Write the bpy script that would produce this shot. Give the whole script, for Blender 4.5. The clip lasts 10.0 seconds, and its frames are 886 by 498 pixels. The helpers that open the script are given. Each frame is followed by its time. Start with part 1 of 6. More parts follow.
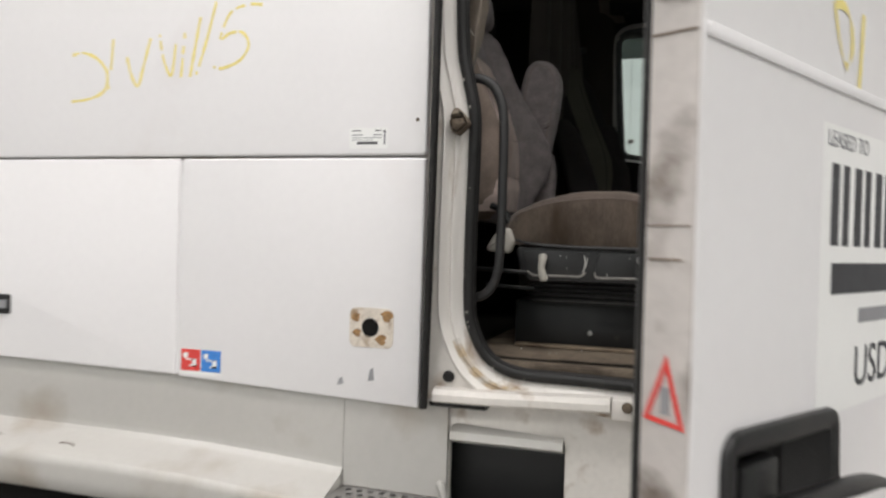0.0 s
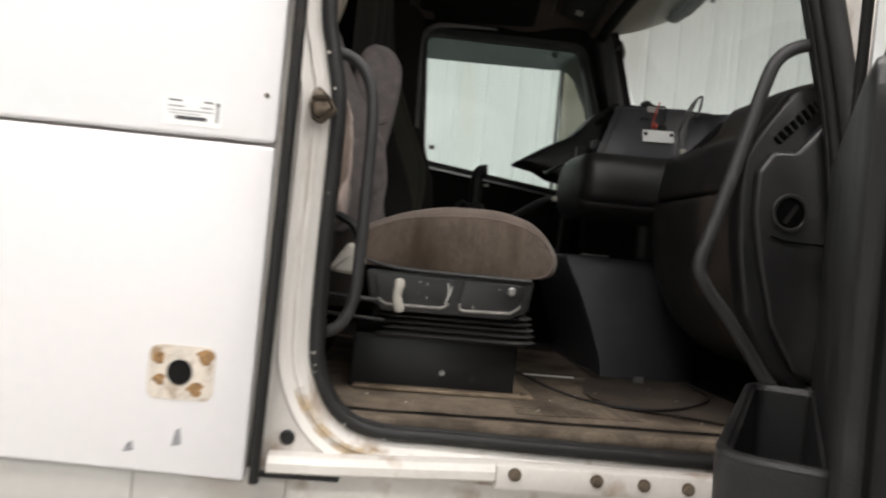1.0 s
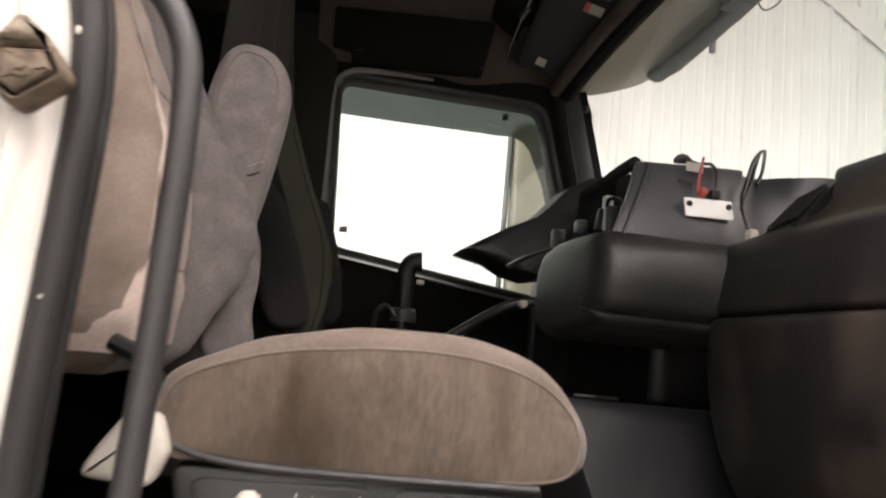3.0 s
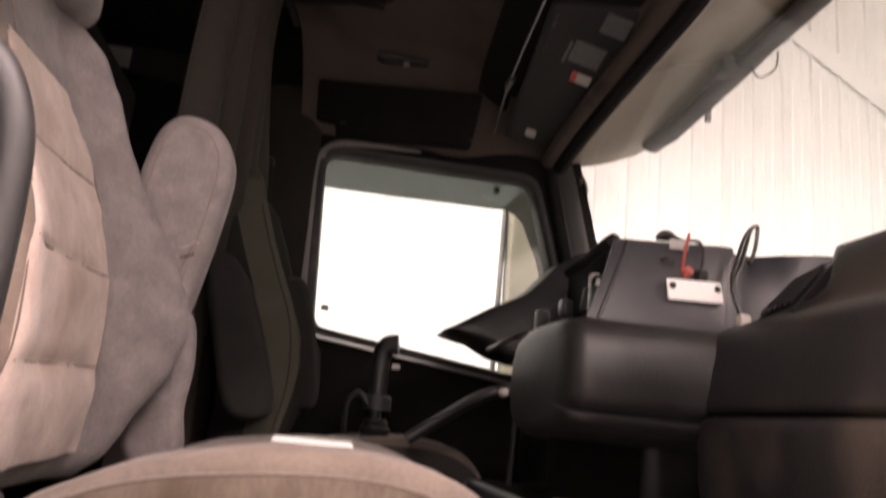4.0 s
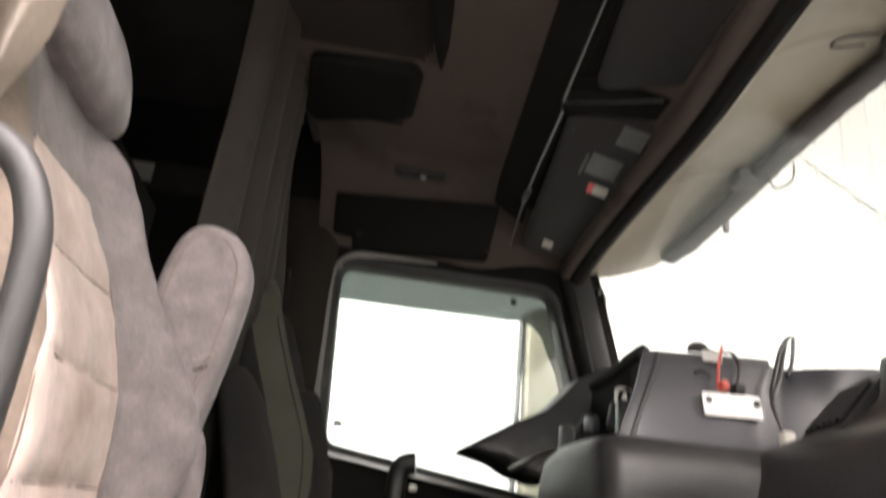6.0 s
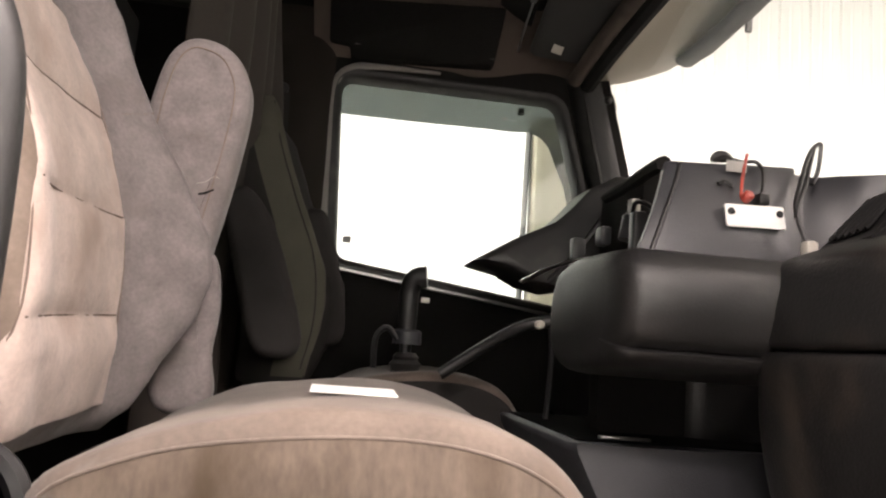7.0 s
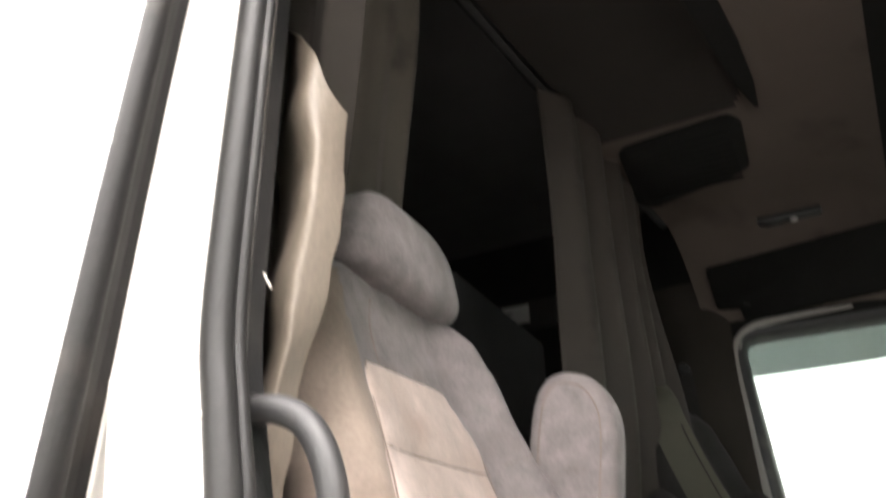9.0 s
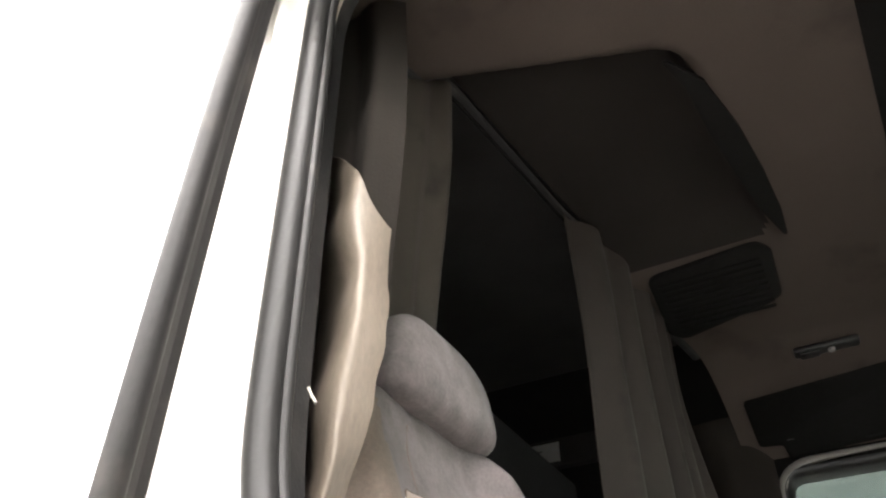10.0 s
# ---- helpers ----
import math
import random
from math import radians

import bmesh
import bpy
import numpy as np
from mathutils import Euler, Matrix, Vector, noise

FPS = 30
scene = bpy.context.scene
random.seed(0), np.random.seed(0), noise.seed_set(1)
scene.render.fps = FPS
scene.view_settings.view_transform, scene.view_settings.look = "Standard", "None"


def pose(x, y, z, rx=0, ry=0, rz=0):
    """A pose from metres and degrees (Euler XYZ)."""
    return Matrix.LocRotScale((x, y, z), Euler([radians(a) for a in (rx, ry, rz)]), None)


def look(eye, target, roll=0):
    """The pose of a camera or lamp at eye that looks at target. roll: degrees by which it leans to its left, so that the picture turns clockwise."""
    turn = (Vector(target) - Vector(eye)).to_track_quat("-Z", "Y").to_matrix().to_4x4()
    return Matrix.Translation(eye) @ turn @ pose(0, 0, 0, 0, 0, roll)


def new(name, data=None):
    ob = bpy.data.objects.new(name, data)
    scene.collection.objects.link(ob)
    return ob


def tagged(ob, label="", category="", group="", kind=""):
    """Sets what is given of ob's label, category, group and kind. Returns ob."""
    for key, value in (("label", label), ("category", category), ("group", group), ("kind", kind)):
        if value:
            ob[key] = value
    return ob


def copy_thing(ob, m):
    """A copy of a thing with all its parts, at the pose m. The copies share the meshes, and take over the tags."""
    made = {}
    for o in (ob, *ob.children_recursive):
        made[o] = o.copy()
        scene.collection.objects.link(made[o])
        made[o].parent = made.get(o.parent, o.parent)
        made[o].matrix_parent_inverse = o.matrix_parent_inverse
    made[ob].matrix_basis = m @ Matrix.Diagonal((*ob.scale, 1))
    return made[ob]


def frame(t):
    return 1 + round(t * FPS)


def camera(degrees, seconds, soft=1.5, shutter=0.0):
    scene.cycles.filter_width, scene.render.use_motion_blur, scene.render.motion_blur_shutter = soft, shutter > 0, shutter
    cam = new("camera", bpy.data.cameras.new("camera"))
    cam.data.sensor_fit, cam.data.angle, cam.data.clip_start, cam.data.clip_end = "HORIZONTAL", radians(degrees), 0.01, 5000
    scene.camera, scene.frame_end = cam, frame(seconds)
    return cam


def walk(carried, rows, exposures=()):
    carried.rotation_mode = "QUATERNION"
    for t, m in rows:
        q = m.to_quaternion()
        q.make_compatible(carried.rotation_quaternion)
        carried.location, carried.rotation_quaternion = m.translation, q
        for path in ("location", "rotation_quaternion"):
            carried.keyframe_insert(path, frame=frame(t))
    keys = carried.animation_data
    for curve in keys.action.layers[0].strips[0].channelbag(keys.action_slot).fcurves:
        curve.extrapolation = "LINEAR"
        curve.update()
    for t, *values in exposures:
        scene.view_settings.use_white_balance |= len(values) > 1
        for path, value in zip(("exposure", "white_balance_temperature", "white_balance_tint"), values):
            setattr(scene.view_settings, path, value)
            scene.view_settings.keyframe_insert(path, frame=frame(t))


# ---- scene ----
cam = camera(61.7, 10.0, soft=2.2, shutter=0.5)
PATH = [
    (0, (0.629, -1.776, 1.59), (0.035, 0.134, 1.573), 1.6),
    (0.5, (0.361, -1.668, 1.645), (0.126, 0.318, 1.636), 3.4),
    (1, (0.251, -1.427, 1.634), (0.402, 0.567, 1.644), 5.2),
    (1.5, (0.22, -1.148, 1.684), (0.536, 0.827, 1.694), 5.5),
    (2, (0.194, -0.93, 1.691), (0.542, 1.039, 1.702), 5.3),
    (2.5, (0.224, -0.725, 1.712), (0.602, 1.238, 1.77), 5.4),
    (2.7, (0.261, -0.638, 1.706), (0.627, 1.318, 1.904), 5.5),
    (3.8, (0.424, -0.433, 1.77), (0.724, 1.509, 2.145), 5.8),
    (4, (0.433, -0.434, 1.772), (0.708, 1.491, 2.24), 5.8),
    (4.5, (0.454, -0.426, 1.793), (0.653, 1.39, 2.606), 6.4),
    (5, (0.434, -0.433, 1.789), (0.61, 1.34, 2.697), 6.6),
    (5.5, (0.435, -0.413, 1.786), (0.604, 1.361, 2.694), 6.4),
    (6, (0.421, -0.397, 1.776), (0.623, 1.445, 2.529), 6.3),
    (6.2, (0.421, -0.377, 1.77), (0.657, 1.519, 2.359), 5.7),
    (7.3, (0.403, -0.315, 1.81), (0.631, 1.656, 2.062), 3.4),
    (7.5, (0.409, -0.284, 1.819), (0.524, 1.69, 2.122), 2.5),
    (8, (0.44, -0.291, 1.834), (0.158, 1.629, 2.317), 0.4),
    (8.5, (0.454, -0.304, 1.86), (-0.152, 1.483, 2.521), -1.5),
    (9, (0.533, -0.358, 1.863), (-0.291, 1.223, 2.769), -0.5),
    (9.5, (0.477, -0.332, 1.867), (-0.253, 1.088, 3.071), -1.5),
    (10, (0.489, -0.345, 1.850), (-0.273, 1.038, 3.076), -0.1),
]
EXPOSURES = [(0.0, -0.05, 6400, 9), (0.5, 0.1, 6450, 10), (1.0, 0.4, 6500, 10), (1.5, 0.9, 6750, 13), (2.5, 1.4, 6700, 12), (3.8, 1.75, 7500, 31), (4.5, 1.85, 7550, 34), (5.0, 2.4, 7350, 25), (5.5, 2.55, 7000, 20), (6.0, 2.5, 6800, 16), (7.3, 2.1, 7200, 20), (8.5, 2.3, 6700, 13), (9.5, 2.7, 6500, 10), (10.0, 2.7, 6500, 10)]
walk(cam, [(t, look(eye, target, roll)) for t, eye, target, roll in PATH], EXPOSURES)

# ---- light: a closed workshop with strip lamps under its ceiling ----
world = bpy.data.worlds.new("world")
scene.world = world
world.use_nodes = True
world.node_tree.nodes["Background"].inputs[0].default_value = (0.9, 0.95, 1.0, 1)
world.node_tree.nodes["Background"].inputs[1].default_value = 0.02
LAMP_Z = 7.0
# place and watts of each unseen lamp; the y=-5.6 pair is added fill
LAMP_SPOTS = [(-4.0, -1.8, 90.0), (-0.4, -1.8, 90.0), (3.2, -1.8, 115.0), (6.8, -1.8, 85.0), (-2.2, -5.6, 155.0), (3.0, -5.6, 175.0), (-2.6, 2.2, 45.0), (0.6, 2.2, 45.0)]
LAMP_SPREAD = radians(150)  # open reflectors


# ---- materials ----
def mat(name, col, rough=0.5, metal=0.0, var=0.12, scale=6.0, fine=120.0, bump=0.15, spec=0.5, dirt=None, dirt_at=0.58, dirt_scale=3.0, coat=0.0, streak=1.0, sheen=0.0):
    """A surface with broad and fine variation, optional dirt patches and fine relief."""
    m = bpy.data.materials.new(name)
    m.use_nodes = True
    nt = m.node_tree
    b = nt.nodes["Principled BSDF"]
    b.inputs["Roughness"].default_value = rough
    b.inputs["Metallic"].default_value = metal
    b.inputs["Specular IOR Level"].default_value = spec
    b.inputs["Coat Weight"].default_value = coat
    b.inputs["Coat Roughness"].default_value = 0.08
    b.inputs["Sheen Weight"].default_value = sheen
    tc = nt.nodes.new("ShaderNodeTexCoord")
    mp = nt.nodes.new("ShaderNodeMapping")
    mp.inputs["Scale"].default_value = (1, 1, 1 / streak)
    nt.links.new(tc.outputs["Object"], mp.inputs[0])

    def noise_node(s, detail=4.0):
        n = nt.nodes.new("ShaderNodeTexNoise")
        n.inputs["Scale"].default_value = s
        n.inputs["Detail"].default_value = detail
        nt.links.new(mp.outputs[0], n.inputs["Vector"])
        return n

    broad, grain = noise_node(scale), noise_node(fine, 2.0)
    mixer = nt.nodes.new("ShaderNodeMath")
    mixer.operation = "MULTIPLY_ADD"
    mixer.inputs[1].default_value = 0.35
    nt.links.new(grain.outputs["Fac"], mixer.inputs[0])
    half = nt.nodes.new("ShaderNodeMath")
    half.operation = "MULTIPLY"
    half.inputs[1].default_value = 0.65
    nt.links.new(broad.outputs["Fac"], half.inputs[0])
    nt.links.new(half.outputs[0], mixer.inputs[2])
    ramp = nt.nodes.new("ShaderNodeValToRGB")
    ramp.color_ramp.elements[0].position, ramp.color_ramp.elements[1].position = 0.3, 0.7
    ramp.color_ramp.elements[0].color = (*[c * (1 - var) for c in col], 1)
    ramp.color_ramp.elements[1].color = (*[min(1, c * (1 + var)) for c in col], 1)
    nt.links.new(mixer.outputs[0], ramp.inputs[0])
    out = ramp.outputs[0]
    if dirt:
        dn = noise_node(dirt_scale, 8.0)
        dr = nt.nodes.new("ShaderNodeValToRGB")
        dr.color_ramp.elements[0].position, dr.color_ramp.elements[1].position = dirt_at, dirt_at + 0.16
        dr.color_ramp.elements[0].color, dr.color_ramp.elements[1].color = (0, 0, 0, 1), (1, 1, 1, 1)
        nt.links.new(dn.outputs["Fac"], dr.inputs[0])
        mx = nt.nodes.new("ShaderNodeMix")
        mx.data_type = "RGBA"
        nt.links.new(dr.outputs[0], mx.inputs[0])
        nt.links.new(out, mx.inputs[6])
        mx.inputs[7].default_value = (*dirt, 1)
        out = mx.outputs[2]
    nt.links.new(out, b.inputs["Base Color"])
    rr = nt.nodes.new("ShaderNodeMapRange")
    rr.inputs["To Min"].default_value, rr.inputs["To Max"].default_value = max(0.02, rough - 0.12), min(1, rough + 0.12)
    nt.links.new(broad.outputs["Fac"], rr.inputs["Value"])
    nt.links.new(rr.outputs[0], b.inputs["Roughness"])
    if bump:
        bp = nt.nodes.new("ShaderNodeBump")
        bp.inputs["Strength"].default_value = bump
        bp.inputs["Distance"].default_value = 0.002
        nt.links.new(grain.outputs["Fac"], bp.inputs["Height"])
        nt.links.new(bp.outputs[0], b.inputs["Normal"])
    return m


WHITE = mat("white_paint", (0.80, 0.785, 0.785), 0.32, var=0.025, scale=1.5, fine=40, bump=0.03, coat=0.35, dirt=(0.74, 0.71, 0.70), dirt_at=0.6, dirt_scale=2.0)
WHITE_DIRTY = mat("white_paint_dirty", (0.68, 0.645, 0.60), 0.5, var=0.1, scale=5, fine=60, bump=0.12, dirt=(0.3, 0.21, 0.135), dirt_at=0.56, dirt_scale=9, streak=1.0)
DOOR_EDGE = mat("door_edge_paint", (0.57, 0.532, 0.5035), 0.55, var=0.12, scale=6, fine=70, bump=0.15, dirt=(0.15, 0.118, 0.093), dirt_at=0.55, dirt_scale=9, streak=1.0)
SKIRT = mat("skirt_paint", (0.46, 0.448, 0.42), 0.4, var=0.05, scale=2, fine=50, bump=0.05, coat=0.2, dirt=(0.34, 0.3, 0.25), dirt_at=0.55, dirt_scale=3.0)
RUBBER = mat("black_rubber", (0.0165, 0.016, 0.0155), 0.5, var=0.25, scale=14, fine=200, bump=0.1, spec=0.3, dirt=(0.042, 0.038, 0.034), dirt_at=0.62, dirt_scale=16)
RUBBER_GAP = mat("gap_rubber", (0.012, 0.011, 0.0105), 0.6, var=0.3, scale=12, fine=160, bump=0.1, spec=0.3, dirt=(0.035, 0.03, 0.026), dirt_at=0.6, dirt_scale=10)
PLASTIC = mat("black_plastic", (0.0105, 0.0103, 0.0105), 0.45, var=0.25, scale=8, fine=260, bump=0.3, spec=0.5, dirt=(0.042, 0.038, 0.034), dirt_at=0.62, dirt_scale=7)
PLASTIC_GREY = mat("grey_plastic", (0.011, 0.0108, 0.011), 0.4, var=0.25, scale=7, fine=260, bump=0.3, spec=0.5, dirt=(0.034, 0.031, 0.029), dirt_at=0.62, dirt_scale=7)
PLASTIC_BLUE = mat("slate_plastic", (0.034, 0.035, 0.039), 0.42, var=0.2, scale=6, fine=420, bump=0.25, dirt=(0.056, 0.056, 0.056), dirt_at=0.6, dirt_scale=6)
HANDLE = mat("handle_coating", (0.02, 0.0195, 0.0195), 0.55, var=0.2, scale=20, fine=220, bump=0.12, dirt=(0.045, 0.04, 0.036), dirt_at=0.62, dirt_scale=18)
METAL_BLACK = mat("black_steel", (0.0085, 0.0088, 0.0092), 0.4, var=0.25, scale=9, fine=160, bump=0.15, dirt=(0.06, 0.052, 0.045), dirt_at=0.68, dirt_scale=15)
STEEL = mat("bare_steel", (0.45, 0.44, 0.43), 0.35, metal=0.9, var=0.15, scale=10, fine=160, bump=0.1)
RUST = mat("rusty_steel", (0.12, 0.092, 0.064), 0.8, var=0.4, scale=30, fine=150, bump=0.4, dirt=(0.045, 0.029, 0.017), dirt_at=0.5, dirt_scale=40)
CREAM = mat("cream_plastic", (0.42, 0.3975, 0.3525), 0.45, var=0.08, scale=20, fine=200, bump=0.08)
FABRIC_SIDE = mat("brown_velour", (0.082, 0.063, 0.049), 0.92, var=0.42, scale=16, fine=170, bump=0.18, spec=0.2, dirt=(0.034, 0.023, 0.014), dirt_at=0.48, dirt_scale=9, streak=2.5, sheen=0.15)
FABRIC_TOP = mat("worn_velour", (0.10, 0.079, 0.066), 0.92, var=0.3, scale=14, fine=170, bump=0.18, spec=0.2, dirt=(0.078, 0.058, 0.045), dirt_at=0.56, dirt_scale=8, sheen=0.15)
FABRIC_INSERT = mat("beige_velour", (0.57, 0.465, 0.415), 0.92, var=0.2, scale=24, fine=190, bump=0.18, spec=0.2, dirt=(0.44, 0.335, 0.28), dirt_at=0.54, dirt_scale=7, sheen=0.15)
FABRIC_BOLSTER = mat("grey_velour", (0.215, 0.188, 0.186), 0.92, var=0.3, scale=26, fine=190, bump=0.18, spec=0.2, dirt=(0.185, 0.155, 0.148), dirt_at=0.57, dirt_scale=11, sheen=0.15)
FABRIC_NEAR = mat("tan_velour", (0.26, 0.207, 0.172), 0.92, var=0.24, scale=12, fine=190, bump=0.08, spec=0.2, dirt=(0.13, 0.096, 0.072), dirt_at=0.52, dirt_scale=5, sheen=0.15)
FABRIC_DARK = mat("dark_velour", (0.024, 0.022, 0.021), 0.92, var=0.2, scale=12, fine=480, bump=0.4, spec=0.2)
FABRIC_DRIVER = mat("driver_velour", (0.034, 0.031, 0.030), 0.92, var=0.2, scale=10, fine=480, bump=0.4, spec=0.2)
BELLOWS = mat("grey_rubber", (0.04, 0.039, 0.038), 0.42, var=0.3, scale=14, fine=200, bump=0.15, dirt=(0.075, 0.07, 0.065), dirt_at=0.55, dirt_scale=12)
FABRIC_LIT_EDGE = mat("lit_edge_velour", (0.07, 0.067, 0.052), 0.9, var=0.15, scale=12, fine=480, bump=0.4, spec=0.2)
SEAM = mat("seam_thread", (0.21, 0.165, 0.14), 0.95, var=0.15, scale=30, fine=400, bump=0.2, spec=0.1)
HEADLINER = mat("headliner_cloth", (0.078, 0.063, 0.054), 0.95, var=0.10, scale=4, fine=420, bump=0.4, spec=0.1, dirt=(0.05, 0.04, 0.035), dirt_at=0.56, dirt_scale=5)
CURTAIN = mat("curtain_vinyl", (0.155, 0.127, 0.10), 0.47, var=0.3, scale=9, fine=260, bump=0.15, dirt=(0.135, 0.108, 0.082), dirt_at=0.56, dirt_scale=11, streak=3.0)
# the curtain cloth again, darkened to carry the shade on the far side
CURTAIN_SHADED = mat("shaded_curtain_cloth", (0.034, 0.027, 0.022), 0.85, var=0.16, scale=9, fine=300, bump=0.25, dirt=(0.016, 0.012, 0.01), dirt_at=0.58, dirt_scale=7)
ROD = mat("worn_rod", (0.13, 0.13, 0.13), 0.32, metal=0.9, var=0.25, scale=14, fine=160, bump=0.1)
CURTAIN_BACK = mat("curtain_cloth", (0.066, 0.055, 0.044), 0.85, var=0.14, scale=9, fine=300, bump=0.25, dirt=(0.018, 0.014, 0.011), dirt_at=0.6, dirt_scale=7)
FLOOR_MAT = mat("worn_floor_mat", (0.138, 0.110, 0.082), 0.85, var=0.45, scale=22, fine=130, bump=0.5, spec=0.25, dirt=(0.06, 0.046, 0.034), dirt_at=0.5, dirt_scale=7)
CARPET = mat("dark_carpet", (0.03, 0.027, 0.024), 0.95, var=0.3, scale=10, fine=400, bump=0.6, spec=0.1)
SLEEPER = mat("sleeper_cloth", (0.06, 0.058, 0.058), 0.95, var=0.2, scale=5, fine=200, bump=0.3, spec=0.1)
WALL_STEEL = mat("white_wall_steel", (0.77, 0.82, 0.815), 0.4, var=0.03, scale=1.2, fine=20, bump=0.02, dirt=(0.70, 0.72, 0.68), dirt_at=0.6, dirt_scale=1.5, streak=6)
LINER = mat("ceiling_liner", (0.74, 0.72, 0.64), 0.6, var=0.05, scale=1, fine=20, bump=0.05)
CONCRETE = mat("concrete_floor", (0.30, 0.29, 0.275), 0.6, var=0.2, scale=1.5, fine=60, bump=0.2, dirt=(0.20, 0.19, 0.18), dirt_at=0.57, dirt_scale=1.2)
PAPER = mat("white_paper", (0.82, 0.82, 0.80), 0.6, var=0.02, scale=20, fine=200, bump=0.0)
LABEL_GREY = mat("faded_label", (0.33, 0.32, 0.30), 0.6, var=0.12, scale=20, fine=200, bump=0.0)
INK = mat("dark_print", (0.045, 0.045, 0.05), 0.6, var=0.1, scale=30, fine=200, bump=0.0)
GREY_PRINT = mat("grey_print", (0.27, 0.27, 0.28), 0.6, var=0.1, scale=30, fine=200, bump=0.0)
RED_PRINT = mat("red_print", (0.66, 0.06, 0.05), 0.45, var=0.08, scale=30, fine=200, bump=0.0)
BLUE_PRINT = mat("blue_print", (0.05, 0.22, 0.62), 0.45, var=0.08, scale=30, fine=200, bump=0.0)
CRAYON = mat("yellow_crayon", (0.8, 0.69, 0.26), 0.7, var=0.12, scale=60, fine=300, bump=0.3)
RED_WIRE = mat("red_wire", (0.36, 0.05, 0.035), 0.45, var=0.1, scale=40, fine=200, bump=0.05)
VISOR_CREAM = mat("visor_underside", (0.22, 0.208, 0.165), 0.5, var=0.08, scale=3, fine=90, bump=0.1, dirt=(0.15, 0.132, 0.095), dirt_at=0.58, dirt_scale=4)
FOAM = mat("grey_foam_strip", (0.10, 0.103, 0.106), 0.85, var=0.25, scale=14, fine=200, bump=0.5, dirt=(0.085, 0.085, 0.088), dirt_at=0.55, dirt_scale=12)
VISOR_LABEL = mat("visor_label_print", (0.10, 0.10, 0.10), 0.6, var=0.3, scale=60, fine=200, bump=0.0)
MIRROR_CREAM = mat("mirror_plastic", (0.60, 0.58, 0.46), 0.5, var=0.06, scale=3, fine=90, bump=0.05)
SHELF_EDGE = mat("shelf_edge_plastic", (0.3, 0.29, 0.28), 0.6, var=0.1, scale=6, fine=200, bump=0.1)
GRIME = mat("door_edge_grime", (0.20, 0.16, 0.13), 0.8, var=0.3, scale=20, fine=120, bump=0.2)
PILLAR_CLOTH = mat("pillar_cloth", (0.027, 0.0225, 0.019), 0.9, var=0.16, scale=6, fine=300, bump=0.25, spec=0.2, dirt=(0.022, 0.018, 0.015), dirt_at=0.55, dirt_scale=4)
WELL_TONE = mat("darker_roof_well", (0.025, 0.022, 0.02), 0.95, var=0.12, scale=5, fine=400, bump=0.3, spec=0.1)
VISOR_DARK = mat("visor_vinyl", (0.034, 0.033, 0.033), 0.85, var=0.15, scale=6, fine=500, bump=0.3, spec=0.2)
JAMB = mat("jamb_paint", (0.70, 0.67, 0.63), 0.42, var=0.1, scale=5, fine=60, bump=0.1, dirt=(0.27, 0.19, 0.115), dirt_at=0.54, dirt_scale=14, streak=5.0)
RUST_STAIN = mat("rust_stain", (0.30, 0.175, 0.075), 0.85, var=0.45, scale=60, fine=200, bump=0.3, dirt=(0.13, 0.07, 0.03), dirt_at=0.5, dirt_scale=70)
DASH_DUST = mat("dusty_dash", (0.0105, 0.0102, 0.0102), 0.46, var=0.25, scale=6, fine=230, bump=0.35, spec=0.5, dirt=(0.036, 0.028, 0.022), dirt_at=0.5, dirt_scale=6)
# near-black colour in place of the shade deep in ducts, slots and recesses
RECESS_SHADE = mat("recess_shade", (0.0012, 0.0012, 0.0012), 0.95, var=0.2, scale=6, fine=100, bump=0.0, spec=0.05)
# near-black: stands for shade in holes and gaps, also for some black parts
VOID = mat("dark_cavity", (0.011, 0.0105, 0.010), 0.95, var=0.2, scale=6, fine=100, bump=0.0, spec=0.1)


def glass_mat(name, tint, rough=0.0, mix=0.9):
    """Thin pane: mostly clear, with a mirror share that grows towards grazing."""
    m = bpy.data.materials.new(name)
    m.use_nodes = True
    nt = m.node_tree
    nt.nodes.remove(nt.nodes["Principled BSDF"])
    tr, gl, fr, mx = (nt.nodes.new(k) for k in ("ShaderNodeBsdfTransparent", "ShaderNodeBsdfGlossy", "ShaderNodeLayerWeight", "ShaderNodeMixShader"))
    cube, gain = nt.nodes.new("ShaderNodeMath"), nt.nodes.new("ShaderNodeMath")
    cube.operation, gain.operation = "POWER", "MULTIPLY_ADD"
    cube.inputs[1].default_value, gain.inputs[1].default_value, gain.inputs[2].default_value = 5.0, 0.6, 0.035
    tr.inputs[0].default_value = (*tint, 1)
    gl.inputs["Roughness"].default_value = rough
    fr.inputs["Blend"].default_value = 0.5
    nt.links.new(fr.outputs["Facing"], cube.inputs[0])
    nt.links.new(cube.outputs[0], gain.inputs[0])
    nt.links.new(gain.outputs[0], mx.inputs[0])
    nt.links.new(tr.outputs[0], mx.inputs[1])
    nt.links.new(gl.outputs[0], mx.inputs[2])
    nt.links.new(mx.outputs[0], nt.nodes["Material Output"].inputs[0])
    return m


GLASS = glass_mat("window_glass", (0.93, 0.97, 0.95))
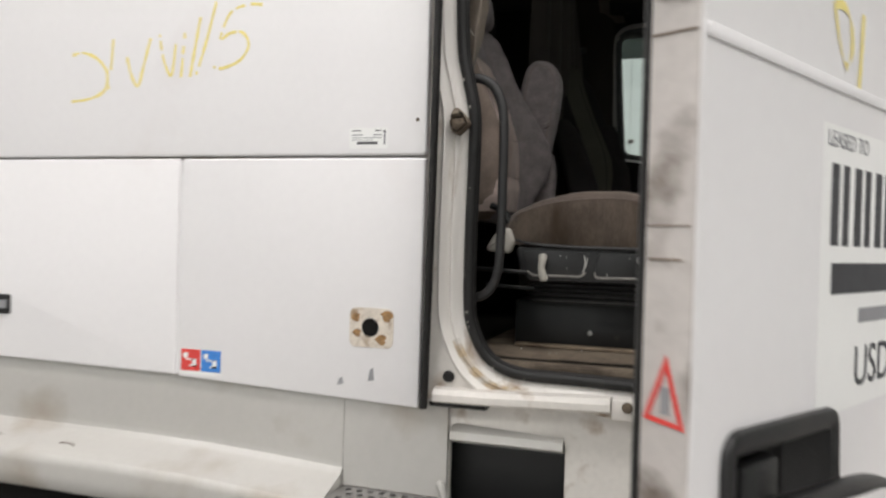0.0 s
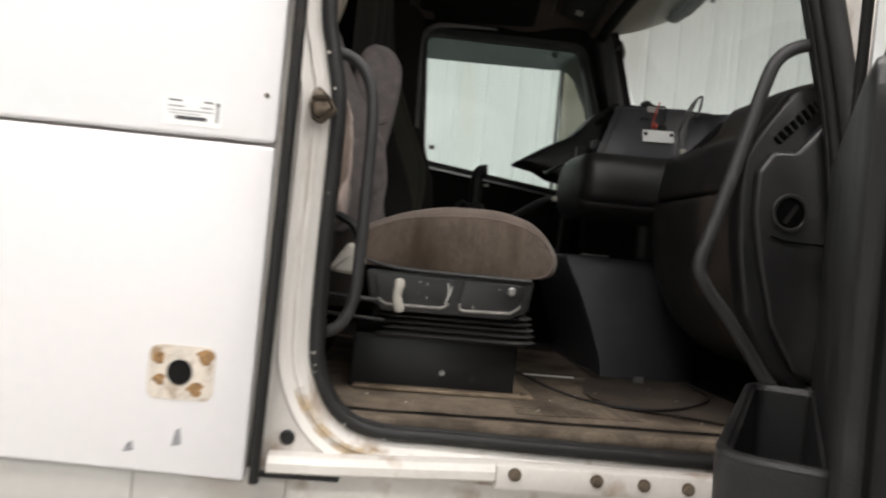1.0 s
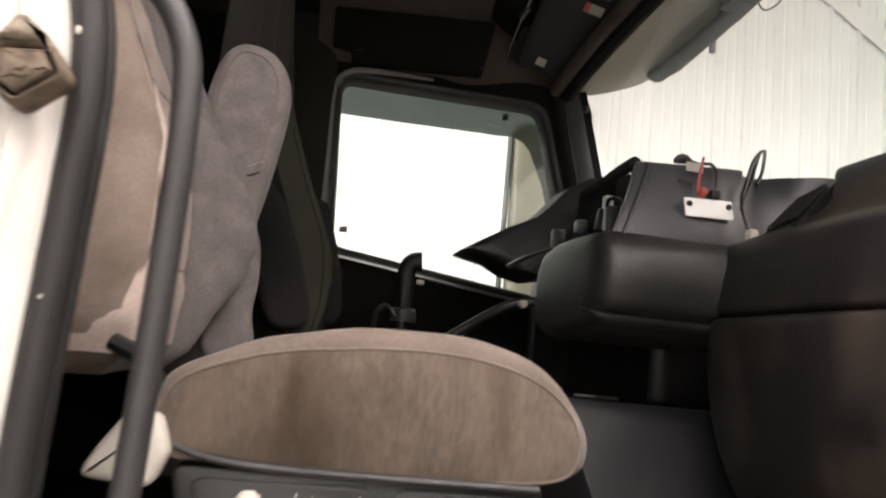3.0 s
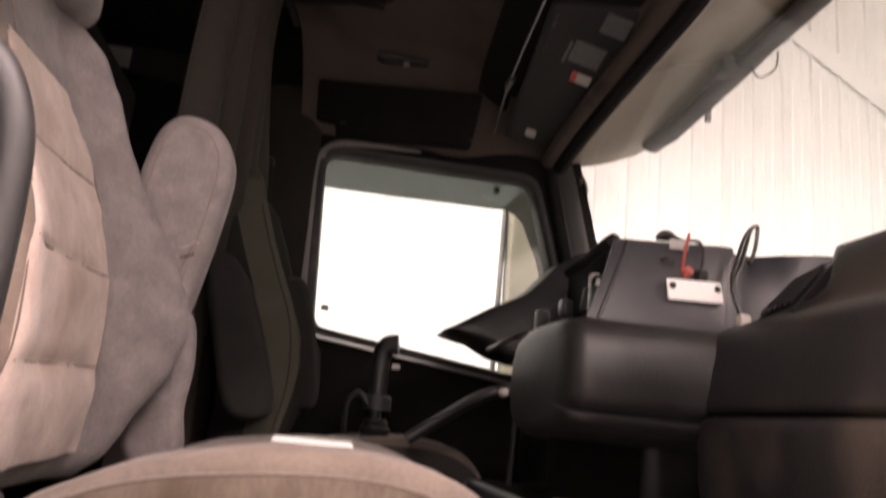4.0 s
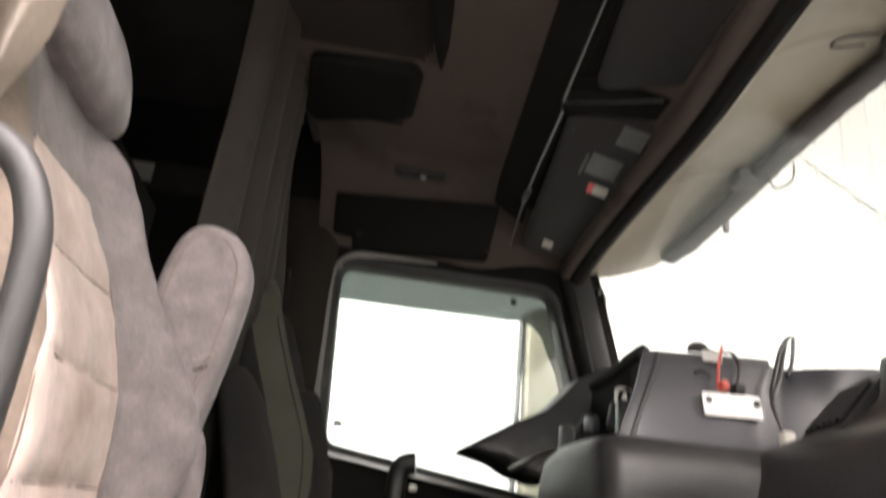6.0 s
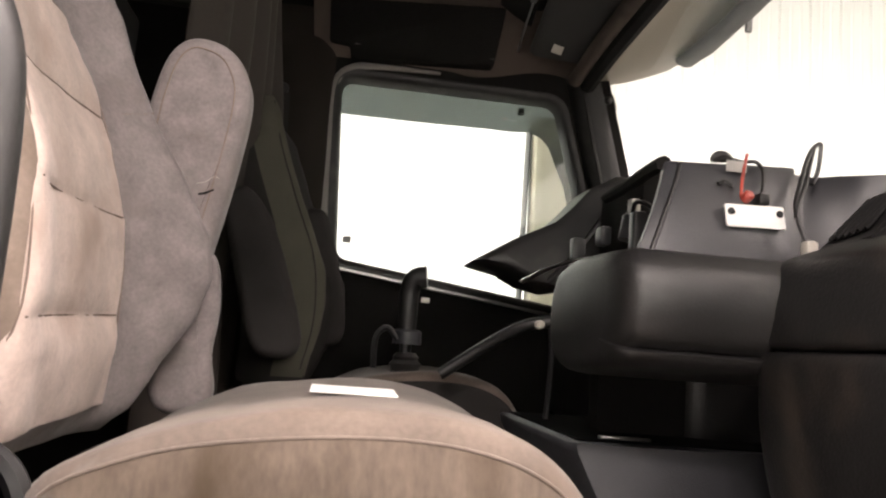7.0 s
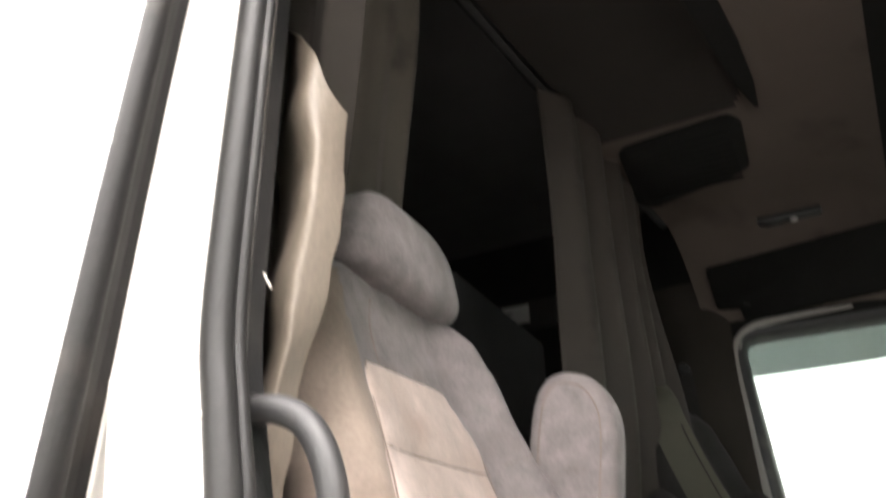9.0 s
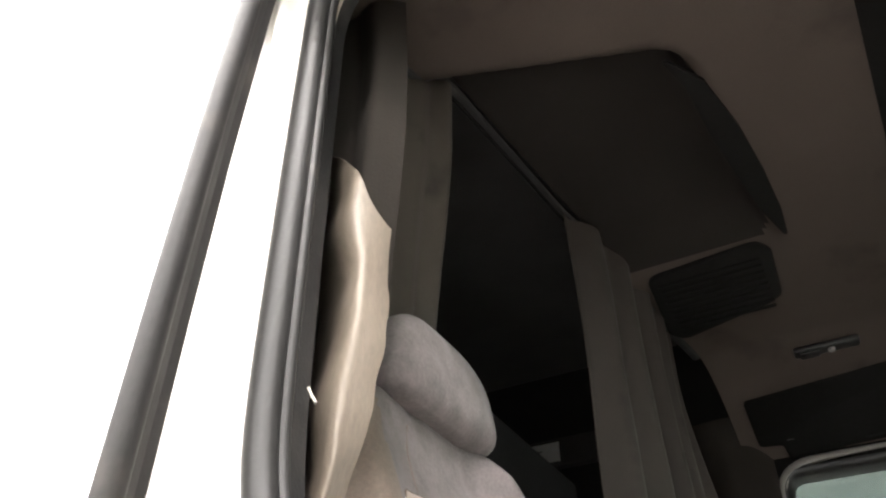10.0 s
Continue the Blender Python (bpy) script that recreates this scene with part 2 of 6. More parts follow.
# windscreen glass: a dark tint added along its top dims what shows through
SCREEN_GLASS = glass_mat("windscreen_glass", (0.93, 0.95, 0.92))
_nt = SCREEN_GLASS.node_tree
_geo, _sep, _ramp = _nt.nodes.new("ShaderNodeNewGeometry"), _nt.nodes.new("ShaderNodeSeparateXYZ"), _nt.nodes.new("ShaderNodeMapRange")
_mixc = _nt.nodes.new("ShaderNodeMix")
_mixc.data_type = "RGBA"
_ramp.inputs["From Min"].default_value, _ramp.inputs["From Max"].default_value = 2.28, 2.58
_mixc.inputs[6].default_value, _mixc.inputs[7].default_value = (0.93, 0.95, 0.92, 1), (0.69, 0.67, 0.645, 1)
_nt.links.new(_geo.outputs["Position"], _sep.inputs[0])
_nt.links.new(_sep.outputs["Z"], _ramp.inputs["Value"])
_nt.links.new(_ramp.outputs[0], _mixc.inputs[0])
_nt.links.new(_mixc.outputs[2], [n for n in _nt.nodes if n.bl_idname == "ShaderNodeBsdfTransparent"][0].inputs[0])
SMOKED = bpy.data.materials.new("smoked_acrylic")
SMOKED.use_nodes = True
_nt = SMOKED.node_tree
_p = _nt.nodes["Principled BSDF"]
_p.inputs["Base Color"].default_value = (0.17, 0.178, 0.175, 1)
_p.inputs["Roughness"].default_value = 0.3
_t, _m = _nt.nodes.new("ShaderNodeBsdfTransparent"), _nt.nodes.new("ShaderNodeMixShader")
_t.inputs[0].default_value = (0.48, 0.51, 0.50, 1)
_m.inputs[0].default_value = 0.45
_nt.links.new(_t.outputs[0], _m.inputs[1])
_nt.links.new(_p.outputs[0], _m.inputs[2])
_nt.links.new(_m.outputs[0], _nt.nodes["Material Output"].inputs[0])
GLOW = bpy.data.materials.new("lamp_diffuser")
GLOW.use_nodes = True
_p = GLOW.node_tree.nodes["Principled BSDF"]
_p.inputs["Emission Color"].default_value = (1, 0.97, 0.92, 1)
_p.inputs["Emission Strength"].default_value = 2.0


# ---- mesh helpers ----
def finish(bm, name, material, sharp=40):
    bmesh.ops.recalc_face_normals(bm, faces=bm.faces)
    me = bpy.data.meshes.new(name)
    bm.to_mesh(me)
    bm.free()
    for one in material if isinstance(material, (list, tuple)) else [material]:
        me.materials.append(one)
    me.shade_smooth()
    me.set_sharp_from_angle(angle=radians(sharp))
    return me


def part(name, bm, material, parent=None, label="", sharp=40):
    ob = new(name, finish(bm, name, material, sharp))
    if parent is not None:
        ob.parent = parent
    if label:
        ob["label"] = label
    return ob


def thing(name, at, label, category, group="", kind=""):
    ob = new(name)
    ob.empty_display_size = 0.1
    ob.location = at
    return tagged(ob, label, category, group, kind)


def put_under(parent):
    """Parts are built in world places; this undoes the thing's own offset."""
    bpy.context.view_layer.update()
    inv = parent.matrix_world.inverted()
    for child in parent.children:
        child.matrix_parent_inverse = inv


def box(bm, x0, x1, y0, y1, z0, z1, bevel=0.0, seg=2, m=None):
    made = bmesh.ops.create_cube(bm, size=1.0, matrix=Matrix.Translation(((x0 + x1) / 2, (y0 + y1) / 2, (z0 + z1) / 2)) @ Matrix.Diagonal((abs(x1 - x0), abs(y1 - y0), abs(z1 - z0), 1)))
    vs = made["verts"]
    if bevel:
        es = list({e for v in vs for e in v.link_edges})
        got = bmesh.ops.bevel(bm, geom=es, offset=bevel, segments=seg, profile=0.5, affect="EDGES")
        vs = list({v for f in got["faces"] for v in f.verts} | {v for v in vs if v.is_valid})
    if m is not None:
        bmesh.ops.transform(bm, matrix=m, verts=[v for v in vs if v.is_valid])
    return bm


def lerp_line(points, x):
    """The value at x on a line through (x, value) pairs."""
    return float(np.interp(x, [p[0] for p in points], [p[1] for p in points]))


def curve_points(pts, per=8, closed=False):
    """Catmull-Rom through the points."""
    pts = [Vector(p) for p in pts]
    n = len(pts)
    out = []
    for i in range(n if closed else n - 1):
        p0 = pts[(i - 1) % n] if closed or i > 0 else pts[0]
        p1, p2 = pts[i], pts[(i + 1) % n]
        p3 = pts[(i + 2) % n] if closed or i + 2 < n else pts[-1]
        for k in range(per):
            t = k / per
            out.append(0.5 * ((2 * p1) + (p2 - p0) * t + (2 * p0 - 5 * p1 + 4 * p2 - p3) * t * t + (3 * p1 - p0 - 3 * p2 + p3) * t ** 3))
    if not closed:
        out.append(pts[-1])
    return out


def skin(bm, loops, closed_loop=True, closed_path=False, caps=True):
    """Quads between loops of the same count."""
    rows = [[bm.verts.new(p) for p in lp] for lp in loops]
    n = len(rows[0])
    for i in range(len(rows) if closed_path else len(rows) - 1):
        a, b = rows[i], rows[(i + 1) % len(rows)]
        for j in range(n if closed_loop else n - 1):
            k = (j + 1) % n
            bm.faces.new((a[j], a[k], b[k], b[j]))
    if caps and closed_loop and not closed_path:
        bm.faces.new(rows[0])
        bm.faces.new(rows[-1])
    return rows


def tube(bm, pts, r, sides=10, closed=False, per=6, smooth=True, squash=1.0, axis=None):
    """A round bar along a smoothed line. squash flattens it along axis."""
    ps = curve_points(pts, per, closed) if smooth else [Vector(p) for p in pts]
    n = len(ps)
    loops = []
    side = None
    for i, p in enumerate(ps):
        q0 = ps[i - 1] if i > 0 or closed else p
        q1 = ps[(i + 1) % n] if i < n - 1 or closed else p
        d = (q1 - q0).normalized()
        if axis is not None:
            side = Vector(axis)
        elif side is None:
            side = Vector((0, 0, 1)) if abs(d.z) < 0.8 else Vector((1, 0, 0))
        side = (side - d * side.dot(d)).normalized()
        up = d.cross(side)
        rad = r(i / max(1, n - 1)) if callable(r) else r
        loops.append([p + (side * math.cos(a) * squash + up * math.sin(a)) * rad for a in (2 * math.pi * k / sides for k in range(sides))])
    skin(bm, loops, True, closed, True)
    return bm


def round_poly(pts, r, seg=6):
    """A polygon with rounded corners; r may be one radius or one for each corner."""
    out = []
    n = len(pts)
    for i, p in enumerate(pts):
        rad = r[i] if isinstance(r, (list, tuple)) else r
        p, a, b = Vector(p), Vector(pts[i - 1]), Vector(pts[(i + 1) % n])
        u, v = (a - p), (b - p)
        ang = u.angle(v)
        d = min(rad / math.tan(ang / 2), u.length * 0.49, v.length * 0.49)
        s, e = p + u.normalized() * d, p + v.normalized() * d
        for k in range(seg + 1):
            t = k / seg
            out.append(tuple((1 - t) ** 2 * s + 2 * t * (1 - t) * p + t * t * e))
    return out


def grow(pts, d):
    """A closed 2D outline moved outwards by d (for either turning sense)."""
    n = len(pts)
    area = sum(pts[i - 1][0] * pts[i][1] - pts[i][0] * pts[i - 1][1] for i in range(n))
    s = 1 if area > 0 else -1
    out = []
    for i, p in enumerate(pts):
        a, b = Vector(pts[i - 1]), Vector(pts[(i + 1) % n])
        t = (b - a).normalized()
        out.append((p[0] + t.y * d * s, p[1] - t.x * d * s))
    return out


def put_axis(axis, u, v, w):
    return {"x": (w, u, v), "y": (u, w, v), "z": (u, v, w)}[axis]


def prism(bm, poly, axis, a, b, bevel=0.0, seg=2, m=None):
    """A polygon drawn across the axis and stretched from a to b, with its rims rounded."""
    if bevel:
        loops = [(a + (b - a) / abs(b - a) * bevel * (1 - math.cos(k / seg * math.pi / 2)), -bevel * (1 - math.sin(k / seg * math.pi / 2))) for k in range(seg + 1)]
        loops += [(a + b - w, d) for w, d in reversed(loops)]
    else:
        loops = [(a, 0.0), (b, 0.0)]
    lines = []
    for w, d in loops:
        pl = grow(poly, d) if d else poly
        ps = [Vector(put_axis(axis, u, v, w)) for u, v in pl]
        lines.append([m @ p for p in ps] if m is not None else ps)
    skin(bm, lines)
    return bm


def holed(bm, outer, holes, axis, a, b):
    """A plate across the axis with openings right through it."""
    rims = []
    edges = []
    for pl in (outer, *holes):
        vs = [bm.verts.new(put_axis(axis, u, v, a)) for u, v in pl]
        edges += [bm.edges.new((vs[i - 1], vs[i])) for i in range(len(vs))]
        rims.append(vs)
    got = bmesh.ops.triangle_fill(bm, use_beauty=True, use_dissolve=False, edges=edges)
    faces = [f for f in got["geom"] if isinstance(f, bmesh.types.BMFace)]
    ext = bmesh.ops.extrude_face_region(bm, geom=faces)
    vs = [v for v in ext["geom"] if isinstance(v, bmesh.types.BMVert)]
    shift = Vector(put_axis(axis, 0, 0, b - a))
    bmesh.ops.translate(bm, verts=vs, vec=shift)
    return bm


def sheet(fn, nu, nv, thick=0.0):
    """A surface from fn(u, v) with u and v from 0 to 1; thick gives it a back along its normals."""
    bm = bmesh.new()
    rows = [[bm.verts.new(fn(i / nu, j / nv)) for j in range(nv + 1)] for i in range(nu + 1)]
    for i in range(nu):
        for j in range(nv):
            bm.faces.new((rows[i][j], rows[i + 1][j], rows[i + 1][j + 1], rows[i][j + 1]))
    if thick:
        bmesh.ops.recalc_face_normals(bm, faces=bm.faces)
        bmesh.ops.solidify(bm, geom=list(bm.faces), thickness=thick)
    return bm


def disc(bm, at, normal, r, depth, sides=20, bevel=0.0):
    """A short cylinder with its back at the place given, along the normal."""
    n = Vector(normal).normalized()
    m = Matrix.Translation(at) @ n.to_track_quat("Z", "Y").to_matrix().to_4x4()
    prof = [(r, 0.0), (r, depth - bevel), (r - bevel, depth)] if bevel else [(r, 0.0), (r, depth)]
    skin(bm, [[m @ Vector((q * math.cos(2 * math.pi * k / sides), q * math.sin(2 * math.pi * k / sides), w)) for k in range(sides)] for q, w in prof])
    return bm


def smooth01(t):
    t = max(0.0, min(1.0, t))
    return t * t * (3 - 2 * t)


def words(text, size, material, name, parent, m, label="", thick=0.0006):
    """Lettering in the built-in font as a thin mesh."""
    cu = bpy.data.curves.new(name, "FONT")
    cu.body, cu.size, cu.extrude = text, size, thick
    tmp = bpy.data.objects.new(name, cu)
    scene.collection.objects.link(tmp)
    bpy.context.view_layer.update()
    me = bpy.data.meshes.new_from_object(tmp.evaluated_get(bpy.context.evaluated_depsgraph_get()))
    bpy.data.objects.remove(tmp)
    bpy.data.curves.remove(cu)
    me.transform(m)
    me.materials.clear()
    me.materials.append(material)
    ob = new(name, me)
    ob.parent = parent
    if label:
        ob["label"] = label
    return ob


# ---- the workshop ----
def structure(name, bm, material, label, category, sharp=40):
    return tagged(part(name, bm, material, None, "", sharp), label, category, kind="structure")


bm = box(bmesh.new(), -9, 11, -7, 5.9, -0.2, 0.0)
structure("ground", bm, CONCRETE, "grey stained concrete workshop floor", "floor")
bm = box(bmesh.new(), -9, 11, -7, 5.9, 8.0, 8.1)
structure("ceiling", bm, LINER, "pale cream workshop ceiling liner", "ceiling")


def ribbed_wall(x0, x1, y):
    """White steel cladding: a broad rib each 0.305 m and two low ones between."""
    bm = bmesh.new()
    prof = []
    x = x0
    while x < x1:
        for dx, dy in ((0.0, 0.0), (0.008, -0.034), (0.038, -0.034), (0.046, 0.0), (0.115, 0.0), (0.122, -0.006), (0.138, -0.006), (0.145, 0.0), (0.21, 0.0), (0.217, -0.006), (0.233, -0.006), (0.24, 0.0)):
            prof.append((x + dx, y + dy))
        x += 0.305
    low = [bm.verts.new((a, b, 0.0)) for a, b in prof]
    top = [bm.verts.new((a, b, 8.0)) for a, b in prof]
    for i in range(len(prof) - 1):
        bm.faces.new((low[i], low[i + 1], top[i + 1], top[i]))
    box(bm, x0, x1, y + 0.02, y + 0.12, 0.0, 8.0)
    return bm


structure("wall_far", ribbed_wall(-9, 11, 5.6), WALL_STEEL, "white ribbed steel cladding wall of the workshop", "wall", 20)
# flat diagonal band over the ribs, in the same white steel
bm = bmesh.new()
skin(bm, [[(3.2, y, 6.62), (3.2, y, 6.86), (9.2, y, 3.14), (9.2, y, 2.90)] for y in (5.559, 5.5645)])
structure("trim", bm, WALL_STEEL, "pale diagonal band on the ribbed wall", "brace")
structure("wall_behind", box(bmesh.new(), -9, 11, -7.1, -7, 0, 8.0), WALL_STEEL, "white steel workshop wall", "wall")
structure("wall_rear", box(bmesh.new(), -9.1, -9, -7, 5.9, 0, 8.0), WALL_STEEL, "white steel workshop wall", "wall")
structure("wall_front", box(bmesh.new(), 11, 11.1, -7, 5.9, 0, 8.0), WALL_STEEL, "white steel workshop wall", "wall")

lamp_thing = None
for lx, ly, watts in LAMP_SPOTS:
    data = bpy.data.lights.new("strip_light", "AREA")
    data.shape, data.size, data.size_y, data.energy, data.color = "RECTANGLE", 2.4, 1.1, watts, (1.0, 0.94, 0.93)
    data.spread = LAMP_SPREAD
    lamp = new("strip_light", data)
    lamp.location = (lx, ly, LAMP_Z - 0.02)
    if lamp_thing is None:
        lamp_thing = thing("ceiling_lamp", (lx, ly, LAMP_Z), "unseen long white strip lamp under the workshop ceiling", "lamp", "workshop strip lamps")
        part("housing", box(bmesh.new(), lx - 1.25, lx + 1.25, ly - 0.57, ly + 0.57, LAMP_Z + 0.012, LAMP_Z + 0.1, 0.02), WALL_STEEL, lamp_thing)
        part("diffuser", box(bmesh.new(), lx - 1.2, lx + 1.2, ly - 0.55, ly + 0.55, LAMP_Z, LAMP_Z + 0.008), GLOW, lamp_thing)
        for sx in (-0.9, 0.9):
            part("hanger", tube(bmesh.new(), [(lx + sx, ly, LAMP_Z + 0.1), (lx + sx, ly, 8.0)], 0.006, 6, smooth=False), STEEL, lamp_thing)
        put_under(lamp_thing)
    else:
        copy_thing(lamp_thing, Matrix.Translation((lx, ly, LAMP_Z)))

# ---- the cab shell ----
# outline of the open doorway (x, z), from the rear foot round to the front and over the top
DOORWAY = [tuple(p)[:2] for p in curve_points([(0.118, 1.62, 0), (0.119, 1.45, 0), (0.13, 1.375, 0), (0.175, 1.295, 0), (0.255, 1.256, 0), (0.42, 1.25, 0), (0.75, 1.243, 0), (1.06, 1.24, 0), (1.16, 1.27, 0),
    (1.205, 1.36, 0), (1.222, 1.6, 0), (1.185, 1.92, 0), (1.12, 2.2, 0), (1.02, 2.55, 0), (0.95, 2.68, 0), (0.82, 2.75, 0), (0.5, 2.785, 0), (0.2, 2.80, 0), (0.10, 2.785, 0), (0.071, 2.72, 0), (0.070, 2.6, 0), (0.077, 2.3, 0),
    (0.085, 2.1, 0), (0.102, 2.01, 0), (0.12, 1.92, 0), (0.121, 1.8, 0)], 5, True)]
CAB_OUT = [(-2.6, 0.62), (1.55, 0.62), (1.55, 2.2), (1.25, 2.9), (-0.2, 3.15), (-2.6, 3.3)]

cab_side = thing("wall_passenger_side", (0, 0.06, 0.62), "white painted cab side with a worn door jamb", "wall", kind="structure")
SKIN_HOLE = grow(DOORWAY, 0.062)
BOX_HOLE = round_poly([(0.10, 0.70), (0.392, 0.70), (0.392, 1.122), (0.10, 1.135)], 0.025)
part("outer_skin", holed(bmesh.new(), CAB_OUT, [SKIN_HOLE, BOX_HOLE], "y", 0.03, 0.05), WHITE_DIRTY, cab_side)
LINED_HOLE = grow(DOORWAY, -0.004)
part("inner_lining", holed(bmesh.new(), CAB_OUT, [LINED_HOLE], "y", 0.115, 0.135), PLASTIC, cab_side)
jamb_loops = [[put_axis("y", u, v, w) for u, v in grow(DOORWAY, d)] for d, w in ((0.064, 0.029), (0.058, 0.023), (0.052, 0.027), (0.047, 0.044), (0.037, 0.048), (0.032, 0.043), (0.026, 0.046), (0.021, 0.06), (0.012, 0.07), (0.0, 0.075), (-0.002, 0.134))]
bm = bmesh.new()
skin(bm, [list(c) for c in zip(*jamb_loops)], False, True)
part("door_jamb", bm, JAMB, cab_side, "dirty white painted door jamb", 60)
# door seal: a fat bulb and a thin glossy lip inside it
part("door_seal", tube(bmesh.new(), [(u, 0.073, v) for u, v in grow(DOORWAY, -0.008)], 0.0145, 10, True, 1, False), RUBBER, cab_side, "worn black rubber door seal", 80)
part("seal_lip", tube(bmesh.new(), [(u, 0.087, v) for u, v in grow(DOORWAY, -0.017)], 0.0075, 8, True, 1, False), RUBBER, cab_side, "", 80)
# black flap rubber along the rear of the doorway
GAP_LINE = [(0.046, 1.175), (0.05, 1.4), (0.054, 1.7), (0.056, 2.0), (0.057, 2.2), (0.06, 2.4), (0.068, 2.6), (0.08, 2.8), (0.1, 3.0)]
bm = bmesh.new()
skin(bm, [[(x - 0.024, 0.024, z), (x - 0.020, 0.024, z), (x - 0.014, -0.012, z)] + [(x - 0.003 + 0.0095 * math.cos(a), -0.021 - 0.013 * math.sin(a), z) for a in (-1.3 + (math.pi + 2.4) * q / 14 for q in range(15))] for x, z in [(lerp_line([(b, a) for a, b in GAP_LINE], 1.175 + 1.8 * k / 30), 1.175 + 1.8 * k / 30) for k in range(31)]])
part("gap_rubber", bm, RUBBER_GAP, cab_side, "black rubber strip along the panel gap", 50)
# wide worn rubber down the front of the doorway
FRONT_RUB = [p for p in DOORWAY if p[0] > 1.0 and 1.24 < p[1] < 2.6]
part("front_rubber", tube(bmesh.new(), [(u + 0.016, 0.052, v) for u, v in FRONT_RUB], 0.026, 10, False, 1, False, 0.5, (0, 1, 0)), RUBBER, cab_side, "wide black rubber on the front pillar", 80)
# unseen ledge added over the doorway to lower the shadow on the curtain
bm = bmesh.new()
skin(bm, [[(x, 0.03, z), (x, -0.04, z + 0.004), (x, -0.052, z + 0.012), (x, -0.048, z + 0.024), (x, 0.03, z + 0.03)] for x, z in ((0.09, 2.835), (0.25, 2.842), (0.6, 2.835), (0.9, 2.80))])
part("shade_ledge", bm, WHITE, cab_side)
# sill plate below the doorway, its lip and bolts
prof = [(0.052, 1.19), (0.052, 1.222), (0.02, 1.230), (-0.004, 1.226), (-0.012, 1.214), (-0.012, 1.198), (-0.002, 1.192)]
bm = bmesh.new()
skin(bm, [[(x, y, z + dz) for y, z in prof] for x, dz in ((0.062, -0.004), (0.2, -0.002), (0.35, 0.003), (0.49, 0.008), (0.498, 0.008))])
part("sill_plate", bm, WHITE_DIRTY, cab_side, "chipped white sill plate", 30)
bm = box(bmesh.new(), 0.5, 1.25, -0.004, 0.045, 1.186, 1.234, 0.006)
part("sill_ledge", bm, WHITE_DIRTY, cab_side)
for bx, bz in ((0.537, 1.218), (0.70, 1.216), (0.795, 1.214), (0.885, 1.212)):
    bm = disc(bmesh.new(), (bx, -0.004, bz), (0, -1, 0), 0.013, 0.004, 16)
    disc(bm, (bx, -0.008, bz), (0, -1, 0), 0.009, 0.006, 6, 0.001)
    part("bolt", bm, RUST, cab_side)
part("rubber_plug", disc(bmesh.new(), (0.093, 0.028, 1.251), (0, -1, 0), 0.015, 0.008, 18, 0.004), RUBBER, cab_side)
part("rubber_strip", box(bmesh.new(), 0.05, 0.20, 0.0, 0.04, 1.178, 1.189, 0.003), RUBBER, cab_side)
# striker: a rusty shield-shaped plate in a dark slot under a smear of grease
SHIELD = round_poly([(0.086, 1.905), (0.114, 1.908), (0.124, 1.891), (0.099, 1.869), (0.086, 1.877), (0.082, 1.898)], 0.004, 3)
bm = bmesh.new()
skin(bm, [[(x, y, z) for x, z in pl] for pl, y in ((grow(SHIELD, 0.006), 0.046), (grow(SHIELD, 0.005), 0.024), (grow(SHIELD, 0.003), 0.018), (grow(SHIELD, 0.001), 0.02), (SHIELD, 0.04))], caps=False)
part("striker_pocket", bm, RUST, cab_side, "dirty rim of the latch pocket", 50)
part("pocket_slot", prism(bmesh.new(), grow(SHIELD, 0.001), "y", 0.026, 0.04), VOID, cab_side)
part("striker", prism(bmesh.new(), grow(SHIELD, -0.0025), "y", 0.015, 0.03, 0.003), RUST, cab_side, "rusty door latch striker")
bm = disc(bmesh.new(), (0.102, 0.015, 1.890), (0.2, -1, 0), 0.008, 0.003, 20, 0.001)
disc(bm, (0.102, 0.012, 1.890), (0.2, -1, 0), 0.0045, 0.003, 6, 0.001)
part("striker_bolt", bm, RUST, cab_side, "greasy bolt head")
dome_pl = [(0.079, 1.908), (0.080, 1.920), (0.087, 1.932), (0.096, 1.934), (0.106, 1.926), (0.115, 1.916), (0.122, 1.902), (0.112, 1.911), (0.097, 1.911)]
bm = bmesh.new()
skin(bm, [[(x, y, z) for x, z in pl] for pl, y in ((dome_pl, 0.044), (grow(dome_pl, -0.001), 0.026), (grow(dome_pl, -0.006), 0.018))])
part("grease_smear", bm, mat("dried_grease", (0.22, 0.185, 0.14), 0.7, var=0.35, scale=40, fine=180, bump=0.5, dirt=(0.10, 0.075, 0.05), dirt_at=0.52, dirt_scale=45), cab_side, "brown grease over the latch pocket", 60)
# rust bleeding along the foot of the jamb
foot = [(i, p) for i, p in enumerate(DOORWAY) if p[0] < 0.30 and p[1] < 1.36]
lines = []
for i, p in foot:
    a, b = Vector(DOORWAY[i - 1]), Vector(DOORWAY[(i + 1) % len(DOORWAY)])
    t = (b - a).normalized()
    wide = 0.5 + 0.5 * noise.noise((p[0] * 40, p[1] * 40, 1.0))
    rows = [(0.046 + 0.006 * wide, 0.0435), (0.0375, 0.0468), (0.0325, 0.0415), (0.027 - 0.006 * wide, 0.0445)]
    sign = 1 if (Vector((p[0], p[1])) - Vector((0.6, 1.9))).dot(Vector((t.y, -t.x))) > 0 else -1
    lines.append([(p[0] + t.y * d * sign, y, p[1] - t.x * d * sign) for d, y in rows])
bm = bmesh.new()
skin(bm, lines, False, False)
part("rust_bleed", bm, mat("rust_bleed", (0.46, 0.36, 0.24), 0.7, var=0.4, scale=30, fine=150, bump=0.3, dirt=(0.60, 0.57, 0.53), dirt_at=0.38, dirt_scale=24), cab_side, "orange rust bleeding over the jamb", 60)
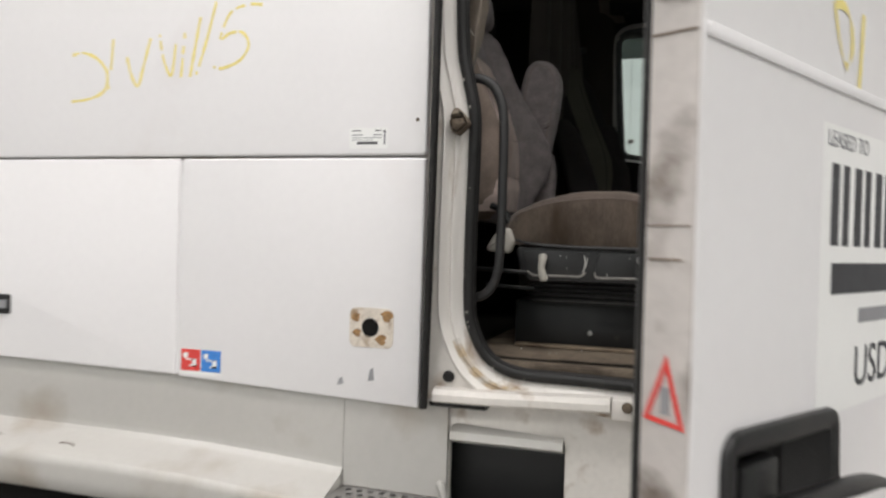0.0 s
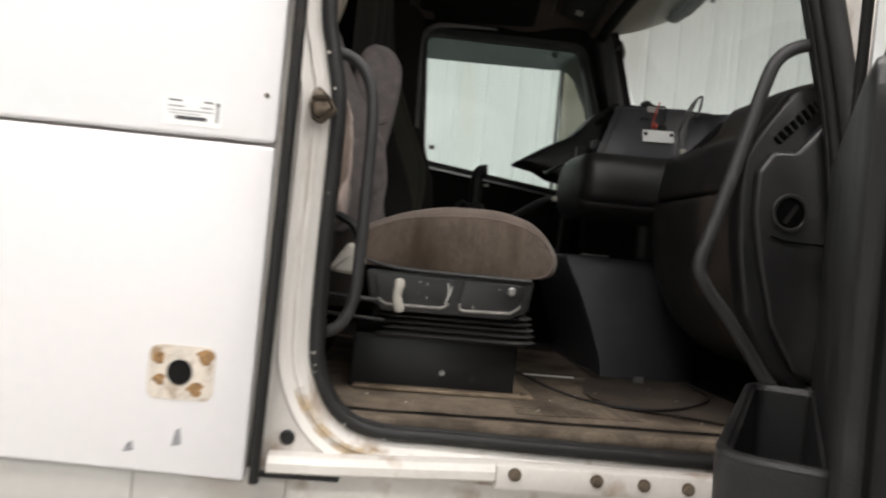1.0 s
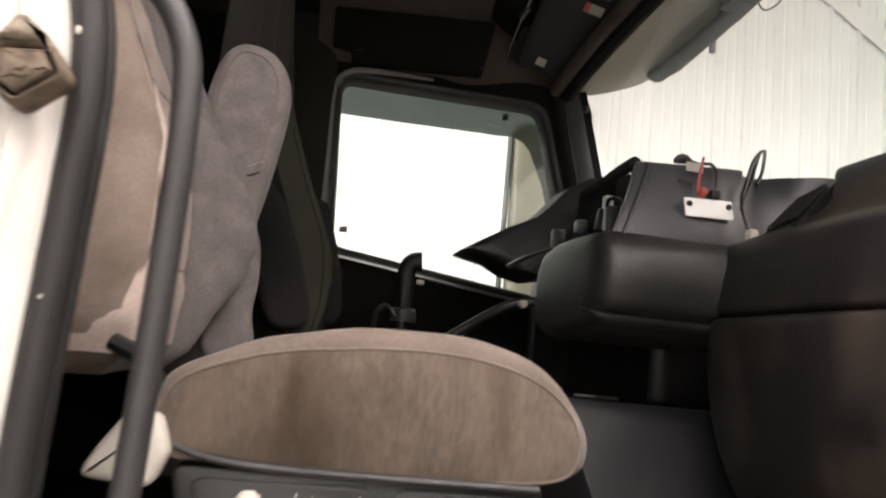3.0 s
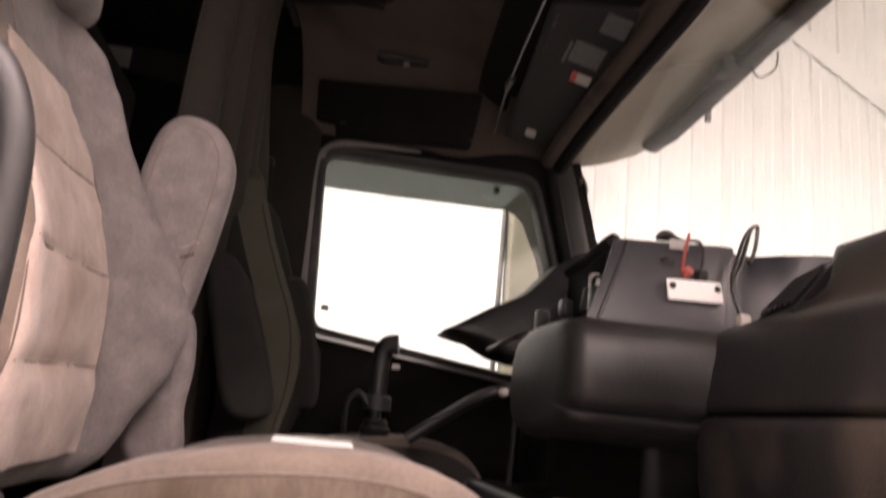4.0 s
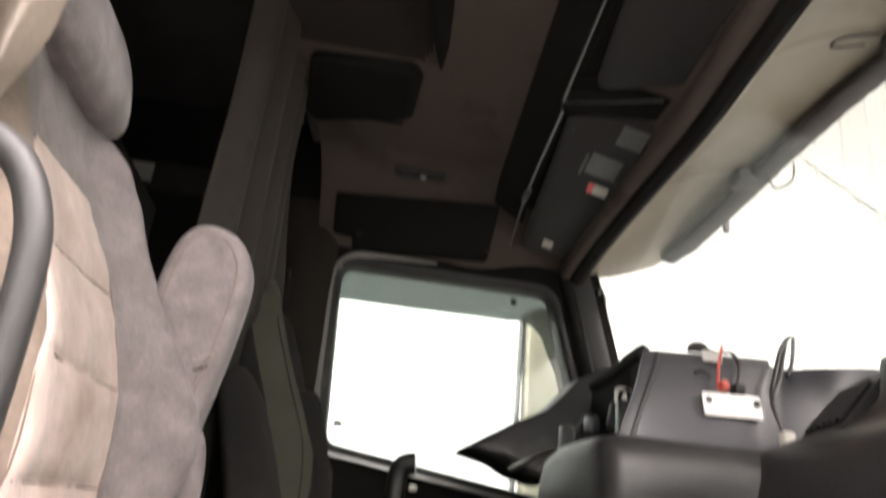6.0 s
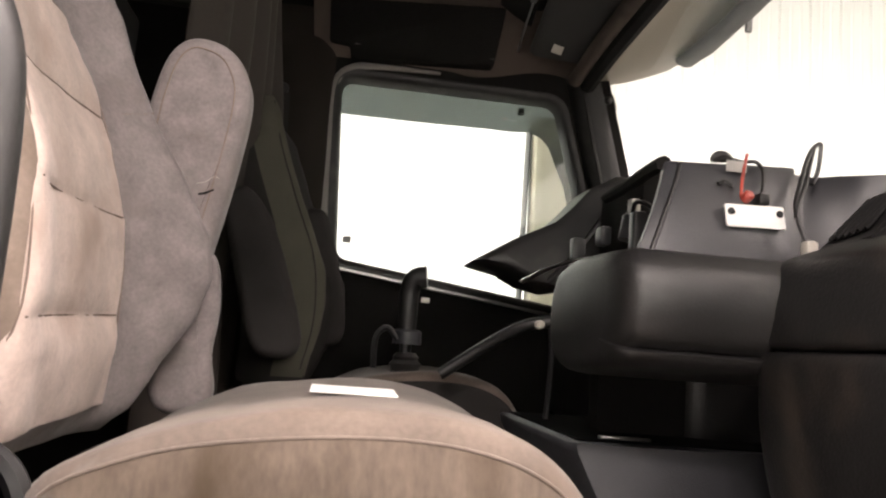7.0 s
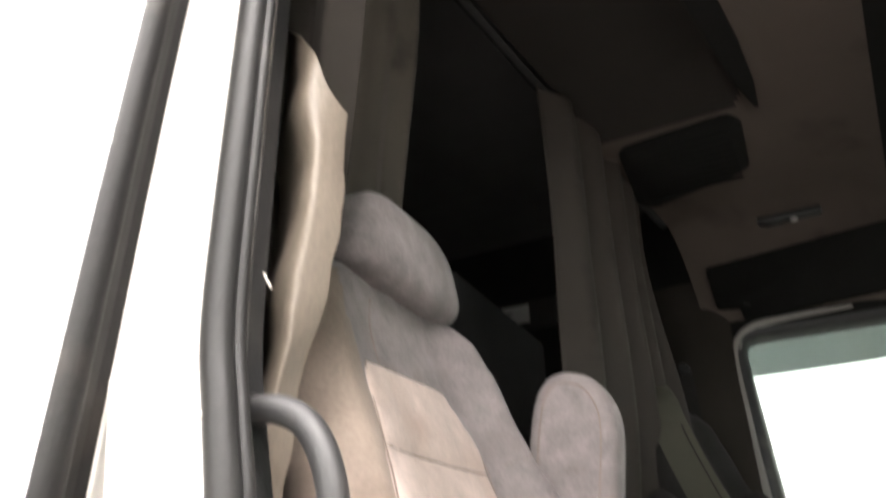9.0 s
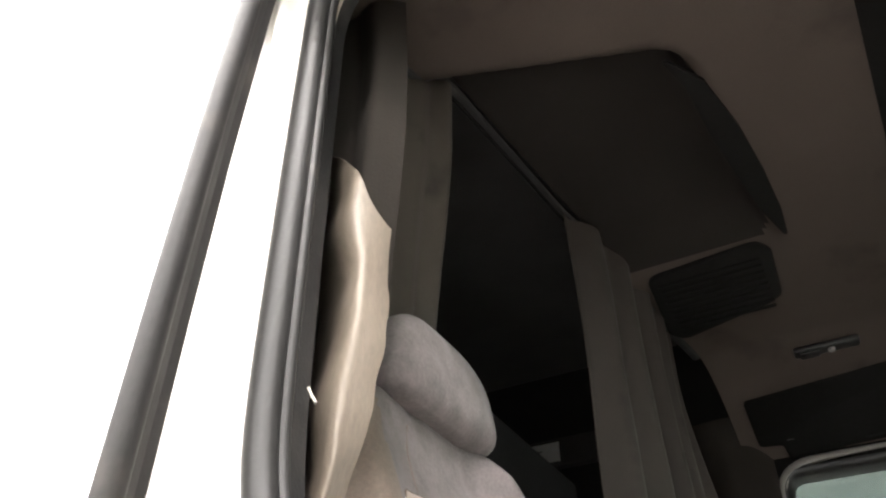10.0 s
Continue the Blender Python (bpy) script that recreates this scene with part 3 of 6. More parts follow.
# pale scuffs on the seal
rs = random.Random(11)
for k in range(26):
    i = rs.randrange(len(DOORWAY))
    u, v = DOORWAY[i]
    if u < 0.3 and v < 2.2 or k < 4:
        a = rs.uniform(-0.5, 1.2)
        bm = bmesh.new()
        bmesh.ops.create_icosphere(bm, subdivisions=1, radius=rs.uniform(0.0012, 0.0028), matrix=Matrix.Translation((u + 0.004 - 0.0145 * math.sin(a) * 0.4, 0.073 - 0.0140, v)) @ Matrix.Diagonal((1, 0.5, 1.6, 1)))
        part("scuff", bm, CREAM, cab_side)
# near-black faces stand in for the shade inside the step opening
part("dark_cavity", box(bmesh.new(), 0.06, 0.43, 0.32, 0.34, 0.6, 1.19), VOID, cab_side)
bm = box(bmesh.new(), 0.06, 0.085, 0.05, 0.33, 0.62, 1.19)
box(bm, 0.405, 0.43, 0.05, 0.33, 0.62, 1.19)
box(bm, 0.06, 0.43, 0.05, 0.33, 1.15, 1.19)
part("cavity_shade", bm, VOID, cab_side)
bm = bmesh.new()
skin(bm, [[(x, 0.048, 1.132), (x, 0.012, 1.116), (x, 0.006, 1.098), (x, 0.02, 1.088), (x, 0.05, 1.082)] for x in (0.105, 0.2, 0.3, 0.388)])
part("step_lip", bm, SKIRT, cab_side, "grimy white lip over the step opening")
part("back_panel", box(bmesh.new(), -2.6, -2.56, 0.03, 2.03, 0.62, 3.25), WHITE_DIRTY, cab_side)
put_under(cab_side)
under = thing("truck_underbody", (-0.5, 1.0, 0.0), "dark truck frame under the cab", "frame", kind="structure")
for y in (0.55, 1.45):
    part("frame_rail", box(bmesh.new(), -2.6, 1.5, y - 0.05, y + 0.05, 0.7, 1.0, 0.01), VOID, under)
for x in (-2.0, 1.0):
    part("axle_stand", box(bmesh.new(), x - 0.15, x + 0.15, 0.5, 1.5, 0.0, 0.7, 0.02), VOID, under)
part("floor_pan", box(bmesh.new(), -2.55, 1.55, 0.14, 1.93, 1.0, 1.19), VOID, under)
put_under(under)


def side_panel(name, outline, label, r=0.012):
    top = thing(name, (outline[0][0], 0, outline[0][1]), label, "body panel", "cab side panels")
    bm = bmesh.new()
    prism(bm, round_poly(outline, r), "y", 0.0, 0.028, 0.006, 3)
    part("panel_skin", bm, WHITE, top)
    return top


def flat(name, outline, y, material, parent, depth=0.0008, label=""):
    return part(name, prism(bmesh.new(), outline, "y", y - depth, y), material, parent, label)


def rect(x0, x1, z0, z1):
    return [(x0, z0), (x1, z0), (x1, z1), (x0, z1)]


upper = side_panel("upper_side_panel", [(-2.6, 1.8165), (0.024, 1.8115), (0.024, 2.2), (0.036, 2.6), (0.075, 3.0), (-2.6, 3.05)], "glossy white upper sleeper panel with yellow crayon marks and label")
lower = side_panel("lower_side_panel", [(-0.6975, 1.193), (0.021, 1.168), (0.024, 1.804), (-0.6975, 1.806)], "white lower side panel with a rusty lock hole and stickers", 0.008)
rear = side_panel("rear_side_panel", [(-2.6, 1.215), (-0.706, 1.196), (-0.706, 1.8065), (-2.6, 1.811)], "white rear side panel with a dark recessed catch", 0.008)
# barcode label
flat("barcode_label", rect(-0.187, -0.081, 1.828, 1.881), 0.0, PAPER, upper, 0.0008, "white paper label with unreadable print")
for x0, x1, z0, z1, mt in ((-0.180, -0.155, 1.873, 1.876, INK), (-0.115, -0.098, 1.873, 1.876, INK), (-0.180, -0.150, 1.862, 1.865, GREY_PRINT), (-0.120, -0.098, 1.862, 1.865, GREY_PRINT), (-0.180, -0.096, 1.855, 1.857, GREY_PRINT),
                           (-0.165, -0.108, 1.839, 1.846, INK), (-0.1795, -0.12, 1.8495, 1.851, GREY_PRINT), (-0.091, -0.086, 1.838, 1.868, GREY_PRINT), (-0.092, -0.085, 1.869, 1.875, INK)):
    flat("print_bar", rect(x0, x1, z0, z1), -0.0008, mt, upper, 0.0004)
part("dark_speck", disc(bmesh.new(), (0.0, 0.0, 1.9), (0, -1, 0), 0.005, 0.0015, 10), RUST, upper)
# crayon strokes on the upper panel
STROKES = [
    [(-1.09, 2.115), (-1.05, 2.12), (-1.0, 2.10), (-0.965, 2.06), (-0.97, 2.01), (-1.02, 1.985), (-1.09, 1.978)],
    [(-0.945, 2.155), (-0.95, 2.08), (-0.96, 2.0)],
    [(-0.895, 2.10), (-0.88, 2.05), (-0.855, 2.015), (-0.835, 2.08), (-0.815, 2.15)],
    [(-0.785, 2.16), (-0.77, 2.09), (-0.745, 2.04), (-0.735, 2.08), (-0.73, 2.13)],
    [(-0.70, 2.16), (-0.705, 2.10), (-0.71, 2.035)],
    [(-0.65, 2.20), (-0.665, 2.12), (-0.68, 2.035)],
    [(-0.60, 2.24), (-0.63, 2.13), (-0.66, 2.04)],
    [(-0.455, 2.222), (-0.50, 2.225), (-0.555, 2.205), (-0.585, 2.135), (-0.555, 2.15), (-0.515, 2.15), (-0.495, 2.115), (-0.52, 2.075), (-0.575, 2.055), (-0.605, 2.06)],
]
for stroke in STROKES:
    runs, run = [], []
    ps = curve_points([(a, b, 0) for a, b in stroke], 6)
    for i, p in enumerate(ps):
        d = (ps[min(i + 1, len(ps) - 1)] - ps[max(i - 1, 0)]).normalized()
        w = 0.0055 * (0.75 + 0.5 * noise.noise((p.x * 40, p.y * 40, 3.0)))
        run.append([(p.x - d.y * w, -0.0006, p.y + d.x * w), (p.x + d.y * w, -0.0006, p.y - d.x * w)])
        if noise.noise((p.x * 55, p.y * 55, 7.0)) < -0.3 or i == len(ps) - 1:
            runs.append(run)
            run = []
    for one in runs:
        if len(one) > 1:
            bm = bmesh.new()
            skin(bm, one, False, False)
            part("crayon_stroke", bm, CRAYON, upper, "pale yellow crayon stroke")
part("gap_filler", box(bmesh.new(), -0.7065, -0.697, 0.006, 0.02, 1.2, 1.80), WHITE, lower)
# stickers and the lock hole on the lower panel
for x0, mt, lab in ((-0.692, RED_PRINT, "red square sticker with a white arrow"), (-0.626, BLUE_PRINT, "blue square sticker with a white arrow")):
    x0 += 0.006
    st = flat("sticker", rect(x0, x0 + 0.062, 1.212, 1.272), 0.0, mt, lower, 0.0008, lab)
    for ob in ((0.008, 0.022, 0.036, 0.05), (0.015, 0.044, 0.03, 0.034), (0.036, 0.05, 0.012, 0.034), (0.028, 0.05, 0.012, 0.017)):
        flat("sticker_mark", rect(x0 + ob[0], x0 + ob[1], 1.212 + ob[2], 1.212 + ob[3]), -0.0008, PAPER, st, 0.0004)
flat("sticker_margin", rect(-0.689, -0.555, 1.204, 1.2115), 0.0, PAPER, lower, 0.0006)
PLATE_DIRT = mat("chipped_paint", (0.62, 0.56, 0.48), 0.6, var=0.2, scale=30, fine=160, bump=0.3, dirt=(0.30, 0.21, 0.13), dirt_at=0.5, dirt_scale=28)
bm = holed(bmesh.new(), round_poly(rect(-0.172, -0.050, 1.314, 1.416), 0.02), [[(-0.114 + 0.024 * math.cos(a), 1.366 + 0.024 * math.sin(a)) for a in (2 * math.pi * k / 24 for k in range(24))]], "y", -0.0015, 0.0)
part("lock_patch", bm, PLATE_DIRT, lower, "bare chipped patch round the lock hole")
part("lock_hole", disc(bmesh.new(), (-0.114, -0.0025, 1.366), (0, -1, 0), 0.0235, 0.0008, 24), VOID, lower, "black lock hole")
for sx, sz, r in ((-0.068, 1.396, 0.014), (-0.082, 1.335, 0.013), (-0.154, 1.39, 0.011), (-0.15, 1.35, 0.010)):
    bm = bmesh.new()
    skin(bm, [[(sx + q * r * math.cos(a) * (1 + 0.3 * math.sin(3 * a + sx * 90) + 0.15 * math.sin(7 * a + sz * 60)), y, sz + q * r * math.sin(a)) for a in (2 * math.pi * k / 14 for k in range(14))] for q, y in ((1.1, -0.0015), (0.85, -0.0021), (0.35, -0.0024))])
    part("rust_spot", bm, RUST_STAIN, lower)
for x0, x1, z0, z1 in ((-0.118, -0.104, 1.226, 1.262), (-0.205, -0.19, 1.21, 1.232)):
    flat("paint_chip", [(x0, z0), (x1 + 0.004, z0 + 0.004), (x1, z1), (x0 + 0.006, z1 - 0.006)], 0.0, GREY_PRINT, lower, 0.0006)
# catch on the rear panel
bm = prism(bmesh.new(), round_poly(rect(-1.40, -1.305, 1.335, 1.395), 0.008), "y", -0.006, 0.002, 0.002)
part("catch", bm, PLASTIC_GREY, rear, "grey plastic panel catch")
flat("catch_slot", rect(-1.37, -1.315, 1.352, 1.378), -0.006, GREY_PRINT, rear, 0.001)
for t in (upper, lower, rear):
    put_under(t)

# ---- skirt and step below the doorway ----
skirt = thing("side_skirt", (-1.0, 0, 0.6), "white plastic side skirt with a scuffed flared ledge", "skirt")
prof = [(0.05, 1.2), (0.014, 1.198), (0.013, 1.035), (0.010, 1.016), (-0.004, 1.003), (-0.03, 0.994), (-0.10, 0.970), (-0.117, 0.963), (-0.126, 0.950), (-0.128, 0.935), (-0.127, 0.895), (-0.115, 0.868), (-0.10, 0.860), (-0.06, 0.858), (0.05, 0.858)]
pc = [tuple(p)[:2] for p in curve_points([(a, b, 0) for a, b in prof], 3)]
bm = bmesh.new()
skin(bm, [[(x, y, z - sag * max(0.0, min(1.0, (1.15 - z) / 0.1))) for y, z in pc] for x, sag in ((-2.6, 0.0), (-2.0, 0.0), (-1.4, 0.0), (-0.9, 0.0), (-0.6, 0.004), (-0.4, 0.014), (-0.215, 0.026), (-0.188, 0.028))])
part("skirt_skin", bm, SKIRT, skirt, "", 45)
for x0, x1, z0 in ((-1.33, -1.27, 0.972), (-1.29, -1.25, 0.978), (-1.04, -0.985, 0.975)):
    part("scuff", tube(bmesh.new(), [(x0, -0.066, z0 + 0.0095), ((x0 + x1) / 2, -0.062, z0 + 0.011), (x1, -0.07, z0 + 0.008)], 0.0018, 5), GRIME, skirt, "dark scuff on the ledge")
# near-black block put in for the dark under the skirt
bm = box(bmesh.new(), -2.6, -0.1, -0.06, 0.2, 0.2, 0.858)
part("shadow_block", bm, VOID, skirt)
put_under(skirt)
step = thing("cab_step", (0.0, -0.05, 0.6), "white cab step panel with a perforated metal tread", "step")
HOLES = []
for i in range(8):
    for j in range(4):
        cx, cy = -0.158 + i * 0.031 + (0.0155 if j % 2 else 0), -0.012 - j * 0.032
        HOLES.append([(cx + 0.0095 * math.cos(a), cy + 0.0095 * math.sin(a)) for a in (2 * math.pi * k / 10 for k in range(10))])
bm = holed(bmesh.new(), round_poly([(-0.187, 0.014), (-0.187, -0.16), (0.42, -0.16), (0.42, 0.014)], 0.012), HOLES, "z", 0.938, 0.944)
part("tread", bm, STEEL, step, "perforated metal tread")
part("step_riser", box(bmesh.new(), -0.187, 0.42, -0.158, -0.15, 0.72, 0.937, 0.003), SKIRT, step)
# near-black slab paints the shade below the tread's holes
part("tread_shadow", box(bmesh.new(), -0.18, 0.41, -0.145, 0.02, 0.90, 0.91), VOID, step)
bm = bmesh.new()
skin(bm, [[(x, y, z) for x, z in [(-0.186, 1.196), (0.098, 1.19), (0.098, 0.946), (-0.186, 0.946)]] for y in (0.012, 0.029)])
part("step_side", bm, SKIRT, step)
part("bracket", tube(bmesh.new(), [(0.083, 0.004, 0.975), (0.088, -0.006, 0.985), (0.094, -0.008, 0.972), (0.10, -0.006, 0.952)], 0.010, 8), SKIRT, step, "broken white bracket end")
put_under(step)

# ---- the open passenger door: local u from the hinge, w outwards, z up ----
HINGE = Matrix.Translation((1.235, -0.01, 0)) @ Matrix.Rotation(radians(60.2), 4, "Z")
DOOR_W = 1.175


def dp(u, w, z):
    """Door place: u from the hinge towards the free edge, w outwards from its skin."""
    return HINGE @ Vector((-u, -w, z))


def door_prism(poly, w0, w1, bevel=0.0):
    bm = prism(bmesh.new(), [(-u, z) for u, z in poly], "y", -w1, -w0, bevel)
    bm.transform(HINGE)
    return bm


door = thing("door_1", (1.235, -0.01, 1.15), "white cab door standing open with black inner trim and company lettering", "door", kind="structure")
DOOR_OUT = round_poly([(0.0, 1.16), (DOOR_W, 1.15), (DOOR_W, 2.7), (0.42, 2.74), (0.14, 2.2), (0.0, 1.75)], [0.05, 0.05, 0.06, 0.08, 0.1, 0.1], 5)
DOOR_WIN = round_poly([(0.16, 2.01), (1.10, 1.98), (1.10, 2.63), (0.46, 2.66), (0.22, 2.22)], 0.05, 5)
POCKET = round_poly([(0.80, 1.185), (1.115, 1.185), (1.115, 1.402), (0.815, 1.392)], 0.03)
bm = holed(bmesh.new(), [(-u, z) for u, z in DOOR_OUT], [[(-u, z) for u, z in DOOR_WIN], [(-u, z) for u, z in grow(POCKET, -0.012)]], "y", 0.0, 0.054)
bm.transform(HINGE)
part("door_shell", bm, [WHITE], door)
bm = prism(bmesh.new(), round_poly([(-0.0, 1.795), (-DOOR_W + 0.004, 1.795), (-DOOR_W + 0.004, 1.81), (-0.0, 1.81)], 0.006), "y", -0.003, 0.0, 0.0014)
bm.transform(HINGE)
part("body_crease", bm, WHITE, door)
bm = bmesh.new()
box(bm, -DOOR_W - 0.004, -DOOR_W + 0.001, 0.003, 0.055, 1.17, 2.68, 0.002)
bm.transform(HINGE)
part("door_edge", bm, DOOR_EDGE, door, "scuffed grimy white door edge")
for z0, y0, y1, h in ((1.578, 0.014, 0.05, 0.003), (1.612, 0.006, 0.053, 0.0015), (1.80, 0.004, 0.053, 0.003)):
    bm = box(bmesh.new(), -DOOR_W - 0.0055, -DOOR_W - 0.003, y0, y1, z0, z0 + h, 0.0008)
    bm.transform(HINGE)
    part("edge_groove", bm, GRIME, door)
# warning triangle on the edge
bm = bmesh.new()
tri = [(0.006, 1.415), (0.051, 1.421), (0.027, 1.486)]
tri_in = [(0.0125, 1.4205), (0.0445, 1.425), (0.027, 1.472)]
skin(bm, [[(-DOOR_W - w, a, b) for a, b in pl] for pl, w in ((tri, 0.0042), (tri, 0.0056), (tri_in, 0.0056), (tri_in, 0.0042))], True, True)
bm.transform(HINGE)
part("warning_triangle", bm, RED_PRINT, door, "red warning triangle sticker")
bm = box(bmesh.new(), -DOOR_W - 0.0055, -DOOR_W - 0.004, 0.023, 0.032, 1.428, 1.455)
bm.transform(HINGE)
part("triangle_mark", bm, GREY_PRINT, door)
for z0, y0 in ((1.842, 0.016), (1.846, 0.040), (1.31, 0.03)):
    bm = disc(bmesh.new(), (-DOOR_W - 0.004, y0, z0), (-1, 0, 0), 0.010, 0.008, 14, 0.003)
    bm.transform(HINGE)
    part("door_bumper", bm, RUBBER, door)
# handle pocket and lever
bm = bmesh.new()
skin(bm, [[(-u, y, z) for u, z in pl] for pl, y in ((grow(POCKET, -0.02), 0.05), (grow(POCKET, -0.014), -0.001), (grow(POCKET, 0.004), -0.001), (grow(POCKET, 0.002), -0.008), (grow(POCKET, -0.008), -0.011), (grow(POCKET, -0.022), -0.006), (grow(POCKET, -0.034), 0.03), (grow(POCKET, -0.05), 0.044))])
bm.transform(HINGE)
part("handle_pocket", bm, PLASTIC_GREY, door, "dark grey recessed handle pocket")
bm = bmesh.new()
tube(bm, [(-0.775, -0.046, 1.298), (-0.82, -0.05, 1.312), (-0.90, -0.045, 1.318), (-0.98, -0.02, 1.312), (-1.04, 0.03, 1.304)], lambda t: 0.012 + 0.008 * math.sin(math.pi * t), 10, squash=0.45, axis=(0, 0, 1))
box(bm, -1.06, -0.97, 0.0, 0.04, 1.20, 1.36, 0.008)
bm.transform(HINGE)
part("door_lever", bm, PLASTIC_GREY, door)
# lettering and bars on the skin
TURN = Matrix(((1, 0, 0, 0), (0, 0, -1, 0), (0, 1, 0, 0), (0, 0, 0, 1)))


def door_words(text, size, u, z, material, name, label):
    return words(text, size, material, name, door, HINGE @ Matrix.Translation((-u, -0.0012, z)) @ TURN, label)


def door_flat(name, u0, u1, z0, z1, material, w=0.0008):
    bm = box(bmesh.new(), -u1, -u0, -w - 0.0006, -w, z0, z1)
    bm.transform(HINGE)
    return part(name, bm, material, door)


door_flat("sign_sheet", 0.2, 0.875, 1.385, 1.752, PAPER, 0.0002)
door_words("LEASED TO", 0.029, 0.862, 1.725, GREY_PRINT, "lettering", "grey lettering")
for k in range(7):
    u1 = 0.845 - k * 0.082
    door_flat("name_bar", u1 - 0.026, u1, 1.60, 1.704, INK)
    door_flat("name_bar", u1 - 0.062, u1 - 0.04, 1.60, 1.704, INK)
door_flat("name_bar", 0.24, 0.838, 1.538, 1.578, INK)
door_flat("name_bar", 0.40, 0.735, 1.497, 1.517, GREY_PRINT)
door_words("USDOT", 0.078, 0.748, 1.412, INK, "lettering", "black lettering")
for pl in ([(0.853, 1.90), (0.835, 1.86), (0.81, 1.83), (0.79, 1.85), (0.795, 1.89), (0.82, 1.905), (0.853, 1.9)], [(0.75, 1.91), (0.755, 1.85), (0.76, 1.81)]):
    bm = bmesh.new()
    ps = curve_points([(a, b, 0) for a, b in pl], 6)
    rows = []
    for i, p in enumerate(ps):
        d = (ps[min(i + 1, len(ps) - 1)] - ps[max(i - 1, 0)]).normalized()
        rows.append([(-p.x - d.y * 0.006, -0.0009, p.y + d.x * 0.006), (-p.x + d.y * 0.006, -0.0009, p.y - d.x * 0.006)])
    skin(bm, rows, False, False)
    bm.transform(HINGE)
    part("crayon_stroke", bm, CRAYON, door)
# inner trim, seal, insert, pocket
part("inner_trim", door_prism(round_poly([(0.06, 1.2), (1.14, 1.18), (1.145, 1.9), (0.10, 1.93), (0.05, 1.7)], 0.03), -0.078, -0.061, 0.006), PLASTIC_GREY, door, "dark grey inner door trim")
part("trim_bulge", door_prism(round_poly([(0.12, 1.25), (0.98, 1.23), (1.0, 1.85), (0.14, 1.88)], 0.06), -0.105, -0.07, 0.02), PLASTIC_GREY, door)
part("window_glass", door_prism(grow(DOOR_WIN, 0.01), -0.035, -0.03), GLASS, door)
bm = tube(bmesh.new(), [dp(u, -0.068, z) for u, z in grow(DOOR_OUT, -0.024)], 0.011, 8, True, 1, False)
part("inner_seal", bm, RUBBER, door, "black door rubber", 80)
bm = bmesh.new()
bin_plan = round_poly([(0.30, -0.095), (0.905, -0.095), (0.905, -0.21), (0.30, -0.21)], [0.03, 0.02, 0.09, 0.04], 7)
skin(bm, [[dp(u, w, z) for u, w in grow(bin_plan, d)] for z, d in ((1.17, -0.02), (1.19, -0.004), (1.30, 0.0), (1.44, 0.004), (1.452, 0.002), (1.455, -0.006), (1.448, -0.014), (1.40, -0.016), (1.24, -0.024))])
part("door_pocket", bm, PLASTIC, door, "black moulded door pocket")
bm = tube(bmesh.new(), [dp(u, w, 1.452) for u, w in grow(bin_plan, -0.003)], 0.0065, 8, True, 1, False)
part("pocket_rim", bm, PLASTIC_GREY, door)
bm = box(bmesh.new(), -0.02, 0.03, 0.01, 0.06, 1.3, 1.38, 0.005)
box(bm, -0.02, 0.03, 0.01, 0.06, 1.62, 1.7, 0.005)
bm.transform(HINGE)
part("hinge", bm, WHITE_DIRTY, door)
put_under(door)


# ---- cab interior shell ----
floor_t = thing("floor", (0.6, 1.0, 1.3), "dirty tan cab floor mat with trodden grime", "floor", kind="structure")
part("floor_base", box(bmesh.new(), -2.2, 1.6, 0.136, 1.94, 1.2, 1.292), CARPET, floor_t)
part("floor_mat", sheet(lambda u, v: (0.10 + 1.12 * u, 0.136 + 1.2 * v, 1.299 + 0.003 * noise.noise((u * 9, v * 9, 0)) - 0.003 * smooth01((0.05 - v) / 0.05)), 40, 40), FLOOR_MAT, floor_t, "worn tan floor mat")
part("sill_trim", box(bmesh.new(), 0.16, 1.18, 0.088, 0.16, 1.258, 1.289, 0.01), FLOOR_MAT, floor_t)
# rubber mat towards the dash; the floor's shade is put into its colour
def tread(u, v):
    y = 0.17 + 1.10 * v
    x0 = lerp_line([(0.17, 1.08), (0.24, 0.98), (0.30, 0.83), (0.40, 0.79), (0.50, 0.80), (0.62, 0.83), (0.76, 0.90), (1.3, 0.92)], y) + 0.012 * noise.noise((y * 14, 3.0, 1.0)) + 0.004 * noise.noise((y * 40, 5.0, 1.0))
    x = x0 + (1.19 - x0) * u
    return (x, y, 1.3045 + 0.002 * noise.noise((x * 9, y * 9, 4.0)))


part("rubber_tread", sheet(tread, 30, 40, -0.002), mat("shaded_rubber_mat", (0.052, 0.041, 0.032), 0.8, var=0.4, scale=14, fine=140, bump=0.5, spec=0.3, dirt=(0.10, 0.08, 0.06), dirt_at=0.58, dirt_scale=8), floor_t, "trodden rubber mat with the shade near the dash in its colour")
bm = bmesh.new()
for i in range(26):
    for j in range(20):
        x, y = 0.58 + 0.030 * i, 0.19 + 0.030 * j
        keep = noise.noise((x * 7, y * 7, 8.0)) + 0.35
        if keep > 0 and x < 0.86 and not (x < 0.62 and y > 0.42):
            box(bm, x - 0.0125, x + 0.0125, y - 0.0125, y + 0.0125, 1.296, 1.3003 + 0.003 * noise.noise(((x - 0.1) / 1.12 * 9, (y - 0.136) / 1.2 * 9, 0)) - 0.002 * max(0.0, 0.5 - keep))
tagged(part("tread_blocks", bm, FLOOR_MAT, floor_t, "worn square tread blocks of the mat"), kind="stuff")
put_under(floor_t)

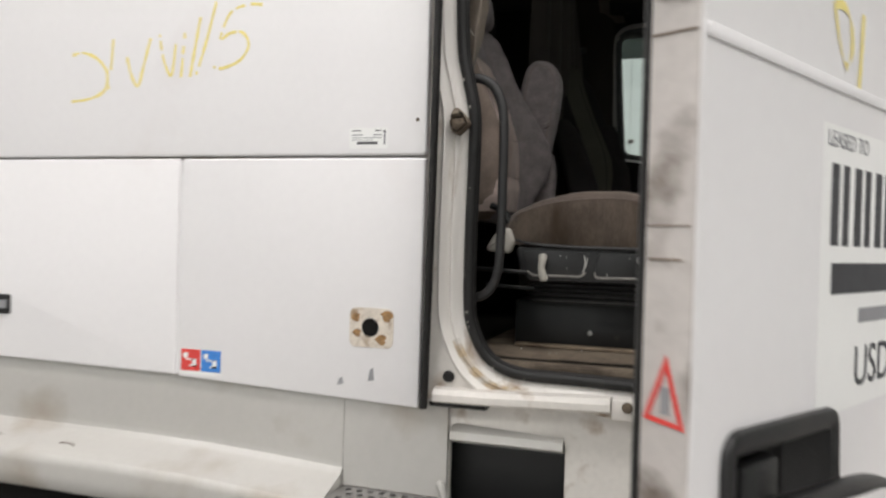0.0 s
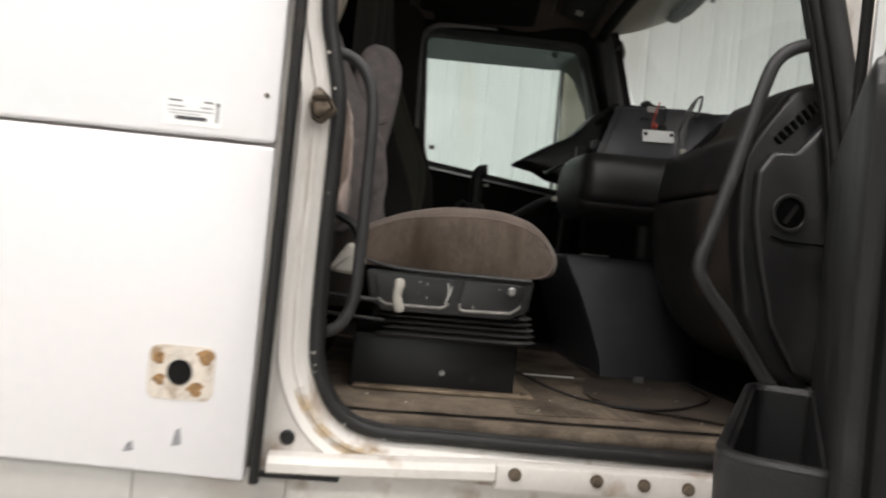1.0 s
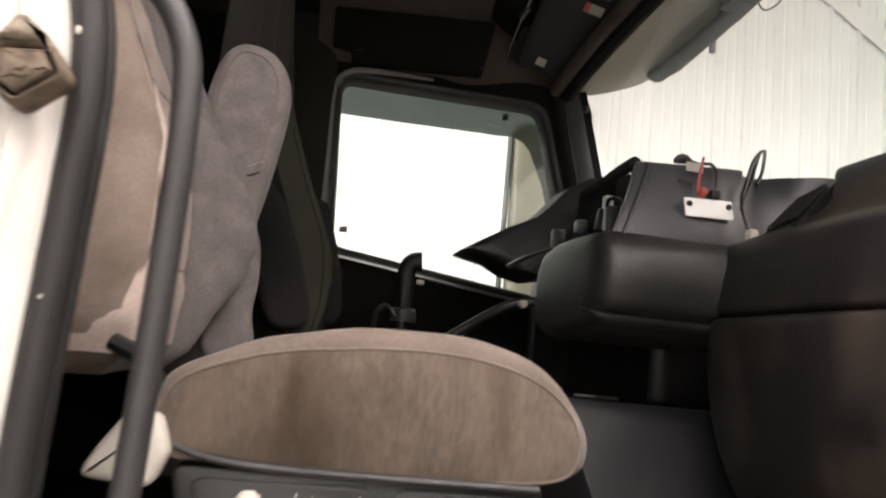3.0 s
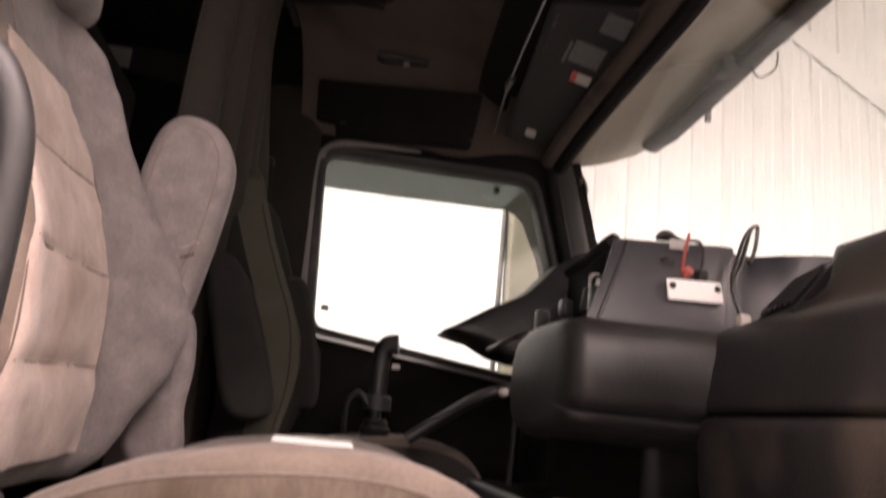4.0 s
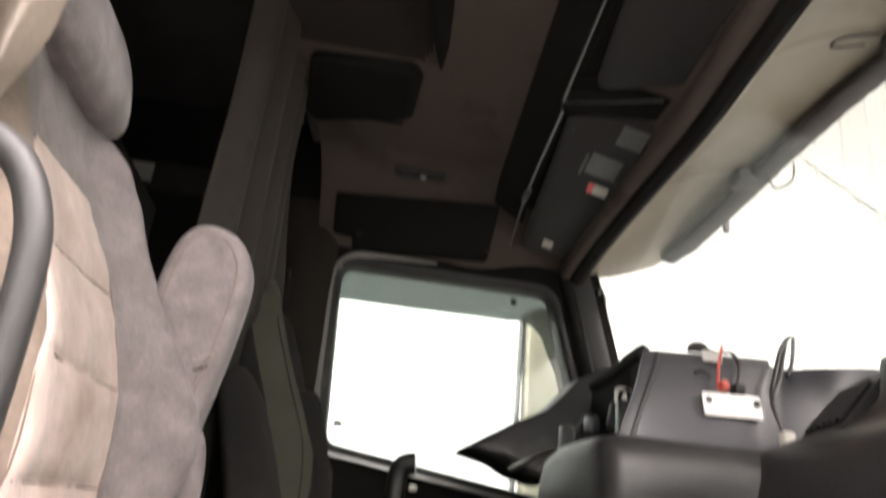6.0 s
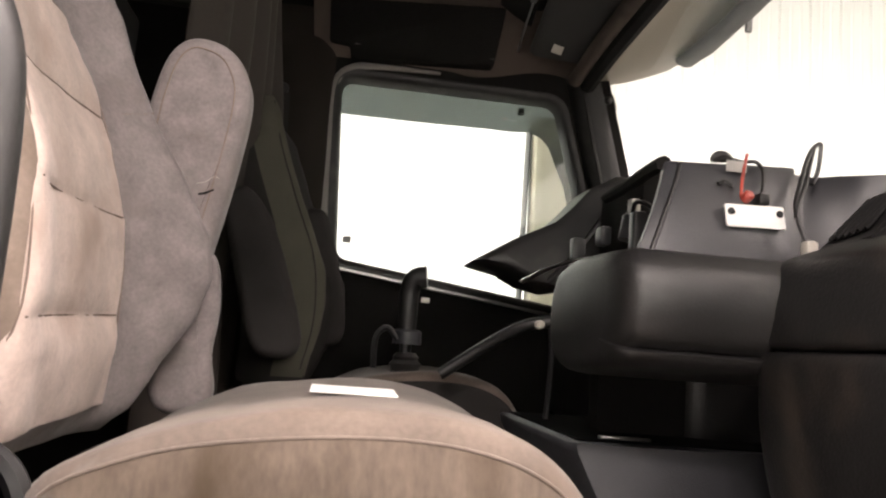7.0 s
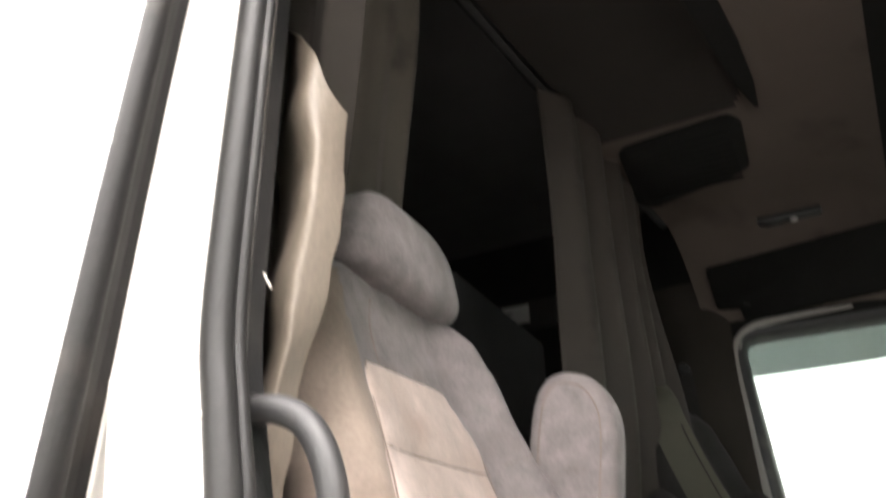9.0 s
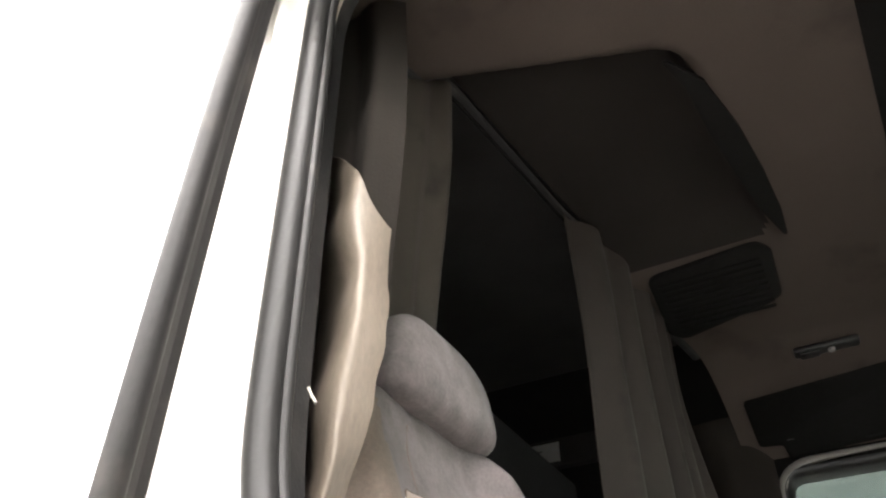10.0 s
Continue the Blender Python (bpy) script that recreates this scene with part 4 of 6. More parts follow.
WINDOW = round_poly([(0.335, 2.632), (0.372, 2.036), (1.235, 1.925), (1.14, 2.36), (1.062, 2.632)], [0.06, 0.06, 0.04, 0.3, 0.07], 7)
driver_side = thing("wall_driver_side", (0.6, 1.96, 1.2), "dark cab side wall round the driver window", "wall", kind="structure")
side_out = [(-2.2, 1.2), (1.62, 1.2), (1.62, 2.0), (1.42, 2.0), (1.22, 2.74), (1.18, 2.98), (0.6, 3.2), (-2.2, 3.3)]
part("door_lining", holed(bmesh.new(), side_out, [grow(WINDOW, 0.012)], "y", 1.93, 1.955), VOID, driver_side)
part("outer_skin", holed(bmesh.new(), side_out, [grow(WINDOW, 0.012)], "y", 1.965, 2.03), WHITE, driver_side)
put_under(driver_side)
win = thing("window_1", (0.7, 1.96, 2.3), "driver side window with black rubber frame and smoked rain guard", "window", kind="structure")
bm = bmesh.new()
skin(bm, [list(c) for c in zip(*[[put_axis("y", u, v, w) for u, v in grow(WINDOW, d)] for d, w in ((0.018, 1.93), (0.015, 1.916), (0.002, 1.914), (-0.012, 1.93), (-0.016, 1.975), (0.012, 1.98))])], False, True)
part("window_frame", bm, PLASTIC, win, "black rubber window frame", 60)
# pale trim; light caught on the frame's upper left is in its tone
REVEAL = [(0.66, 2.668), (0.46, 2.664), (0.385, 2.652), (0.342, 2.618), (0.325, 2.55), (0.328, 2.4), (0.335, 2.2), (0.344, 2.08)]
part("pale_trim", tube(bmesh.new(), [(u, 1.922, v) for u, v in REVEAL], lambda t: 0.013 * min(1.0, 0.35 + 3 * t), 8, squash=0.7, axis=(0, 1, 0)), mat("pale_trim_tone", (0.20, 0.185, 0.17), 0.45, var=0.1), win, "pale grey trim edge with caught light in its colour")
part("pane", prism(bmesh.new(), grow(WINDOW, 0.0), "y", 1.962, 1.966), GLASS, win).visible_shadow = False
GUARD = [(0.33, 2.67), (0.345, 2.533), (0.60, 2.535), (0.86, 2.54), (0.935, 2.54), (0.99, 2.545), (1.03, 2.53), (1.06, 2.50), (1.12, 2.37), (1.165, 2.2), (1.18, 2.08), (1.25, 2.06), (1.30, 2.2), (1.09, 2.67)]
bm = prism(bmesh.new(), GUARD, "y", 2.035, 2.038)
part("rain_guard", bm, SMOKED, win, "smoked grey rain guard")
part("guard_clip", box(bmesh.new(), 0.945, 0.965, 2.018, 2.034, 2.60, 2.622, 0.003), PLASTIC, win)
part("glass_stamp", box(bmesh.new(), 0.40, 0.425, 1.9605, 1.9612, 2.10, 2.12), LABEL_GREY, win)
part("sill_strip", tube(bmesh.new(), [(0.36, 1.918, 2.018), (0.8, 1.918, 1.962), (1.24, 1.918, 1.905)], 0.006, 6), STEEL, win)
put_under(win)

far_trim = thing("pillar_trim", (0.25, 1.9, 1.4), "dark brown cloth trim behind the driver door", "trim", kind="structure")
part("trim_cloth", sheet(lambda u, v: (0.10 + 0.225 * u, 1.925 - 0.03 * math.sin(math.pi * u) ** 0.7 - 0.02 * (1 - v) + 0.004 * noise.noise((u * 4, v * 9, 6.0)), 1.35 + 1.47 * v), 24, 40, 0.004), PILLAR_CLOTH, far_trim, "", 70)
bm = disc(bmesh.new(), (0.178, 1.897, 2.545), (0, -1, 0), 0.018, 0.018, 16, 0.005)
part("belt_anchor", bm, PLASTIC, far_trim, "black belt anchor knob")
part("belt_strap", tube(bmesh.new(), [(0.178, 1.885, 2.53), (0.19, 1.885, 2.2), (0.20, 1.885, 1.8), (0.21, 1.885, 1.45)], 0.022, 8, squash=0.12, axis=(0, 1, 0)), FABRIC_DARK, far_trim, "dark belt webbing")
put_under(far_trim)

mirror = thing("side_mirror", (1.16, 2.3, 1.9), "tall cream side mirror housing outside the driver window", "mirror")
bm = bmesh.new()
skin(bm, [[(x + sx * q, y, z) for x, z, sx in ((1.062, 2.66, 0.5), (1.30, 2.66, -0.5), (1.33, 1.93, -0.5), (1.075, 1.93, 0.5))] for q, y in ((0.06, 2.2), (0.01, 2.22), (0.0, 2.26), (0.0, 2.3), (0.02, 2.33))])
part("housing", bm, MIRROR_CREAM, mirror)
part("housing_edge", box(bmesh.new(), 1.050, 1.056, 2.26, 2.33, 1.95, 2.64, 0.002), PLASTIC_GREY, mirror)
part("bracket", tube(bmesh.new(), [(1.3, 2.25, 2.05), (1.38, 2.1, 2.0), (1.42, 2.0, 1.95)], 0.018, 8), PLASTIC, mirror)
part("bracket", tube(bmesh.new(), [(1.28, 2.25, 2.6), (1.30, 2.1, 2.66), (1.26, 2.02, 2.7)], 0.015, 8), PLASTIC, mirror)
put_under(mirror)


# headliner: flat at 2.93, falling to the windscreen header and rolled down at the sides, with a raised well
def well(x, y):
    front = lerp_line([(0.40, 0.42), (0.52, 0.45), (0.60, 0.475), (0.8, 0.51), (1.0, 0.528), (1.2, 0.54)], y)
    a = smooth01((front - x) / 0.05)
    b = smooth01((y - 0.40 - 0.35 * max(0, x)) / 0.06) * smooth01((1.28 - y) / 0.25)
    return 0.085 * a * b


def roof_z(x, y):
    z = 2.93 - 0.225 * smooth01((x - 0.66) / 0.62) * 1.0
    z += -0.02 * smooth01((x - 0.9) / 0.3)
    side = max(0.0, y - 1.66) / 0.27
    near = max(0.0, 0.34 - y) / 0.26
    return z - 0.27 * side ** 2 * (1.0 - 0.85 * smooth01((x - 0.72) / 0.4)) - 0.2 * near ** 2 + well(x, y)


def head_x(y):
    return 1.165 - 0.085 * abs(min(0.0, y - 1.0) / 0.75) ** 2 + lerp_line([(0.12, -0.03), (0.4, -0.043), (0.7, -0.052), (0.92, -0.043), (1.4, -0.03), (1.86, -0.018)], y)


def rear_x(y):
    """The rear edge of the headliner, along the curtain rail."""
    return lerp_line([(0.1, -0.04), (0.22, -0.013), (0.39, 0.026), (0.48, 0.046), (1.0, 0.108), (1.3, 0.175), (1.6, 0.215), (1.95, 0.26)], y)


def liner_at(u, v):
    y = 0.1 + 1.82 * v
    x = rear_x(y) + u * (head_x(y) - 0.012 - rear_x(y))
    return (x, y, roof_z(x, y))


ceil_t = thing("ceiling_liner", (0.6, 1.0, 2.9), "brown cloth headliner with a raised roof well", "headliner", kind="structure")
bm = sheet(liner_at, 90, 110, -0.012)
# faces in the raised well get a darker tone than the headliner
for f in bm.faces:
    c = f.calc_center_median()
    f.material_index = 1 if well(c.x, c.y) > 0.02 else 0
part("headliner", bm, [HEADLINER, WELL_TONE], ceil_t, "", 70)
# flat black crescent stands in for the shaded wall of the well
CRES = [(0.43, 0.585), (0.478, 0.66), (0.51, 0.8), (0.53, 0.95), (0.542, 1.1), (0.54, 1.2)]
bm = bmesh.new()
skin(bm, [[(x - w, y, 2.924), (x + 0.004, y + 0.002, 2.924), (x + 0.004, y + 0.002, 2.934), (x - w, y, 2.934)] for (x, y), w in zip(CRES, (0.004, 0.03, 0.05, 0.048, 0.034, 0.004))])
part("well_shade_strip", bm, VOID, ceil_t, "flat black strip for the shaded wall of the roof well")
part("roof_outer", sheet(lambda u, v: (-2.4 + 3.7 * u, 0.0 + 2.04 * v, 3.3 - 0.35 * smooth01((u - 0.72) / 0.28) - 0.12 * abs(2 * v - 1) ** 3), 24, 16, 0.02), WHITE, ceil_t)
put_under(ceil_t)

vent = thing("ceiling_vent", (0.35, 1.36, 2.93), "black rounded ceiling vent in the headliner", "vent")
bm = prism(bmesh.new(), round_poly([(0.205, 1.22), (0.475, 1.195), (0.50, 1.24), (0.492, 1.45), (0.45, 1.475), (0.215, 1.55), (0.185, 1.50)], 0.04), "z", 2.916, 2.932, 0.006)
part("vent_bezel", bm, VOID, vent)
for k in range(9):
    y0 = 1.25 + k * 0.028
    part("vent_slat", box(bmesh.new(), 0.222, 0.470, y0, y0 + 0.012, 2.911, 2.917, 0.003), VOID, vent)
put_under(vent)
grille = thing("speaker_panel", (0.57, 1.88, 2.79), "dark grille panel over the driver window", "panel")
bm = bmesh.new()
gp = round_poly([(0.296, 2.825), (0.302, 2.715), (0.366, 2.71), (0.372, 2.675), (0.822, 2.692), (0.83, 2.842)], 0.012, 3)


def on_roll(x, z, off):
    y = 1.66 + 0.27 * math.sqrt(max(0.0, (roof_z(x, 1.0) - well(x, 1.0) - z) / 0.27))
    return (x, y - off, z)


skin(bm, [[on_roll(x, z, o) for x, z in pl] for pl, o in ((gp, -0.01), (gp, 0.012), (grow(gp, -0.006), 0.017))])
part("grille_body", bm, VOID, grille)
for k in range(7):
    z0 = 2.715 + k * 0.017
    part("grille_rib", tube(bmesh.new(), [on_roll(x, z0, 0.018) for x in (0.38, 0.5, 0.65, 0.82)], 0.0022, 5), PLASTIC, grille)
put_under(grille)
dome = thing("dome_lamp", (0.566, 1.75, 2.88), "small dome lamp with chrome button, unlit", "lamp")
dz = roof_z(0.56, 1.745)
part("lamp_base", box(bmesh.new(), 0.47, 0.64, 1.72, 1.78, dz - 0.012, dz + 0.004, 0.006), PLASTIC_GREY, dome)
part("lamp_button", disc(bmesh.new(), (0.566, 1.745, dz - 0.012), (0, -0.3, -1), 0.010, 0.008, 16, 0.003), SHELF_EDGE, dome, "chrome lamp button")
part("lamp_lens", box(bmesh.new(), 0.485, 0.535, 1.73, 1.77, dz - 0.016, dz - 0.011, 0.002), PLASTIC, dome)
put_under(dome)

# overhead console edge, visors and header
over = thing("overhead_console", (0.86, 1.0, 2.84), "black overhead console lip in front of the headliner", "console")
bm = bmesh.new()
skin(bm, [[(x - 0.10, y, roof_z(x - 0.10, y) - 0.003), (x - 0.05, y, roof_z(x - 0.05, y) - 0.02), (x, y, roof_z(x, y) - 0.028), (x + 0.005, y, roof_z(x, y) - 0.01), (x, y, roof_z(x, y) + 0.01), (x - 0.1, y, roof_z(x - 0.1, y) + 0.01)] for x, y in [(0.815 + 0.095 * k / 20, 0.25 + 1.52 * k / 20) for k in range(21)]])
part("console_lip", bm, VOID, over)
part("lip_rod", tube(bmesh.new(), [(0.79, 0.22, 2.795), (0.795, 0.50, 2.793), (0.802, 0.70, 2.792), (0.825, 1.045, 2.786)], 0.0030, 8), ROD, over, "worn bright rod")
part("cross_rod", tube(bmesh.new(), [(0.825, 1.035, 2.774), (0.92, 0.97, 2.752), (1.009, 0.905, 2.732)], 0.0028, 8, smooth=False), ROD, over)
part("lip_rod", tube(bmesh.new(), [(0.828, 1.06, 2.766), (0.853, 1.49, 2.758), (0.889, 1.84, 2.742)], 0.0030, 8), ROD, over, "worn bright rod")
part("rod_joint", box(bmesh.new(), 0.846, 0.862, 1.46, 1.53, 2.748, 2.766, 0.004), PLASTIC, over)
bm = bmesh.new()
skin(bm, [[(x, y, 2.822 - 0.22 * (x - 0.84) + o) for x, y in ((0.835, 1.04), (1.075, 0.93), (1.08, 1.02), (0.84, 1.13))] for o in (-0.010, 0.03)])
part("console_divider", bm, VOID, over)
bm = bmesh.new()
skin(bm, [[(x, y, 2.85 - 0.22 * (x - 0.84)) for x, y in ((0.80 + o, 0.14), (1.09, 0.14), (1.15, 1.86), (0.92 + o, 1.86))] for o in (0.0, 0.001)], caps=True)
bmesh.ops.translate(bm, verts=[v for v in bm.verts][4:], vec=(0, 0, 0.006))
part("visor_bay", bm, VOID, over, "black recess behind the visors")
put_under(over)


def visor_z(x, y=1.0):
    return 2.818 - 0.22 * (x - 0.84) - 0.05 * max(0.0, (y - 1.06) / 0.78)


def visor(outline, label):
    cx, cy = sum(p[0] for p in outline) / 4, sum(p[1] for p in outline) / 4
    top = thing("sun_visor", (cx, cy, 2.8), label, "sun visor", "sun visors")
    ol = round_poly(outline, 0.03)
    bm = bmesh.new()
    skin(bm, [[(x, y, visor_z(x, y) + o) for x, y in pl] for pl, o in ((grow(ol, -0.006), 0.012), (ol, 0.006), (ol, -0.004), (grow(ol, -0.008), -0.009))])
    part("visor_board", bm, VISOR_DARK, top, "dark grey visor board")
    (xa, ya), (xb, yb) = outline[1], outline[2]
    part("visor_rod", tube(bmesh.new(), [(xa + 0.004, ya - 0.03, visor_z(xa, ya)), ((xa + xb) / 2 + 0.004, (ya + yb) / 2, visor_z((xa + xb) / 2, (ya + yb) / 2)), (xb + 0.004, yb + 0.02, visor_z(xb, yb))], 0.005, 6), METAL_BLACK, top)
    part("visor_clip", disc(bmesh.new(), (outline[0][0] + 0.03, outline[0][1] + 0.03, visor_z(outline[0][0] + 0.03) - 0.009), (0, 0, -1), 0.012, 0.006, 14, 0.002), PLASTIC, top)
    return top


v1 = visor([(0.866, 1.14), (1.068, 1.03), (1.13, 1.79), (0.928, 1.86)], "dark grey driver sun visor with warning labels")
for x0, x1, y0, y1, mt in ((0.976, 1.008, 1.735, 1.785, CREAM), (1.012, 1.053, 1.358, 1.405, CREAM), (0.997, 1.011, 1.358, 1.405, RED_PRINT), (0.962, 1.045, 1.225, 1.32, VISOR_LABEL), (0.95, 0.957, 1.24, 1.335, VISOR_LABEL), (0.992, 1.058, 1.085, 1.165, VISOR_LABEL)):
    bm = bmesh.new()
    skin(bm, [[(x, y, visor_z(x, y) - 0.0095 - o) for x, y in ((x0, y0), (x1, y0), (x1 + 0.005, y1), (x0 + 0.005, y1))] for o in (0.0, 0.001)])
    part("visor_label", bm, mt, v1)
v2 = visor([(0.775, 0.16), (0.99, 0.16), (1.048, 0.89), (0.886, 1.01)], "plain dark grey passenger sun visor")
for t in (v1, v2):
    put_under(t)
header = thing("windscreen_header", (1.15, 1.0, 2.7), "brown header trim with black clips over the windscreen", "trim", kind="structure")
def header_line(dx, dz):
    return [(head_x(0.12 + 1.76 * k / 14) + dx, 0.12 + 1.76 * k / 14, 2.705 + dz - 0.03 * (abs(k / 7 - 1)) ** 4) for k in range(15)]
part("header_trim", tube(bmesh.new(), header_line(-0.054, 0.012), 0.024, 10, per=2), HEADLINER, header)
part("header_rubber", tube(bmesh.new(), header_line(-0.012, 0.0), 0.027, 8, per=2), VOID, header)
for k in (3, 5, 7, 9, 11, 13):
    p = header_line(-0.058, 0.0)[k]
    part("clip", disc(bmesh.new(), p, (-0.5, 0, -1), 0.008, 0.006, 10), PLASTIC, header)
put_under(header)

pillar = thing("windscreen_pillar", (1.25, 1.9, 2.3), "black plastic windscreen pillar cover", "pillar", kind="structure")
bm = bmesh.new()
skin(bm, [[(x - 0.10, 1.932, z), (x - 0.09, 1.90, z), (x - 0.03, 1.875, z), (x + 0.002, 1.885, z), (x + 0.008, 1.93, z), (x + 0.0, 1.96, z)] for x, z in ((1.16, 2.78), (1.175, 2.71), (1.20, 2.62), (1.245, 2.45), (1.285, 2.3), (1.36, 2.0))])
part("pillar_cover", bm, PLASTIC, pillar, "", 60)
part("pillar_groove", tube(bmesh.new(), [(1.118, 1.895, 2.70), (1.165, 1.89, 2.5), (1.215, 1.886, 2.3), (1.27, 1.88, 2.1)], 0.006, 6), RUBBER, pillar)
part("pillar_knob", disc(bmesh.new(), (1.205, 1.905, 2.64), (0.6, -0.6, 0), 0.012, 0.022, 12, 0.004), PLASTIC_GREY, pillar)
bm = bmesh.new()
skin(bm, [[(x - 0.02, 0.10, z), (x - 0.02, 0.136, z), (x + 0.05, 0.15, z), (x + 0.07, 0.13, z), (x + 0.07, 0.06, z)] for x, z in ((1.0, 2.78), (1.10, 2.45), (1.185, 2.1), (1.235, 1.9), (1.25, 1.3))])
part("near_pillar_cover", bm, PLASTIC, pillar, "", 60)
put_under(pillar)
glass = thing("windscreen", (1.4, 1.0, 2.0), "clear raked windscreen, tinted at the top to dim the view", "windscreen", kind="structure")
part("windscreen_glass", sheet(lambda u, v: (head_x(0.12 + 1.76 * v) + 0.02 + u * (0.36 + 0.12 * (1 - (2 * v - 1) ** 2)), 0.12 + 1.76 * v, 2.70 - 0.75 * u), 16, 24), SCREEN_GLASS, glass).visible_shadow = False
put_under(glass)

# outside visor over the windscreen
ov = thing("outside_sun_visor", (1.4, 1.0, 2.85), "cream fibreglass outside sun visor with a grey foam strip", "sun visor")
def ov_edge(y):
    d = abs(y - 1.0)
    return (1.523 - 0.08 * smooth01(d / 0.75) - 0.16 * max(0.0, d - 0.78), y, 2.905 - 0.13 * smooth01(d / 0.75))
def ov_fn(u, v):
    y = 0.02 + 1.96 * v
    e = ov_edge(y)
    end = smooth01((abs(y - 1.0) - 0.5) / 0.45)
    x0, z0 = head_x(min(max(y, 0.1), 1.9)) + 0.06 - 0.045 * end, 2.80 - 0.08 * end
    drop = 0.035 * math.sin(math.pi * u) * (1 - end) - 0.012 * math.sin(math.pi * u) * end
    return (x0 + (e[0] + 0.035 - x0) * u, y, z0 + (e[2] + 0.04 - z0) * u + drop)
part("visor_shell", sheet(ov_fn, 20, 40, 0.012), VISOR_CREAM, ov, "", 60)
bm = bmesh.new()
tube(bm, [ov_edge(0.18 + 1.64 * k / 16) for k in range(17)], lambda t: 0.035 + 0.003 * noise.noise((t * 22, 1.0, 2.0)) + 0.003 * noise.noise((t * 60, 4.0, 2.0)), 12, per=5, squash=0.6, axis=(0, 0, 1))
part("foam_strip", bm, FOAM, ov, "grey foam strip, frayed", 70)
for y in (0.74, 1.36):
    e = ov_edge(y)
    part("strut", box(bmesh.new(), e[0] - 0.065, e[0] + 0.022, y - 0.036, y + 0.036, e[2] - 0.022, e[2] + 0.026, 0.014), FOAM, ov, "torn grey foam pad")
    part("shell_rib", tube(bmesh.new(), [Vector(ov_fn(q, (y + 0.04 * (1 - q) - 0.02) / 1.96)) + Vector((0, 0, -0.004)) for q in (0.02, 0.2, 0.4, 0.6, 0.82)], 0.032, 10, squash=0.45, axis=(0, 0, 1)), VISOR_CREAM, ov)
part("wire_loop", tube(bmesh.new(), [(1.495, 1.31, 2.835), (1.515, 1.30, 2.80), (1.53, 1.25, 2.805), (1.525, 1.23, 2.845)], 0.0025, 6), PLASTIC, ov)
part("wire_loop", tube(bmesh.new(), [(1.41, 0.78, 2.875), (1.37, 0.79, 2.868), (1.345, 0.80, 2.87), (1.35, 0.77, 2.872), (1.42, 0.745, 2.878)], 0.003, 6), PLASTIC, ov)
part("drain_hole", disc(bmesh.new(), ov_fn(0.36, 0.565), (0.1, 0, -1), 0.012, 0.004, 12), VOID, ov)
part("foam_tag", box(bmesh.new(), 1.488, 1.504, 1.54, 1.552, 2.765, 2.82), FOAM, ov)
put_under(ov)

# ---- sleeper behind the seats ----
slp = thing("sleeper_wall", (-1.0, 1.0, 1.3), "dark sleeper compartment behind the curtains", "sleeper", kind="structure")
part("back_wall", box(bmesh.new(), -1.9, -1.85, 0.14, 1.93, 1.2, 3.2), SLEEPER, slp)
part("sleeper_ceiling", box(bmesh.new(), -1.9, 0.3, 0.14, 1.93, 3.12, 3.15), SLEEPER, slp)
part("upper_shelf", box(bmesh.new(), -1.85, -1.1, 0.14, 1.93, 2.36, 2.42, 0.015), SLEEPER, slp)
part("cupboard_front", box(bmesh.new(), -1.12, -1.08, 0.14, 1.93, 2.2, 2.44, 0.01), SLEEPER, slp)
bunk = thing("bunk", (-1.3, 1.0, 1.3), "dark sleeper bunk with a thin mattress", "bed")
part("bunk_base", box(bmesh.new(), -1.85, -0.85, 0.15, 1.92, 1.3, 1.75, 0.02), SLEEPER, bunk)
part("mattress", box(bmesh.new(), -1.85, -0.83, 0.17, 1.90, 1.75, 1.92, 0.05, 3), FABRIC_DARK, bunk)
put_under(bunk)
part("side_cabinet", box(bmesh.new(), -1.0, -0.27, 1.25, 1.93, 2.2, 2.72, 0.02), SLEEPER, slp)
part("shelf_edge", box(bmesh.new(), -1.6, -0.02, 1.89, 1.93, 2.775, 2.87, 0.006), FABRIC_DARK, slp)
part("cabinet_label", box(bmesh.new(), -0.42, -0.305, 1.887, 1.8895, 2.79, 2.855), LABEL_GREY, slp, "small white label on the dark cabinet")
part("label_print", box(bmesh.new(), -0.415, -0.365, 1.886, 1.8872, 2.828, 2.833), INK, slp)
put_under(slp)


# ---- curtains ----
def curtain(name, foot, line, z0, z1, folds, depth, material, label, lean=None, seed=0.0):
    """A hanging cloth along a line in plan, with folds that wander down its height."""
    top = thing(name, foot, label, "curtain", "sleeper curtains")
    ps = curve_points([(a, b, 0) for a, b in line], 10)

    def fn(u, v):
        f = u * (len(ps) - 1)
        i = min(int(f), len(ps) - 2)
        p = ps[i].lerp(ps[i + 1], f - i)
        d = (ps[i + 1] - ps[i]).normalized()
        z = z1 + (z0 - z1) * v
        w = depth * (0.4 + 0.6 * v) * (math.sin(u * folds * 2 * math.pi + 1.3 * math.sin(2.2 * v + seed) + seed) + 0.5 * noise.noise((u * 5 + seed, v * 4, seed)))
        sx, sy = lean(u, v) if lean else (0.0, 0.0)
        return (p.x - d.y * w + sx, p.y + d.x * w + sy, z)

    part("cloth", sheet(fn, 60, 50, 0.003), material, top, "", 80)
    return top


PILLAR_LINE = curve_points([(-0.07, 0.15, 0), (-0.03, 0.19, 0), (0.02, 0.205, 0), (0.046, 0.192, 0), (0.076, 0.186, 0), (0.108, 0.23, 0)], 10)


